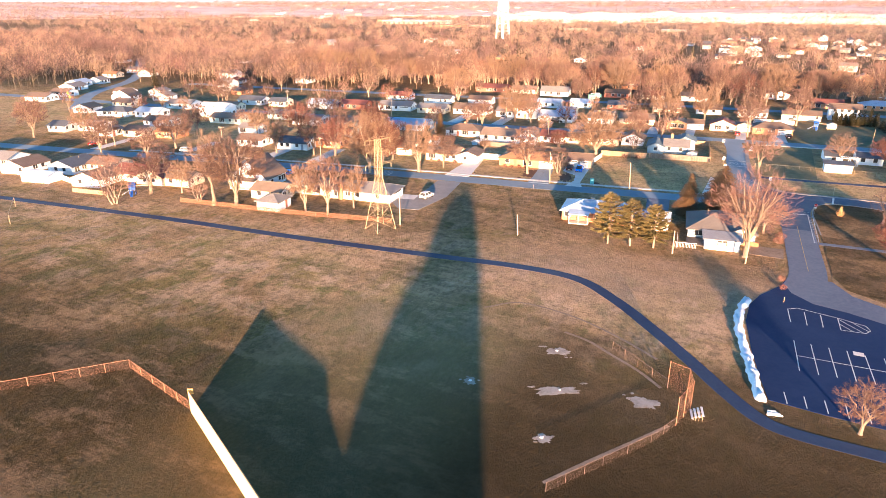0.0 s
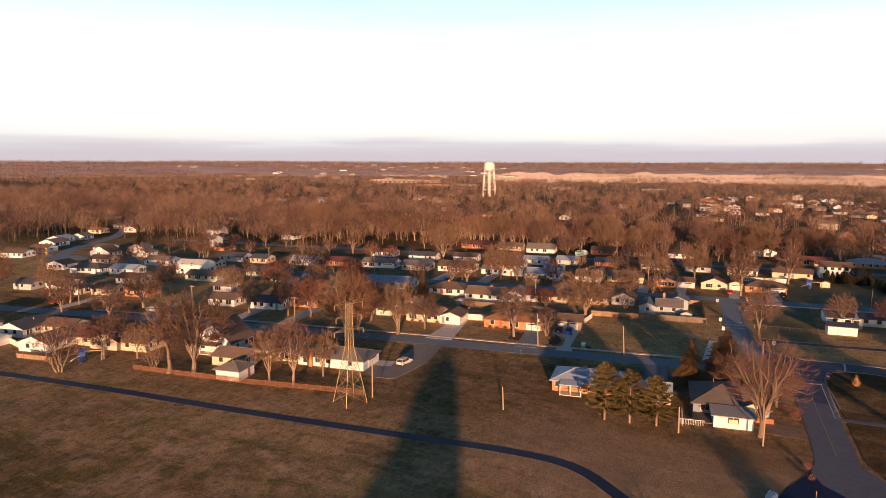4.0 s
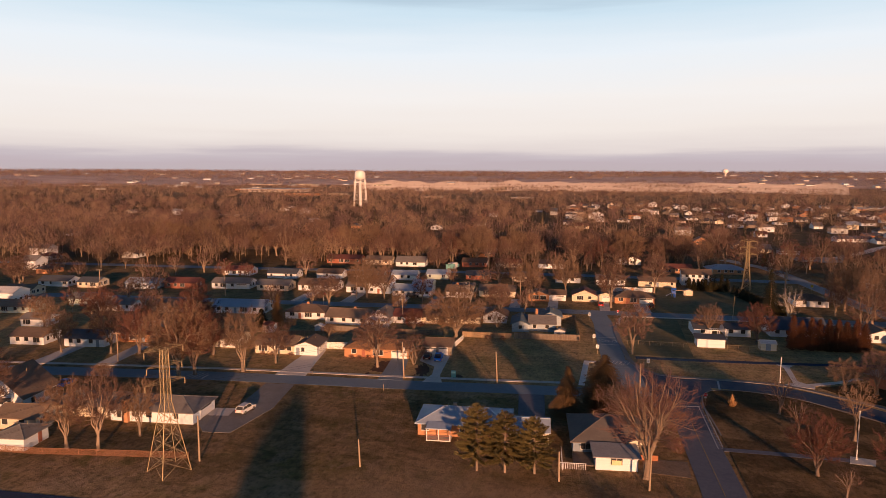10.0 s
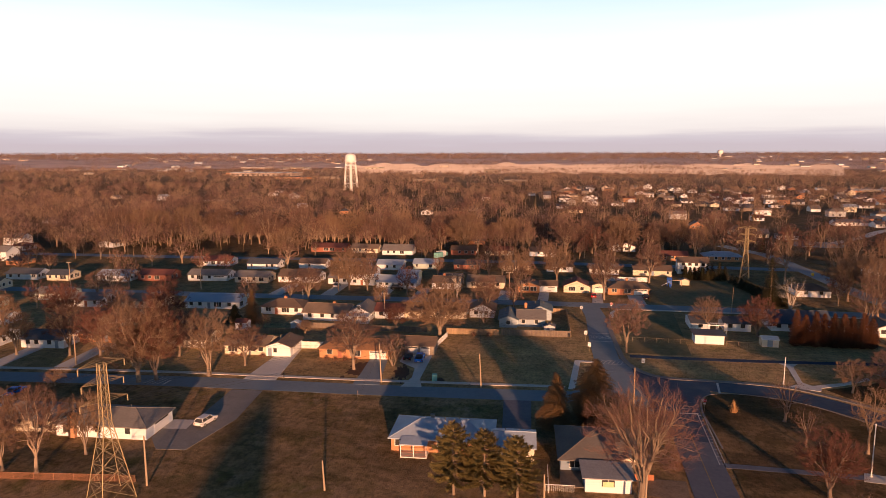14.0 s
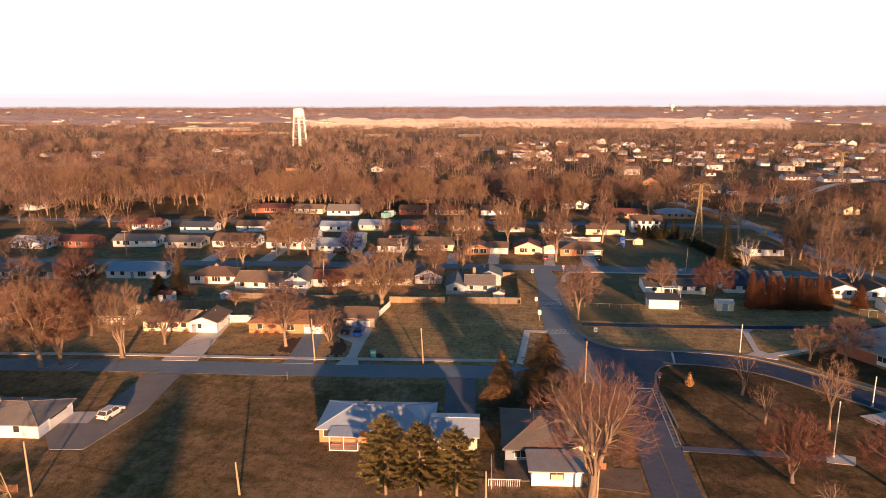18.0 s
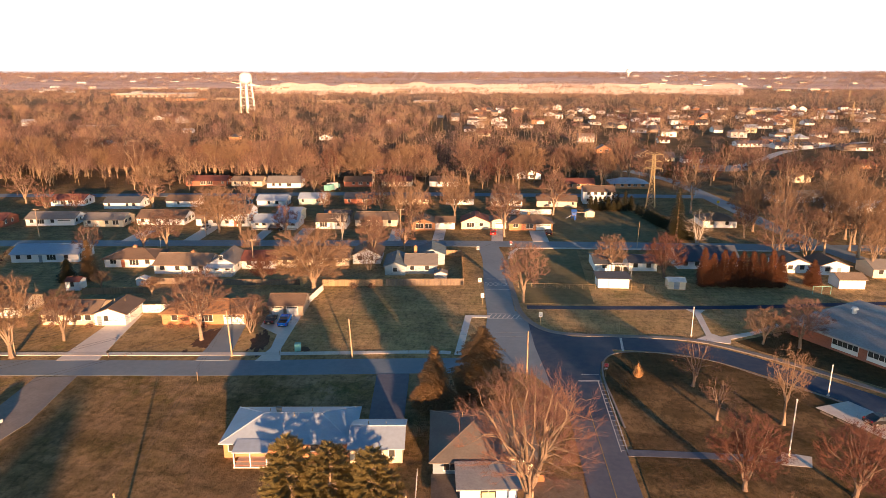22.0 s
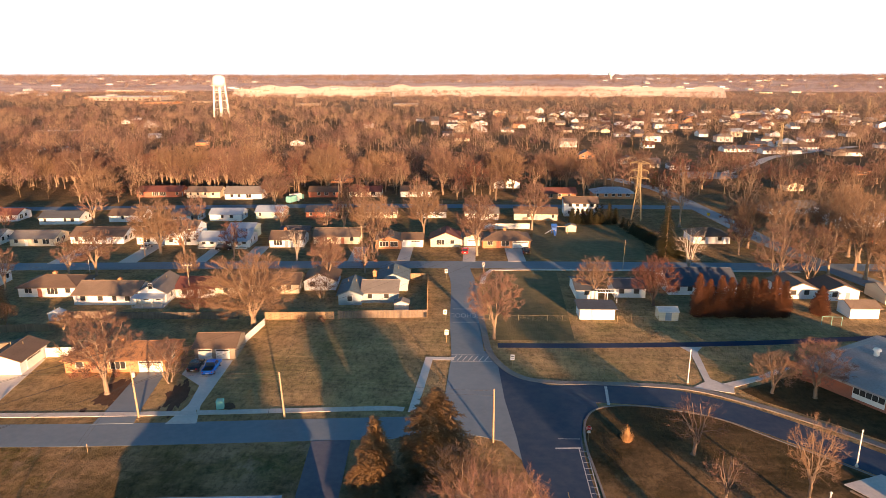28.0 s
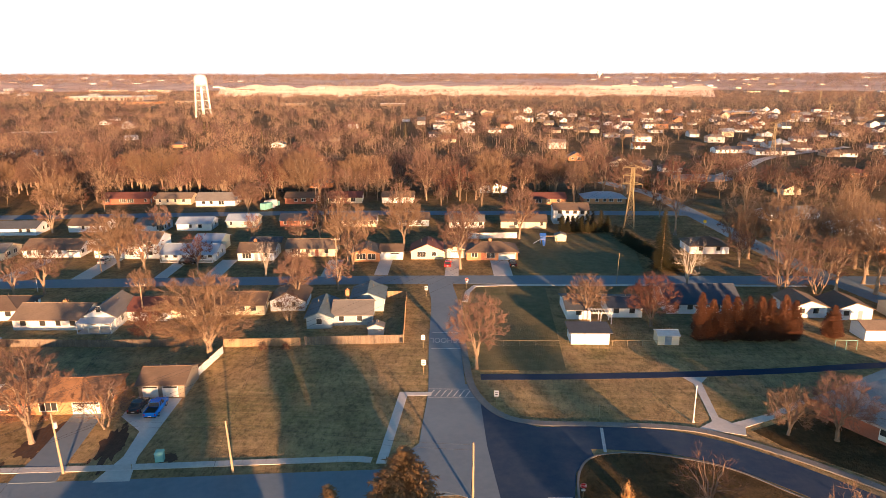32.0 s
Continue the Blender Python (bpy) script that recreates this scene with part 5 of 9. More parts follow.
for hx, hy, hw_, hd_, ha, hm, hr, hl in ((-326, 258, 10, 8, 12, SIDING_W, ROOF_BROWN, "white gabled house with a brown roof"), (-300, 268, 9, 8, 102, SIDING_W, ROOF_GREY, "white gabled house with a grey roof"), (-262, 236, 14, 9, 10, SIDING_W, ROOF_GREY, "broad white house with a grey roof"), (-290, 228, 11, 8, 10, SIDING_C, ROOF_BROWN, "cream house with a brown roof"), (-412, 320, 10, 9, 14, SIDING_C, ROOF_ORANGE, "cream house with a rust roof"), (-424, 350, 10, 9, 14, SIDING_W, ROOF_GREY, "white house at the wood's edge"), (-378, 276, 12, 9, 104, SIDING_W, ROOF_PALE, "white house with a pale roof"), (-354, 240, 11, 9, 14, SIDING_W, ROOF_BROWN, "white house beside the far street"), (-235, 240, 12, 8.6, 9, SIDING_C, ROOF_TAN, "cream ranch house with a tan roof"), (-196, 232, 12, 8.4, 9, SIDING_GR, ROOF_GREY, "pale green house with a grey roof"), (-150, 208, 12, 8.4, 9, SIDING_C, ROOF_BROWN, "cream house with a brown roof"), (-232, 196, 12, 8.4, 9, SIDING_W, ROOF_BROWN, "white house with a brown roof")):
    house(hx, hy, hw_, hd_, ha, hm, hr, hl)


def school():
    root = base("school", 56.4, 201.6, -56, label="long low brick school with a broad grey roof", category="school")
    root["near"] = 1
    part("wall", Shape().box(0, 66, 0, 23, 0, 3.0), BRICK_R, root)
    part("roof", Shape().add([(-1, -1, 3.0), (67, -1, 3.0), (67, 24, 3.0), (-1, 24, 3.0), (4.5, 11.5, 6.0), (60, 11.5, 6.0), (-1, -1, 2.7), (67, -1, 2.7), (67, 24, 2.7), (-1, 24, 2.7)],
                             [(0, 1, 5, 4), (1, 2, 5), (2, 3, 4, 5), (3, 0, 4), (6, 7, 1, 0), (7, 8, 2, 1), (8, 9, 3, 2), (9, 6, 0, 3), (9, 8, 7, 6)]), SCHOOL_ROOF, root, "broad grey shingle roof")
    for i in range(8):
        c = 11.0 + i * 6.6
        part("panel", Shape().box(c - 2.5, c + 2.5, -0.05, -0.002, 0.5, 1.2), TRIM, root)
        window(root, "s", c, 4.8, 1.2, 1.3, 0, 0, 62, 26)
    part("vent", Shape().lathe([(0.45, 5.2), (0.45, 6.1), (0.7, 6.15), (0.5, 6.5), (0.05, 6.6)], 6.9, 8.6, 10), WHITE_STEEL, root, "white roof vent")


school()


# driveways and garden walks
def drive(pts, label, material=DRIVE, z=0.055):
    paved("driveway", Shape().slab(pts, -0.04, z), material, label, "driveway")


drive([(-45.2, 177.9), (-40.6, 178.5), (-42.4, 184), (-44.0, 201.0), (-51.2, 200.2), (-50.6, 194.6), (-45.6, 190.6), (-44.4, 184)], "pale concrete driveway widening to a garage")
drive([(-56.0, 176.9), (-50.0, 177.7), (-51.4, 183), (-54.2, 197.0), (-58.6, 196.4), (-56.6, 183)], "grey driveway of the brick house", ROAD_OLD, 0.06)
drive([(-81.4, 174.4), (-73.8, 175.3), (-75.6, 184), (-78.6, 198.6), (-83.4, 198.0), (-82.6, 192.0)], "wide concrete driveway")
drive([(-80.2, 167.6), (-73.4, 168.6), (-70.6, 153.2), (-72.0, 139.2), (-77.2, 138.4), (-81.0, 142.2), (-82.0, 149.5), (-77.9, 150.6)], "grey-pink concrete driveway of the white ranch", KERB_GREY, 0.06)
drive([(-81.6, 146.2), (-77.2, 147.0), (-78.0, 151.2), (-82.2, 150.4)], "pale concrete apron by the garage", CONCRETE, 0.066)
drive([(-22.0, 175.0), (-16.4, 175.8), (-14.6, 158.6), (-14.0, 155.2), (-19.6, 154.6), (-20.0, 159.0)], "dark driveway between house and garage", ASPHALT, 0.06)
drive([(3.2, 141.6), (10.6, 141.2), (10.6, 147.4), (3.2, 147.0)], "worn gravel and dirt drive beside the white garage", DIRT_WORN, 0.03)
drive([(39.3, 214.2), (43.4, 214.3), (41.9, 212.1), (40.9, 200.4), (42.6, 198.5), (43.9, 197.5), (43.2, 195.2), (36.9, 196.8), (39.6, 199.1), (40.5, 211.7)], "pale concrete walk to the path")
drive([(42.4, 198.7), (43.7, 197.4), (49.4, 200.6), (56.4, 205.8), (56.0, 207.2), (49.6, 202.3)], "concrete walk to the school")
drive([(-9.4, 184.6), (-8.0, 184.7), (-7.5, 204.2), (-3.6, 204.5), (-3.6, 205.8), (-8.9, 205.5)], "concrete corner walk by the street")
paved("cross_sidewalk", ribbon([(0.2, 251), (0.6, 258), (2.2, 263.0), (10, 264.2), (40, 266.0), (84, 268.2)], 1.3, -0.05, 0.08), CONCRETE, "pale concrete sidewalk along the cross street", "sidewalk")
for dx, dy, w, ln, ang in ((-118, 259, 5, 21, 5), (-99, 262, 5, 20, 5), (-66, 265.5, 4.4, 17, 5), (-36, 268.5, 4, 16, 5), (-22.5, 270.5, 3.6, 15, 3), (-4, 271, 3.6, 16, 2), (9.5, 272, 5, 14.5, 4), (-79, 264.6, 3.4, 16, 5)):
    ob = paved("driveway", Shape().box(-w / 2, w / 2, 0, ln, -0.04, 0.05), CONCRETE, "concrete driveway off the cross street", "driveway")
    ob.matrix_basis = pose(dx, dy, 0, 0, 0, ang)
for dx, dy, w, ln, ang in ((-128, 172, 4.5, 20, 8), (-145, 166, 4.5, 18, 8), (-176, 161, 4, 22, 8), (-210, 155, 4, 24, 9)):
    ob = paved("driveway", Shape().box(-w / 2, w / 2, 0, ln, -0.04, 0.05), CONCRETE, "concrete driveway off the street", "driveway")
    ob.matrix_basis = pose(dx, dy, 0, 0, 0, ang)


# ---- trees ----
def grow(seed, limbs=7, boughs=44, sprays=210, twigs=6, fine=6, width=1.0, fork=0.2, low=2.0, multi=1, twig_r=0.0125, bush=0.38):
    """A bare tree about 10 high: trunk with limbs and boughs, and a rounded crown of fine twigs."""
    rng = random.Random(seed)
    wood, crown = Shape(), Shape()
    RX, RZ, cz = 4.2 * width, (10 - low) / 2, (10 + low) / 2

    def blade(a, b, r):
        u = (b - a).cross(Vector((rng.gauss(0, 1), rng.gauss(0, 1), rng.gauss(0, 1))))
        if u.length > 1e-6:
            u = u.normalized() * r
            crown.add([a - u, a + u, b], [(0, 1, 2)])

    def bough(a, d, b, r0, r1, segs, n, wob, to=None):
        """A curved branch from a, leaving along d, to b; gives its nodes."""
        L = (b - a).length
        c = a + d * L * 0.45
        pts, out = [], []
        for i in range(segs + 1):
            t = i / segs
            p = a * (1 - t) ** 2 + c * (2 * t * (1 - t)) + b * t * t
            if 0 < i < segs:
                p = p + Vector((rng.gauss(0, wob), rng.gauss(0, wob), rng.gauss(0, wob))) * L
            pts.append(p)
        rad = [r0 + (r1 - r0) * i / segs for i in range(segs + 1)]
        (to or wood).pipe(pts, rad, n)
        for i in range(1, segs + 1):
            out.append((pts[i], (pts[i] - pts[i - 1]).normalized(), rad[i]))
        return out

    def inside(power):
        a, e = rng.uniform(0, 2 * math.pi), math.asin(rng.uniform(-0.95, 1))
        k = rng.random() ** power * (1 + rng.gauss(0, 0.06))
        sag = 0.78 if e < 0 else 1.0
        return Vector((RX * k * math.cos(e) * math.cos(a), RX * k * math.cos(e) * math.sin(a), cz + RZ * k * math.sin(e) * sag))

    def nearest(nodes, p):
        return min(nodes, key=lambda q: (q[0] - p).length + 1.6 * max(0.0, q[0].z - p.z + 0.35))

    main = []
    for stem in range(multi):
        o = Vector((rng.gauss(0, 0.3), rng.gauss(0, 0.3), -0.1)) if multi > 1 else Vector((0, 0, -0.1))
        lean = Vector((rng.gauss(0, 0.05) + o.x * 0.5 * (multi > 1), rng.gauss(0, 0.05) + o.y * 0.5 * (multi > 1), 1)).normalized()
        r0 = 0.29 / math.sqrt(multi)
        wood.rod(o, o + lean * 0.35, r0 * 1.5, r0 * 1.02, 9, False)
        top = o + lean * (10 * fork)
        trunk = bough(o + lean * 0.35, lean, top, r0, r0 * 0.82, 3, 8, 0.012)
        k = max(2, limbs // multi)
        for i in range(k):
            a = 2 * math.pi * (i + rng.uniform(-0.3, 0.3)) / k + stem * 1.3
            e = (1.45 if i == 0 and multi == 1 else rng.uniform(0.15, 1.15))
            kk = rng.uniform(0.62, 0.82)
            end = Vector((RX * kk * math.cos(e) * math.cos(a), RX * kk * math.cos(e) * math.sin(a), cz + RZ * kk * math.sin(e)))
            d = (Vector((math.cos(a) * 0.55, math.sin(a) * 0.55, 1.0)) + lean).normalized()
            at = trunk[-1] if i % 3 != 2 else trunk[-2]
            main += bough(at[0], d, end, r0 * rng.uniform(0.42, 0.58), 0.035, 6, 6, 0.018)
    second = []
    for i in range(boughs):
        p = inside(0.42)
        q = nearest(main, p)
        second += bough(q[0], (q[1] + Vector((0, 0, 0.3))).normalized(), p, min(q[2] * 0.7, 0.07), 0.016, 4, 4, 0.03)
    third = []
    for i in range(sprays):
        p = inside(0.36)
        q = nearest(second, p)
        third += bough(q[0], q[1], p, min(q[2] * 0.8, 0.024), 0.009, 2, 3, 0.04, crown)
    root = Vector((0, 0, cz - RZ * 0.9))
    for p, d, r in third + second[3::4]:
        out = (p - root).normalized()
        for j in range(twigs):
            g = Vector((rng.gauss(0, bush), rng.gauss(0, bush), rng.gauss(0, bush)))
            td = (out * 0.75 + d * 0.5 + g).normalized()
            tl = rng.uniform(0.35, 0.95)
            blade(p, p + td * tl, twig_r * 1.3)
            for w in range(fine):
                st = p + td * tl * rng.uniform(0.15, 1.0)
                fd = (td * 0.8 + out * 0.3 + Vector((rng.gauss(0, 0.55), rng.gauss(0, 0.55), rng.gauss(0, 0.55)))).normalized()
                blade(st, st + fd * tl * rng.uniform(0.35, 0.8), twig_r)
    return wood, crown


def tree_kind(name, label, bark, twig, ratio=0.40, **kw):
    """ratio: the crown's radius to the tree's height."""
    wood, crown = grow(**kw)
    zs = [p[2] for p in crown.v]
    top = sorted(zs)[int(len(zs) * 0.995)]
    k = 10.0 / top
    rs = sorted(math.hypot(p[0], p[1]) for p in crown.v)
    kr = 10.0 * ratio / rs[int(len(rs) * 0.96)]
    for s in (wood, crown):
        s.v = [(x * (k if z < 0.5 else kr), y * (k if z < 0.5 else kr), z * k) for x, y, z in s.v]
    root = base(name, 0, 0, label=label, category="tree")
    part("trunk", wood, bark, root)
    part("crown", crown, twig, root)
    return root


KINDS = {
    "maple": tree_kind("bare_tree", "bare broad-crowned deciduous tree on the lawn", BARK, TWIG, ratio=0.45, seed=11, limbs=8, fork=0.19, low=2.2),
    "oak": tree_kind("bare_tree", "large bare spreading shade tree", BARK, TWIG, ratio=0.50, seed=23, limbs=10, boughs=56, sprays=230, fork=0.16, low=1.8),
    "elm": tree_kind("bare_tree", "bare upright deciduous tree with fine twigs", BARK, TWIG_TAN, ratio=0.39, seed=37, limbs=7, fork=0.2, low=2.2),
    "tall": tree_kind("bare_tree", "tall slender bare tree", BARK, TWIG_TAN, ratio=0.29, seed=41, limbs=6, sprays=130, twigs=4, fine=5, fork=0.3, low=3.0),
    "multi": tree_kind("bare_tree", "bare tree with several stems from the ground", BARK, TWIG, ratio=0.46, seed=53, limbs=9, sprays=150, fine=4, fork=0.1, low=1.2, multi=3),
    "red": tree_kind("red_maple", "small maple reddened with spring buds", BARK_DARK, TWIG_RED, ratio=0.44, seed=67, limbs=10, boughs=60, sprays=300, twigs=6, fine=9, twig_r=0.0085, fork=0.16, low=1.5, bush=0.32),
    "round": tree_kind("ornamental_tree", "small round-crowned ornamental tree, bare", BARK, TWIG_TAN, ratio=0.48, seed=71, limbs=9, fork=0.16, low=1.6),
    "pale": tree_kind("pale_tree", "pale-barked bare tree with open branches", BARK_PALE, BARK_PALE, ratio=0.47, seed=83, limbs=8, boughs=36, sprays=90, twigs=2, fine=1, fork=0.2),
    "dense": tree_kind("bare_tree", "huge bare tree with a dense rounded crown", BARK, TWIG_TAN, ratio=0.56, seed=19, limbs=11, boughs=70, sprays=330, twigs=6, fine=8, fork=0.15, low=1.3, bush=0.36, twig_r=0.0105),
    "spread": tree_kind("bare_tree", "huge bare tree with long spreading limbs", BARK, TWIG_RUST, ratio=0.47, seed=29, limbs=13, boughs=80, sprays=230, twigs=5, fine=7, fork=0.2, low=2.4, bush=0.30, twig_r=0.0055),
    "thin": tree_kind("young_tree", "thin young bare tree", BARK_DARK, TWIG, ratio=0.40, seed=97, limbs=6, boughs=30, sprays=120, twigs=4, fine=3, twig_r=0.009, fork=0.22),
}
MID = {
    "m1": tree_kind("bare_tree", "bare deciduous tree among the houses", BARK, TWIG, ratio=0.50, seed=101, limbs=7, boughs=30, sprays=85, twigs=4, fine=3, twig_r=0.044),
    "m2": tree_kind("bare_tree", "bare deciduous tree among the houses", BARK, TWIG, ratio=0.43, seed=103, limbs=7, boughs=30, sprays=85, twigs=4, fine=3, twig_r=0.044, low=2.6),
    "m3": tree_kind("bare_tree", "reddish bare tree among the houses", BARK, TWIG_RED, ratio=0.48, seed=107, limbs=7, boughs=30, sprays=85, twigs=4, fine=3, twig_r=0.044, low=1.6),
}
USED = set()


def tree(kind, x, y, h, spread=1.0, turn=None, label=""):
    src = KINDS.get(kind) or MID[kind]
    k = h / 10.0
    turn = (x * 37 + y * 91) % 360 if turn is None else turn
    m = pose(x, y, 0, 0, 0, turn) @ Matrix.Diagonal((k * spread, k * spread, k, 1))
    if kind in USED:
        ob = copy_thing(src, m @ Matrix.Diagonal((1 / src.scale[0], 1 / src.scale[1], 1 / src.scale[2], 1)))
    else:
        USED.add(kind)
        src.matrix_basis = m
        ob = src
    return tagged(ob, label)


def conifer(name, label, x, y, h, r, material, bare=0.12, seed=1, droop=0.35, dense=1.0, n=15, shape=1.25, tuft=1.0):
    """Whorls of drooping needle boughs, each a tuft of blades, round a tapered trunk."""
    rng = random.Random(seed)
    root = base(name, x, y, rng.uniform(0, 360), label=label, category="conifer")
    part("trunk", Shape().rod((0, 0, -0.1), (0, 0, h * 0.97), 0.02 * h + 0.05, 0.02, 8), BARK, root)
    s = Shape()
    z = h * bare
    while z < h * 0.99:
        f = (z - h * bare) / (h * (1 - bare))
        R = r * (1 - f ** shape) ** 0.9 * rng.uniform(0.72, 1.12) + 0.12
        for i in range(max(4, int(n * (1 - 0.5 * f) * dense))):
            a = rng.uniform(0, 2 * math.pi)
            L = R * rng.uniform(0.72, 1.1)
            for j in range(max(3, int(L / 0.24))):
                t = (j + rng.random()) / max(3, int(L / 0.24))
                px, py, pz = math.cos(a) * L * t, math.sin(a) * L * t, z - droop * L * t * t + rng.uniform(-0.08, 0.08)
                for q in range(5):
                    b = a + rng.uniform(-1.5, 1.5)
                    ln, wd = rng.uniform(0.35, 0.75) * tuft, rng.uniform(0.07, 0.14) * tuft ** 0.5
                    dx, dy, dz = math.cos(b) * ln, math.sin(b) * ln, rng.uniform(-0.22, 0.18)
                    s.add([(px - wd * math.sin(b), py + wd * math.cos(b), pz), (px + wd * math.sin(b), py - wd * math.cos(b), pz + 0.03), (px + dx, py + dy, pz + dz)], [(0, 1, 2)])
        z += h * rng.uniform(0.022, 0.034) + 0.10
    part("crown", s, material, root)
    return root


def pine(name, label, x, y, h, r, material, bare, seed):
    """Tiers of level limbs with gaps between, each limb carrying flat fans of needle tufts."""
    rng = random.Random(seed)
    root = base(name, x, y, rng.uniform(0, 360), label=label, category="conifer")
    wood, s = Shape(), Shape()
    wood.pipe([Vector((0, 0, -0.1)), Vector((rng.gauss(0, 0.08), rng.gauss(0, 0.08), h * 0.5)), Vector((0, 0, h * 0.97))], [0.22, 0.14, 0.02], 8)
    z = h * bare
    while z < h * 0.985:
        f = (z - h * bare) / (h * (1 - bare))
        R = r * min(1.0, 0.80 + 1.2 * f) * (1 - f ** 1.5) ** 0.8 + 0.15
        n = rng.randint(5, 7)
        a0 = rng.uniform(0, 6.28)
        for i in range(n):
            a = a0 + 6.283 * i / n + rng.uniform(-0.3, 0.3)
            L, up = R * rng.uniform(0.65, 1.12), rng.uniform(-0.10, 0.16) + 0.35 * f
            tip = Vector((math.cos(a) * L, math.sin(a) * L, z + up * L))
            o = Vector((0, 0, z))
            mid = o + (tip - o) * 0.55 + Vector((0, 0, -0.05 * L))
            wood.pipe([o, mid, tip], [0.05, 0.03, 0.01], 4)
            k = max(4, int(L / 0.13))
            for j in range(k):
                t = 0.25 + 0.78 * (j + rng.random()) / k
                q = o * (1 - t) ** 2 + mid * 2 * t * (1 - t) + tip * t * t
                for side in range(9):
                    b = a + rng.uniform(-1.5, 1.5)
                    ln = rng.uniform(0.30, 0.85) * (1.15 - 0.4 * t)
                    wd = rng.uniform(0.05, 0.105)
                    dz = rng.uniform(-0.22, 0.38)
                    qz = q.z + rng.uniform(-0.07, 0.1)
                    s.add([(q.x - wd * math.sin(b), q.y + wd * math.cos(b), qz), (q.x + wd * math.sin(b), q.y - wd * math.cos(b), qz + 0.05), (q.x + math.cos(b) * ln, q.y + math.sin(b) * ln, qz + dz)], [(0, 1, 2)])
        z += h * rng.uniform(0.036, 0.055)
    part("trunk", wood, BARK, root)
    part("crown", s, material, root)
    return root


def shrub(x, y, r, h, material, label, seed=1, name="shrub"):
    rng = random.Random(seed)
    root = base(name, x, y, label=label, category="shrub")
    s, w = Shape(), Shape()
    for i in range(7):
        a = rng.uniform(0, 6.28)
        w.rod((0.08 * math.cos(a), 0.08 * math.sin(a), -0.05), (0.5 * r * math.cos(a), 0.5 * r * math.sin(a), 0.6 * h), 0.03, 0.012, 5, False)
    for i in range(int(260 * r * r + 160)):
        a, u, v = rng.uniform(0, 6.28), rng.random() ** 0.5, rng.random()
        R = r * u * math.sin(math.pi * (0.2 + 0.75 * v))
        p = Vector((R * math.cos(a), R * math.sin(a), 0.05 + h * v * 0.9))
        d = Vector((math.cos(a) * 0.5, math.sin(a) * 0.5, 0.8)).normalized() * rng.uniform(0.15, 0.4)
        t = Vector((rng.gauss(0, 1), rng.gauss(0, 1), rng.gauss(0, 1))).normalized() * 0.028
        s.add([p - t, p + t, p + d], [(0, 1, 2)])
    part("stems", w, BARK, root)
    part("foliage", s, material, root)
    return root


# along the street and the lawns
tree("dense", -46.1, 217.2, 15.4, 1.05, label="huge bare spreading tree by the wooden fence")
tree("maple", 3.6, 215.4, 13.6, 0.85, label="bare street tree beside the school street")
tree("maple", -59.4, 186.5, 14.0, 0.95, label="bare tree on the front lawn of the brick house")
tree("multi", -51.2, 191.5, 7.8, 1.15, label="low bare multi-stemmed tree beside the driveway")
tree("round", 49.3, 195.8, 7.4, 1.05)
tree("maple", 55.6, 194.6, 9.6, 1.15)
tree("round", 26.5, 241.7, 9.8, 0.92)
tree("red", 39.4, 238.1, 11.0, 1.1)
tree("pale", 53.8, 263.9, 13.0, 0.75)
tree("thin", 31.4, 176.1, 8.6, 1.2)
tree("thin", 32.2, 165.0, 7.0, 1.1)
tree("tall", 41.6, 164.6, 12.4, 0.9)
tree("red", 30.7, 147.3, 10.2, 1.05)
tree("red", 43.8, 147.4, 9.6, 1.2)
tree("thin", 32.8, 140.3, 4.8, 1.2)
tree("spread", 3.4, 139.3, 18.4, 0.96, turn=130, label="huge bare tree beside the white garage")
tree("elm", 0.8, 160.5, 9.0, 1.2, label="bare tree behind the blue house")
tree("maple", 6.4, 157.0, 8.0, 1.2)
tree("elm", -90.3, 174.6, 15.2, 0.95, label="bare tree between street and sidewalk")
tree("maple", -86.0, 183.2, 10.2, 1.0)
tree("dense", -103.2, 167.2, 18.0, 0.85, label="large bare tree by the street")
tree("red", -100.2, 169.4, 17.0, 0.9)
tree("round", -119.4, 160.8, 3.8, 1.3)
tree("elm", -96.4, 125.9, 12.6, 0.85)
tree("maple", -90.3, 126.5, 14.2, 0.75)
tree("elm", -87.5, 133.9, 10.8, 0.8)
tree("oak", -116.0, 122.8, 18.6, 0.9, label="large bare tree with a forked trunk behind the fence")
tree("tall", -121.4, 120.8, 19.0, 1.1)
tree("multi", -145.2, 110.5, 13.0, 1.0)
tree("maple", -133.6, 180.4, 13.0, 0.9)
tree("maple", -178.7, 150.4, 10.6, 1.1)
tree("oak", -184.8, 168.5, 12.6, 1.0)
tree("maple", -250.3, 160.0, 14.0, 1.0)
tree("elm", -147.5, 177.9, 11.4, 0.95)
tree("red", -126.0, 182.0, 12.6, 1.0)
tree("maple", -112.0, 184.0, 12.0, 0.9)
tree("oak", -106.0, 186.0, 13.0, 0.9)
tree("maple", -236.3, 250.8, 14.6, 0.9)
tree("maple", -100.6, 250.3, 11.8, 1.05)
tree("dense", -94.6, 272.5, 15.4, 0.85)
tree("pale", -52.5, 268.4, 9.8, 0.9)
tree("maple", -41.4, 259.5, 9.6, 0.95)
tree("maple", -38.0, 247.0, 12.4, 0.8)
tree("elm", -32.9, 279.4, 17.4, 0.85)
tree("elm", -19.6, 296.8, 16.6, 0.95)
tree("maple", -2.0, 277.6, 17.4, 0.75)
tree("maple", 15.2, 312.4, 15.6, 0.8)
tree("dense", -150.4, 334.1, 15.8, 0.9)
tree("oak", -84.4, 344.9, 12.0, 0.9)
tree("tall", 66.0, 320.7, 19.6, 0.9)
tree("tall", 80.0, 302.3, 20.0, 1.0)
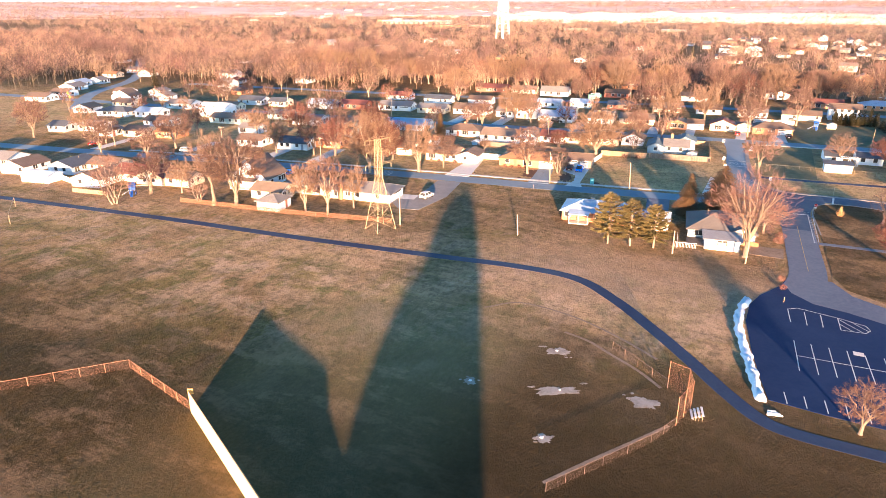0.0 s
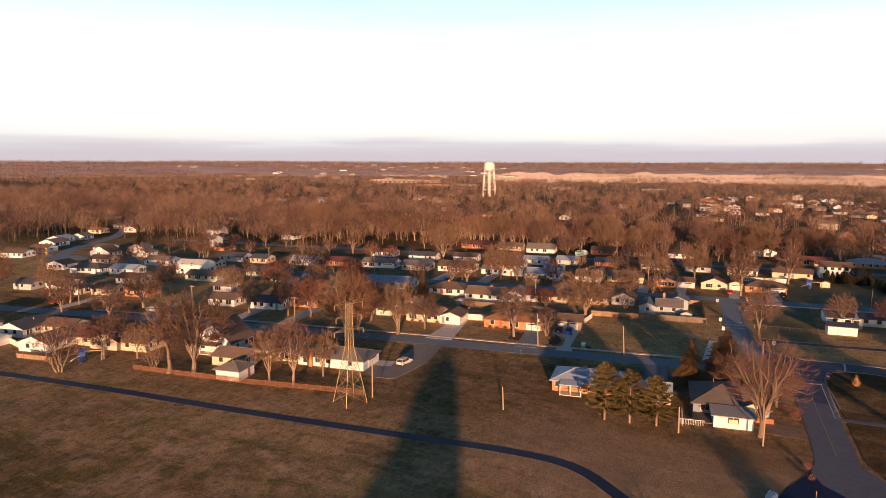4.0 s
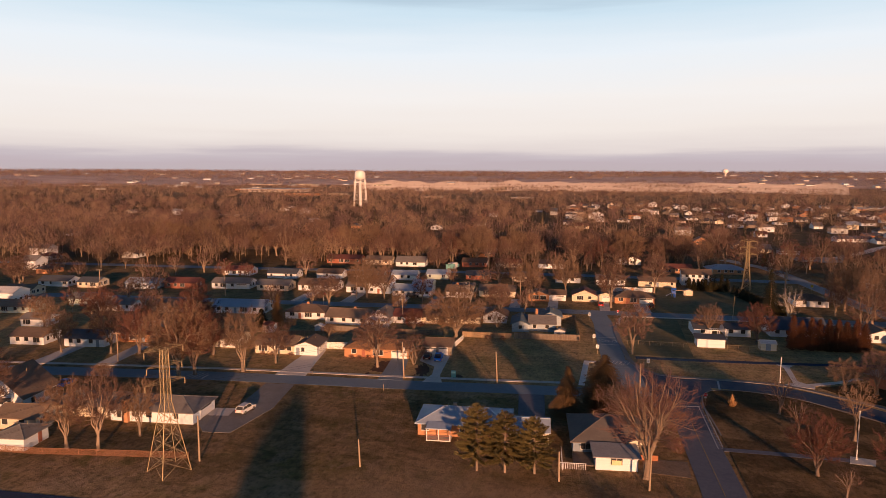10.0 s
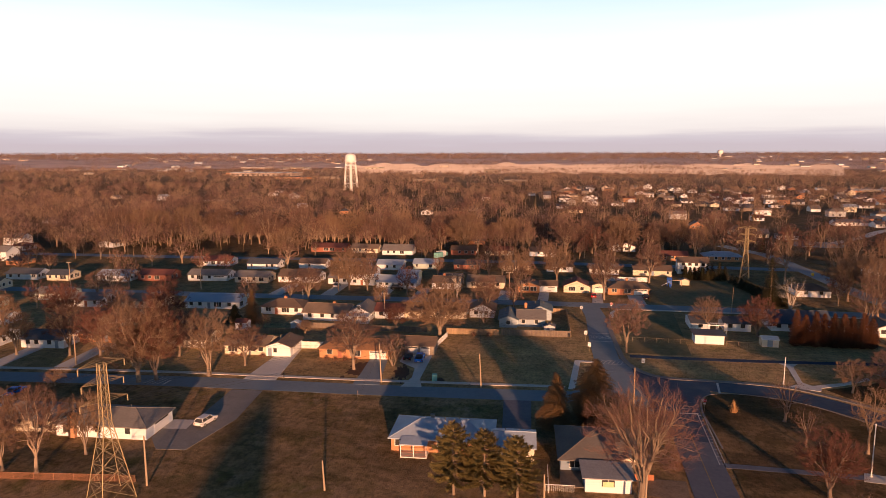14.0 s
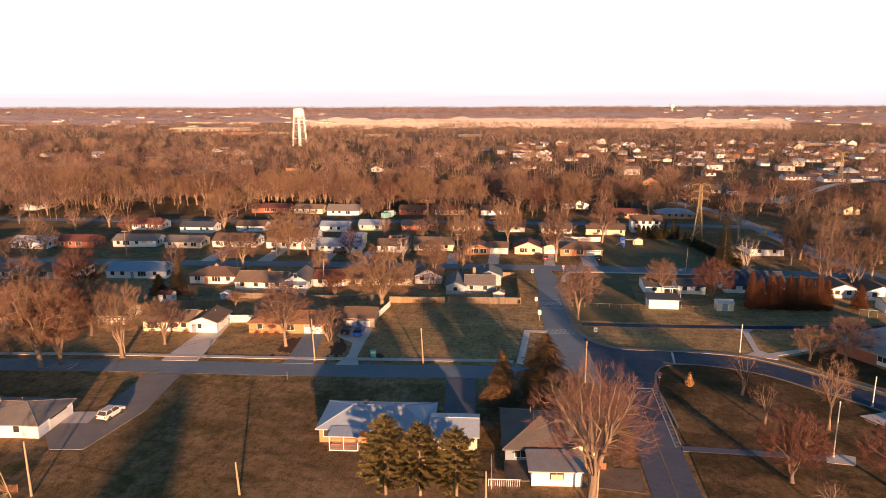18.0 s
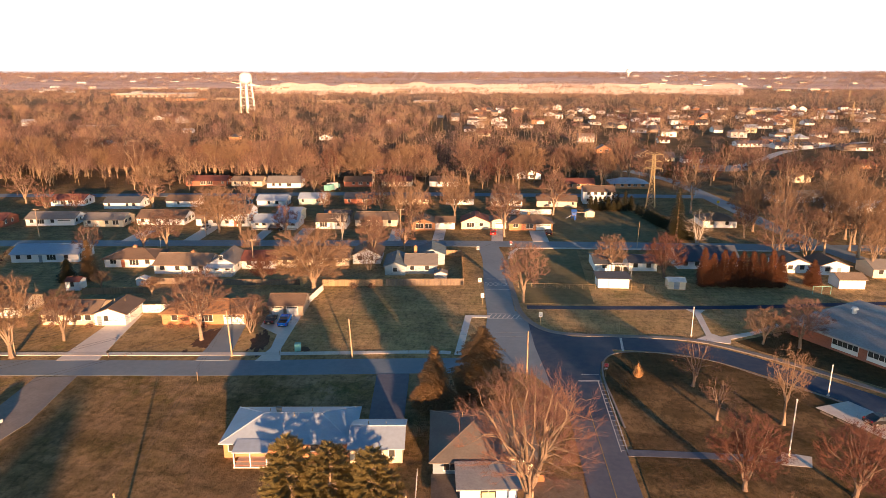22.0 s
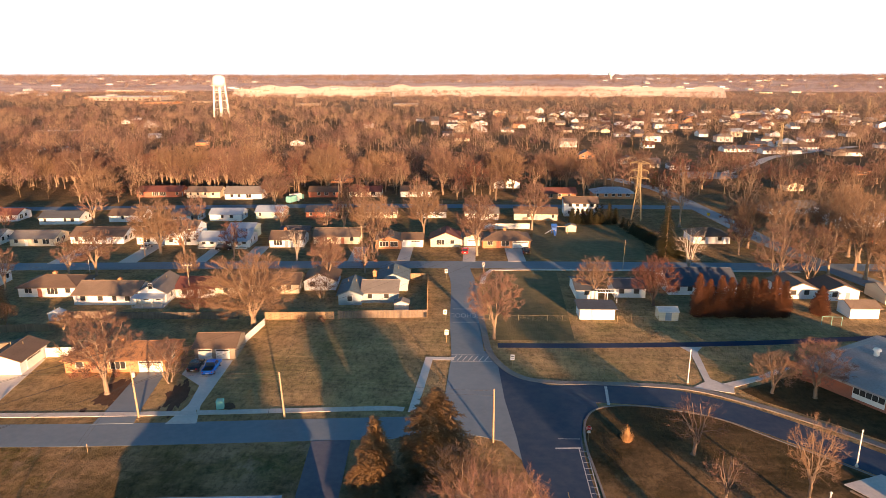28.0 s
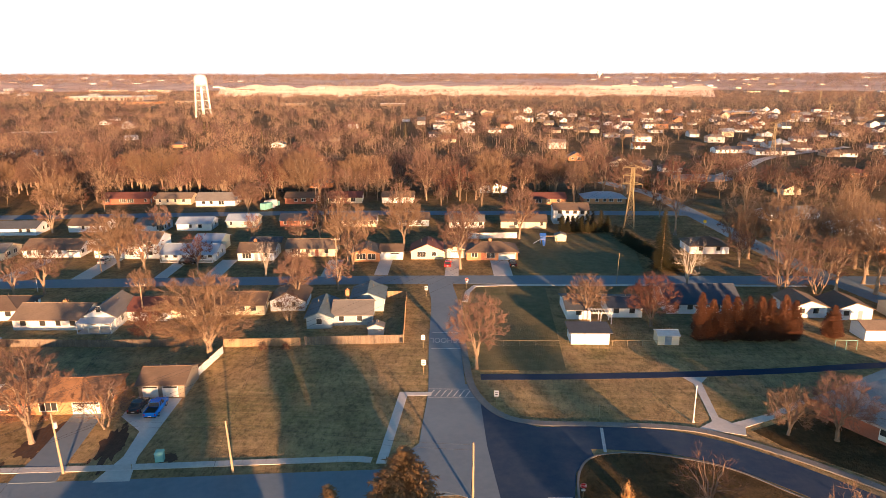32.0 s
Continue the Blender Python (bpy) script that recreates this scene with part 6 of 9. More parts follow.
tree("tall", 85.1, 282.8, 22.0, 1.15)
tree("elm", 97.5, 262.6, 22.0, 0.8)
tree("elm", 99.9, 256.6, 15.0, 0.9)
tree("tall", 104.0, 285.0, 20.0, 1.0)
tree("tall", 103.0, 291.0, 21.0, 1.1)
tree("tall", 89.0, 264.0, 14.0, 1.3)
tree("maple", 18.9, 81.0, 6.8, 1.15, label="small bare tree beside the parking lot")
# added out of view, only to throw shade toward the school
for tx, ty, th in ((88, 122, 17), (99, 128, 19)):
    tree("dense", tx, ty, th, 0.95, label="large unseen bare tree added to shade the school corner")
tree("elm", -72.0, 243.0, 9.0, 0.8)
tree("red", -60.6, 222.6, 7.4, 1.1)
tree("round", -83.7, 211.5, 4.2, 1.2)
tree("round", -98.2, 214.5, 4.6, 1.0)
tree("multi", -36.8, 236.6, 6.4, 1.1)
rngg = random.Random(44)
for tx, ty in ((80, 270), (79, 293), (90, 303), (96, 281), (104, 279), (107, 262), (124, 283), (131, 306), (99, 271)):
    tree(rngg.choice(("elm", "tall", "tall")), tx, ty, rngg.uniform(15, 21), rngg.uniform(0.8, 1.05), label="tall bare tree in the roadside grove")
for tx, ty, th, k in ((73.6, 257.5, 15, "multi"), (84, 262, 14, "multi"), (93, 246, 13, "tall"), (106, 268, 16, "tall"), (94, 290, 17, "tall"), (110, 250, 14, "tall"), (-145, 122, 11, "maple"), (-138, 126, 9, "elm"), (-127, 121, 7, "multi"), (-160, 140, 9, "maple"), (-200, 150, 11, "maple"), (-214, 163, 11, "oak"), (-232, 168, 12, "elm"), (-268, 172, 13, "maple"), (-196, 190, 12, "maple"), (-172, 197, 11, "elm"), (-158, 205, 13, "red"), (-142, 208, 12, "maple"), (-128, 211, 14, "red")):
    tree(k, tx, ty, th, 0.95)
pine("white_pine", "open pine with layered boughs over bare trunk", -23.7, 135.3, 11.3, 4.0, NEEDLE, 0.22, 5)
pine("white_pine", "open pine with layered boughs over bare trunk", -19.1, 135.9, 10.3, 3.9, NEEDLE, 0.22, 6)
pine("white_pine", "open pine with layered boughs over bare trunk", -14.3, 136.6, 9.5, 3.9, NEEDLE, 0.20, 7)
conifer("spruce", "dense brownish spruce beside the street", -10.6, 164.4, 10.4, 3.9, NEEDLE_BROWN, 0.05, 8, 0.5, 1.4, shape=1.5)
conifer("spruce", "dense dark spruce at the street corner", -3.6, 169.8, 11.8, 5.4, NEEDLE_BROWN, 0.04, 9, 0.2, 2.2, shape=2.2)
conifer("spruce", "golden-brown spruce in a back garden", -105.2, 221.0, 10.4, 3.2, NEEDLE_BROWN, 0.04, 10, 0.4, 1.2)
conifer("spruce", "wide dark yew beside the spruce", -110.2, 219.5, 5.6, 3.0, NEEDLE_DARK, 0.03, 11, 0.3, 1.1)
conifer("spruce", "tall dark spruce beside the cross street", 52.0, 281.0, 16.4, 3.8, NEEDLE_DARK, 0.05, 12, 0.4, 1.2)
conifer("spruce", "dark spruce among the far houses", -339.5, 300.3, 11.0, 3.0, NEEDLE_DARK, 0.05, 13, 0.4)
conifer("spruce", "dark spruce beside the far road", 77.0, 409.2, 9.0, 2.6, NEEDLE_DARK, 0.05, 14, 0.4)
conifer("spruce", "dark spruce in a far garden", 136.5, 519.5, 9.0, 3.4, NEEDLE_DARK, 0.05, 15, 0.4, 0.8)
conifer("spruce", "small dark spruce behind the cedar row", 74.0, 234.6, 6.6, 2.0, CEDAR, 0.02, 16, -0.3, 2.4, shape=2.2, tuft=0.6)
for i in range(8):
    conifer("arborvitae", "dark green arborvitae in a row before the white house", 29.6 + 2.15 * i, 322.6 + 0.1 * i, 3.6 + 1.7 * (i % 3 == 0) + 2.2 * (i > 5), 1.25, NEEDLE_DARK, 0.02, 300 + i, -0.3, 2.0, 12, shape=2.4, tuft=0.6)
for i in range(11):
    conifer("yew", "dark clipped yew in a long garden hedge", 48.4 + 0.75 * i, 308.5 - 2.9 * i, 3.4 + 0.4 * math.sin(i * 1.9), 1.9, NEEDLE_DARK, 0.02, 330 + i, -0.1, 1.6, 12, shape=2.6, tuft=0.8)
for i in range(9):
    conifer("cedar", "rust-brown winter cedar in a tall hedge row", 47.2 + i * 2.3, 231.4 + i * 0.16 + 0.4 * math.sin(i * 2.4), 9.0 + 1.0 * math.sin(i * 2.9 + 1), 1.75, CEDAR, 0.02, 30 + i, -0.35, 2.6, 15, shape=2.3, tuft=0.6)
for i in range(7):
    conifer("arborvitae", "dark clipped arborvitae beside the white house", 31.0 + i * 1.7, 331.8 + 0.1 * i, 3.6 + (i > 4) * 1.8, 1.0 + (i > 4) * 0.4, NEEDLE_DARK, 0.02, 60 + i, 0.1, 1.0, 7)
for i in range(6):
    conifer("arborvitae", "dark hedge conifer at the lot edge", 46.5 + 0.9 * i, 318.0 - 4.2 * i, 3.6, 1.5, NEEDLE_DARK, 0.02, 70 + i, 0.1, 1.0, 7)
gc = base("grass_clump", 22.9, 178.9, label="tall clump of dry golden ornamental grass", category="ornamental grass")
gs, rg = Shape(), random.Random(3)
for i in range(620):
    a, u = rg.uniform(0, 6.283), rg.random() ** 0.6
    p = Vector((0.55 * u * math.cos(a), 0.55 * u * math.sin(a), 0))
    q = p + Vector((0.55 * u * math.cos(a) + rg.gauss(0, 0.1), 0.55 * u * math.sin(a) + rg.gauss(0, 0.1), rg.uniform(1.0, 3.0) * (1.15 - 0.75 * u)))
    t = Vector((math.sin(a + rg.uniform(-1, 1)), math.cos(a), 0)).normalized() * 0.03
    gs.add([p - t, p + t, q], [(0, 1, 2)])
part("foliage", gs, mat("dry_grass_clump", (0.50, 0.30, 0.13), (0.34, 0.17, 0.08), (0.60, 0.42, 0.20), rough=0.9, bump=0), gc)
for i, (sx, sy, sr, sh) in enumerate(((-68.5, 191.6, 0.8, 0.8), (-66.4, 191.9, 0.7, 0.7), (-64.0, 192.3, 0.8, 0.9), (-61.6, 192.6, 0.8, 0.7), (-93.4, 189.6, 0.7, 0.8), (-90.6, 189.8, 0.7, 0.8), (-85.2, 189.9, 0.8, 0.9), (9.4, 151.0, 1.2, 1.4), (9.8, 154.0, 1.3, 1.6), (10.4, 124.5, 0.7, 0.9), (10.2, 128.6, 0.7, 1.1), (-33.0, 221.6, 1.0, 1.1), (-37.2, 221.0, 0.9, 1.2))):
    shrub(sx, sy, sr, sh, TWIG_RED, "low reddish-brown bare shrub", 100 + i)


# ---- woods and suburb beyond, in one mesh each ----
def blade_trees(places, blades, bw, rng, limb=8):
    """Many bare trees in one go: trunk and limbs as thin prisms, twigs as slim blades."""
    V, T = [], []
    n = len(places)
    P, H, R = places[:, :2], places[:, 2], places[:, 3]
    count = 0

    def push(a, b, w0, w1, sideways):
        nonlocal count
        d = b - a
        u = np.cross(d, sideways)
        u /= np.linalg.norm(u, axis=1, keepdims=True) + 1e-9
        v = np.stack([a - u * w0[:, None], a + u * w0[:, None], b], 1).reshape(-1, 3)
        k = np.arange(len(a)) * 3 + count
        T.append(np.stack([k, k + 1, k + 2], 1))
        V.append(v)
        count += len(v)

    o = np.concatenate([P, np.interp(np.hypot(P[:, 0], P[:, 1]), [k[0] for k in HILL], [max(0.0, k[1] - 1) for k in HILL])[:, None]], 1)
    top = o + np.stack([rng.normal(0, 0.4, n), rng.normal(0, 0.4, n), H * 0.62], 1)
    wt = 0.011 * H + 0.03
    for sx in ((1, 0, 0), (0.3, 1, 0)):
        push(o, top, wt, wt * 0.4, np.tile(sx, (n, 1)))
    starts, ends = [], []
    for i in range(limb):
        a = rng.uniform(0, 2 * np.pi, n) if i else rng.uniform(0, 2 * np.pi, n) * 0.2
        out = np.full(n, 0.12) if i == 0 else rng.uniform(0.45, 0.95, n)
        st = o + (top - o) * rng.uniform(0.35, 0.85, n)[:, None]
        en = o + np.stack([np.cos(a) * R * out, np.sin(a) * R * out, H * (rng.uniform(0.55, 0.88, n) if i else np.full(n, 0.93))], 1)
        push(st, en, wt * 0.34, wt * 0.1, rng.normal(0, 1, (n, 3)))
        starts.append(st)
        ends.append(en)
    starts, ends = np.stack(starts, 1), np.stack(ends, 1)
    m = n * blades
    idx = np.repeat(np.arange(n), blades)
    which = rng.integers(0, limb, m)
    f = 0.25 + 0.80 * rng.random(m) ** 0.7
    st, en = starts[idx, which], ends[idx, which]
    run = en - st
    c = st + run * f[:, None] + rng.normal(0, 1, (m, 3)) * (R[idx] * (0.09 + 0.13 * f))[:, None]
    u = run / (np.linalg.norm(run, axis=1, keepdims=True) + 1e-6)
    d = u * 0.7 + np.array([0, 0, 0.28]) + rng.normal(0, 0.5, (m, 3))
    ln = H[idx] * rng.uniform(0.05, 0.13, m)
    c[:, 2] = np.maximum(c[:, 2], o[idx, 2] + 0.3)
    push(c, c + d * ln[:, None], np.full(m, bw) * rng.uniform(0.6, 1.3, m), np.full(m, bw * 0.3), rng.normal(0, 1, (m, 3)))
    return np.concatenate(V), np.concatenate(T)


def woods(name, label, places, blades, bw, seed, material):
    rng = np.random.default_rng(seed)
    v, q = blade_trees(places, blades, bw, rng)
    me = bpy.data.meshes.new(name)
    me.vertices.add(len(v))
    me.vertices.foreach_set("co", v.astype(np.float32).ravel())
    me.loops.add(q.size)
    me.loops.foreach_set("vertex_index", q.astype(np.int32).ravel())
    me.polygons.add(len(q))
    me.polygons.foreach_set("loop_start", np.arange(0, q.size, 3, dtype=np.int32))
    me.update(calc_edges=True)
    me.materials.append(material)
    for extra in (BARK_FAR, TWIG_FAR_RED, TWIG_FAR_GOLD, TWIG_FAR_DARK):
        me.materials.append(extra)
    wood = len(places) * 10
    species = np.random.default_rng(seed + 50).choice([0, 0, 2, 3, 3, 4, 4], len(places))
    index = np.concatenate([np.ones(wood), np.repeat(species, blades)])
    me.polygons.foreach_set("material_index", index.astype(np.int32))
    return tagged(new(name, me), label, "trees", kind="stuff")


TAKEN = [(o.matrix_basis.translation.x, o.matrix_basis.translation.y) for o in scene.objects if o.name.split(".")[0] in ("house", "garage", "shed")]
TAKEN = np.array(TAKEN) + np.array([6.0, 4.0])


def near_line(x, y, line, d):
    L = np.array(line)
    return (np.hypot(x[:, None] - L[None, :, 0], y[:, None] - L[None, :, 1]).min(1)) < d


def dense(line):
    P = [Vector(p) for p in line]
    out = []
    for a, b in zip(P, P[1:]):
        k = max(1, int((b - a).length / 4))
        out += [tuple(a + (b - a) * (i / k)) for i in range(k)]
    return out


ROADS = dense(R1) + dense(R2) + dense(R3) + dense(DIAG) + dense(SCHOOL)
FAR_HOUSES = []


def far_house(x, y, ang, rng):
    w, d = rng.uniform(8, 13), rng.uniform(7, 9)
    wall = rng.choice((SIDING_W, SIDING_W, SIDING_W, SIDING_W, SIDING_W, SIDING_G, SIDING_C, BRICK_O, SIDING_T))
    roof = rng.choice((ROOF_GREY, ROOF_BROWN, ROOF_DARK, ROOF_DARK, ROOF_PALE, ROOF_GREY, ROOF_RED, ROOF_BLUE))
    words = {"white_siding": "white", "cream_siding": "cream", "orange_brick": "brick", "grey_siding": "grey", "taupe_siding": "taupe"}[wall.name]
    root = base("house", x, y, ang, label="%s house with %s far among bare trees" % (words, roof.name.replace("_", " ")), category="house")
    kind = "gable" if rng.random() < 0.75 else "hip"
    block(root, 0, 0, w, d, wall, roof, kind, h=rng.choice((2.6, 2.6, 2.8, 4.6)), p=rng.uniform(0.34, 0.6), axis=rng.choice(("x", "x", "y")), front="w1.3@%.1f p2.0@%.1f" % (w * 0.25, w * 0.65))
    FAR_HOUSES.append((x + w / 2, y + d / 2))


rngh = random.Random(77)
for row in range(15):
    y0 = 395 + row * 44
    for i in range(30):
        x0 = -60 + i * 20 + rngh.uniform(-5, 5) + (row % 3) * 6
        yy = y0 + 0.06 * x0 + rngh.uniform(-4, 4)
        inwood = x0 < 95 and yy < 660
        if rngh.random() < (0.80 if inwood else 0.40) or (60 < x0 < 185 and yy < 560) or x0 > yy * 0.75:
            continue
        far_house(x0, yy, rngh.choice((4, 4, 94, 5)), rngh)
for row in range(9):
    for i in range(20):
        x0, yy = -560 + i * 27 + rngh.uniform(-8, 8), 400 + row * 55 + rngh.uniform(-8, 8)
        if rngh.random() < 0.88 or x0 > -60:
            continue
        far_house(x0, yy, rngh.choice((8, 8, 98)), rngh)
for hx, hy in ((-213, 569), (-150, 573), (-104, 492), (-111, 616), (-121, 743), (34, 468), (53, 509), (74, 486), (85, 471), (97, 464), (131, 755), (163, 757), (-70, 430), (-300, 480), (-262, 350), (-300, 330), (-330, 345), (-280, 300), (-262, 290)):
    far_house(hx, hy, rngh.choice((4, 94)), rngh)
for hx, hy, hw_, hd_, ha in ((154, 554, 24, 9, 8), (176, 545, 26, 9, 8), (196, 566, 26, 9, 8), (219, 537, 16, 9, 4), (200, 590, 24, 9, 8)):
    house(hx, hy, hw_, hd_, ha, SIDING_W, ROOF_BLUE if hx < 180 else ROOF_BROWN, "long low white apartment row", front="w@3 w@6 d@9 w@12 w@15")

# trees of the middle distance, each one a thing
rngm = random.Random(31)
spots = []
HS = np.concatenate([TAKEN, np.array(FAR_HOUSES)])
tries = 0
while len(spots) < 262 and tries < 9000:
    tries += 1
    x, y = rngm.uniform(-300, 190), rngm.uniform(205, 440)
    if x < -120 and y < 335 and rngm.random() < (0.4 if x < -165 else 0.75):
        continue
    if x > 88 and y < 372 and rngm.random() < 0.72:
        continue
    if y < 372 and rngm.random() < 0.72 and not (x > 100 or x < -230):
        continue
    a = np.array([x]), np.array([y])
    if near_line(*a, ROADS, 7)[0] or np.hypot(HS[:, 0] - x, HS[:, 1] - y).min() < 8.5 or any((x - p) ** 2 + (y - q) ** 2 < 30 for p, q in spots):
        continue
    if (-46 < x < 2 and y < 232) or (-142 < x < -98 and y < 233) or (0 < x < 110 and y < 262) or (14 < x < 64 and 262 < y < 328) or (40 < x < 110 and 320 < y < 470 and rngm.random() < 0.7):
        continue
    spots.append((x, y))
    far = y > 372
    tree(rngm.choice(("tall", "elm", "tall") if x > 88 and y < 372 else ("m1", "m2", "m1", "m2", "m3")), x, y, rngm.uniform(10, 15.5) if far or x > 100 else rngm.uniform(7.5, 12), rngm.uniform(0.75, 1.0))


# tall trees along the edge of the woods
for i in range(34):
    x = -292 + 11.2 * i + rngm.uniform(-4, 4)
    y = 386 + 0.10 * min(0, x) + rngm.uniform(-6, 26)
    if np.hypot(HS[:, 0] - x, HS[:, 1] - y).min() < 7.5 or near_line(np.array([x]), np.array([y]), ROADS, 8)[0]:
        continue
    tree(rngm.choice(("oak", "maple", "dense", "elm", "oak")), x, y, rngm.uniform(15, 21.5), rngm.uniform(0.8, 1.0), label="tall bare tree at the edge of the woods")


def scatter(n, x0, x1, y0, y1, keep, h0, h1, seed, r0=0.28, r1=0.42):
    rng = np.random.default_rng(seed)
    x, y = rng.uniform(x0, x1, n), rng.uniform(y0, y1, n)
    ok = keep(x, y, rng)
    x, y = x[ok], y[ok]
    h = h0 + (h1 - h0) * rng.beta(1.6, 1.9, len(x))
    return np.stack([x, y, h, h * rng.uniform(r0, r1, len(x))], 1)


def clear_of(x, y, d):
    ok = np.ones(len(x), bool)
    for p, q in HS:
        ok &= np.hypot(x - p, y - q) > d
    return ok


def cells(x, y, size, seed):
    """A patchy 0..1 value over the plan."""
    return np.array([noise.noise(Vector((a / size, b / size, seed))) * 0.5 + 0.5 for a, b in zip(x, y)])


def keep_wood(x, y, rng):
    ok = (np.abs(x) < y * np.where(x < 0, 1.7, 0.95) + 30) & ~near_line(x, y, ROADS, 8) & clear_of(x, y, 7.2)
    ok &= ~((x > 55) & (x < 200) & (y < 600) & (rng.random(len(x)) < 0.6))
    ok &= y > np.where(x < 0, 372 + 0.105 * x, 384)
    suburb = (x > 95) | (y > 660)
    ok &= ~(suburb & (rng.random(len(x)) < 0.28))
    ok &= (cells(x, y, 40, 2.0) > 0.41) | (y < 410)
    return ok


def keep_mid(x, y, rng):
    return (np.abs(x) < y * np.where(x < 0, 1.75, 0.9)) & (cells(x, y, 130, 3.0) > 0.40) & ~((x > -0.38 * y) & (x < 0.3 * y) & (y > 1520))


def keep_far(x, y, rng):
    a = np.degrees(np.arctan2(x, y))
    inside = (a > -21.5) & (a < 17.5) & (np.hypot(x, y) < 2900)
    return (np.abs(x) < y * np.where(x < 0, 1.75, 0.9)) & (cells(x, y, 260, 8.0) > 0.50) & ~inside


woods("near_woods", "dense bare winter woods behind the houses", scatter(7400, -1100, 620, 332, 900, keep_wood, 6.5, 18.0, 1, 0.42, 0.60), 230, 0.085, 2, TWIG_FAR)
woods("west_woods", "dense bare winter woods to the west", scatter(3600, -1100, -230, 200, 560, lambda x, y, r: ((x < -398 - 0.35 * (y - 280)) | ((x < -190) & (y > 312 + 0.12 * (x + 300)))) & clear_of(x, y, 9) & ~near_line(x, y, dense([(-300, 215), (-345, 260), (-392, 330), (-530, 455)]), 8), 10, 19, 9, 0.42, 0.60), 170, 0.11, 10, TWIG_FAR)
woods("middle_woods", "bare trees between the far houses", scatter(15000, -2800, 1500, 900, 1800, keep_mid, 9, 15, 3, 0.36, 0.60), 30, 0.34, 4, TWIG_FAR)
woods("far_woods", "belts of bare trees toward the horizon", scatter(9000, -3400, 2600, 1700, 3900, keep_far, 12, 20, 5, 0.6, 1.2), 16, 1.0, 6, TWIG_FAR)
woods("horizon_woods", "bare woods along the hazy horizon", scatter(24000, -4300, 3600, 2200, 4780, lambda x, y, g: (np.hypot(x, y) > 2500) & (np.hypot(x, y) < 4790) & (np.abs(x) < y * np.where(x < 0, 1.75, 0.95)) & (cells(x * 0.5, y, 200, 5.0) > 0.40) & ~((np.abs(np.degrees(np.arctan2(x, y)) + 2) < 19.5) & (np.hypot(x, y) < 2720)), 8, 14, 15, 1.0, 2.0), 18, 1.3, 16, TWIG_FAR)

woods("field_belts", "thin belts of bare trees across the straw field", scatter(6500, -1000, 860, 1330, 2700, lambda x, y, g: (np.abs(np.degrees(np.arctan2(x, y)) + 2) < 19.5) & (np.hypot(x, y) > 1330) & ((cells(x * 0.35, y, 120, 6.0) > 0.56) | (np.hypot(x, y) < 1420 + 560 * cells(x, y, 140, 9.0))), 6, 12, 25, 0.5, 0.9), 26, 0.5, 26, TWIG_FAR)

# evergreens dotted through the woods
rnge = random.Random(8)
for i in range(78):
    y = rnge.uniform(400, 900)
    x = rnge.uniform(-0.75, 0.6) * y
    if np.hypot(HS[:, 0] - x, HS[:, 1] - y).min() > 9 and not near_line(np.array([x]), np.array([y]), ROADS, 8)[0]:
        conifer("spruce", "dark evergreen among the bare woods", x, y, rnge.uniform(9, 15), rnge.uniform(2.4, 4), rnge.choice((NEEDLE, NEEDLE_DARK)), 0.05, 200 + i, 0.4, 0.45, 7)


# ---- far landmarks ----
def water_tower(x, y, H):
    root = base("water_tower", x, y, label="white water tower on braced legs", category="water tower")
    R, zb = 7.5, H - 11.0
    part("tank", Shape().lathe([(0.6, zb - 3.6), (3.8, zb - 3.0), (6.4, zb - 1.3), (R, zb + 0.8), (R, H - 5.0), (7.0, H - 3.1), (5.4, H - 1.3), (2.6, H - 0.3), (0.3, H)], n=24), WHITE_STEEL, root, smooth=True)
    part("walkway", Shape().lathe([(R, zb + 0.7), (R + 0.9, zb + 0.7), (R + 0.9, zb + 1.7), (R + 0.8, zb + 1.7), (R + 0.8, zb + 0.85), (R, zb + 0.85)], n=24), WHITE_STEEL, root)
    part("riser", Shape().rod((0, 0, 0), (0, 0, zb - 4), 0.9, 0.9, 12), WHITE_STEEL, root)
    n, rb = 6, 10.6
    feet = [(math.cos(6.2832 * i / n), math.sin(6.2832 * i / n)) for i in range(n)]
    for c, s in feet:
        part("leg", Shape().rod((rb * c, rb * s, -0.1), (R * 0.97 * c, R * 0.97 * s, zb + 1.2), 0.50, 0.45, 8), WHITE_STEEL, root)
    br = Shape()
    for k in range(4):
        z0, z1 = zb * k / 4, zb * (k + 1) / 4
        ra, rc = rb + (R - rb) * k / 4, rb + (R - rb) * (k + 1) / 4
        for i in range(n):
            (c, s), (c2, s2) = feet[i], feet[(i + 1) % n]
            br.rod((rc * c, rc * s, z1), (rc * c2, rc * s2, z1), 0.22, 0.22, 5)
            br.rod((ra * c, ra * s, z0), (rc * c2, rc * s2, z1), 0.09, 0.09, 4)
            br.rod((ra * c2, ra * s2, z0), (rc * c, rc * s, z1), 0.09, 0.09, 4)
    part("bracing", br, WHITE_STEEL, root)


water_tower(-342, 906, 50.5)
mush = base("mushroom_tower", 522, 3400, label="white pedestal water tower on the horizon", category="water tower")
part("stem", Shape().lathe([(7, -0.5), (4.5, 5), (4.2, 42)], n=14), WHITE_STEEL, mush)
part("tank", Shape().lathe([(4.2, 40), (10, 45), (14, 51), (13, 57), (8, 61), (0.5, 62.5)], n=20), WHITE_STEEL, mush, smooth=True)


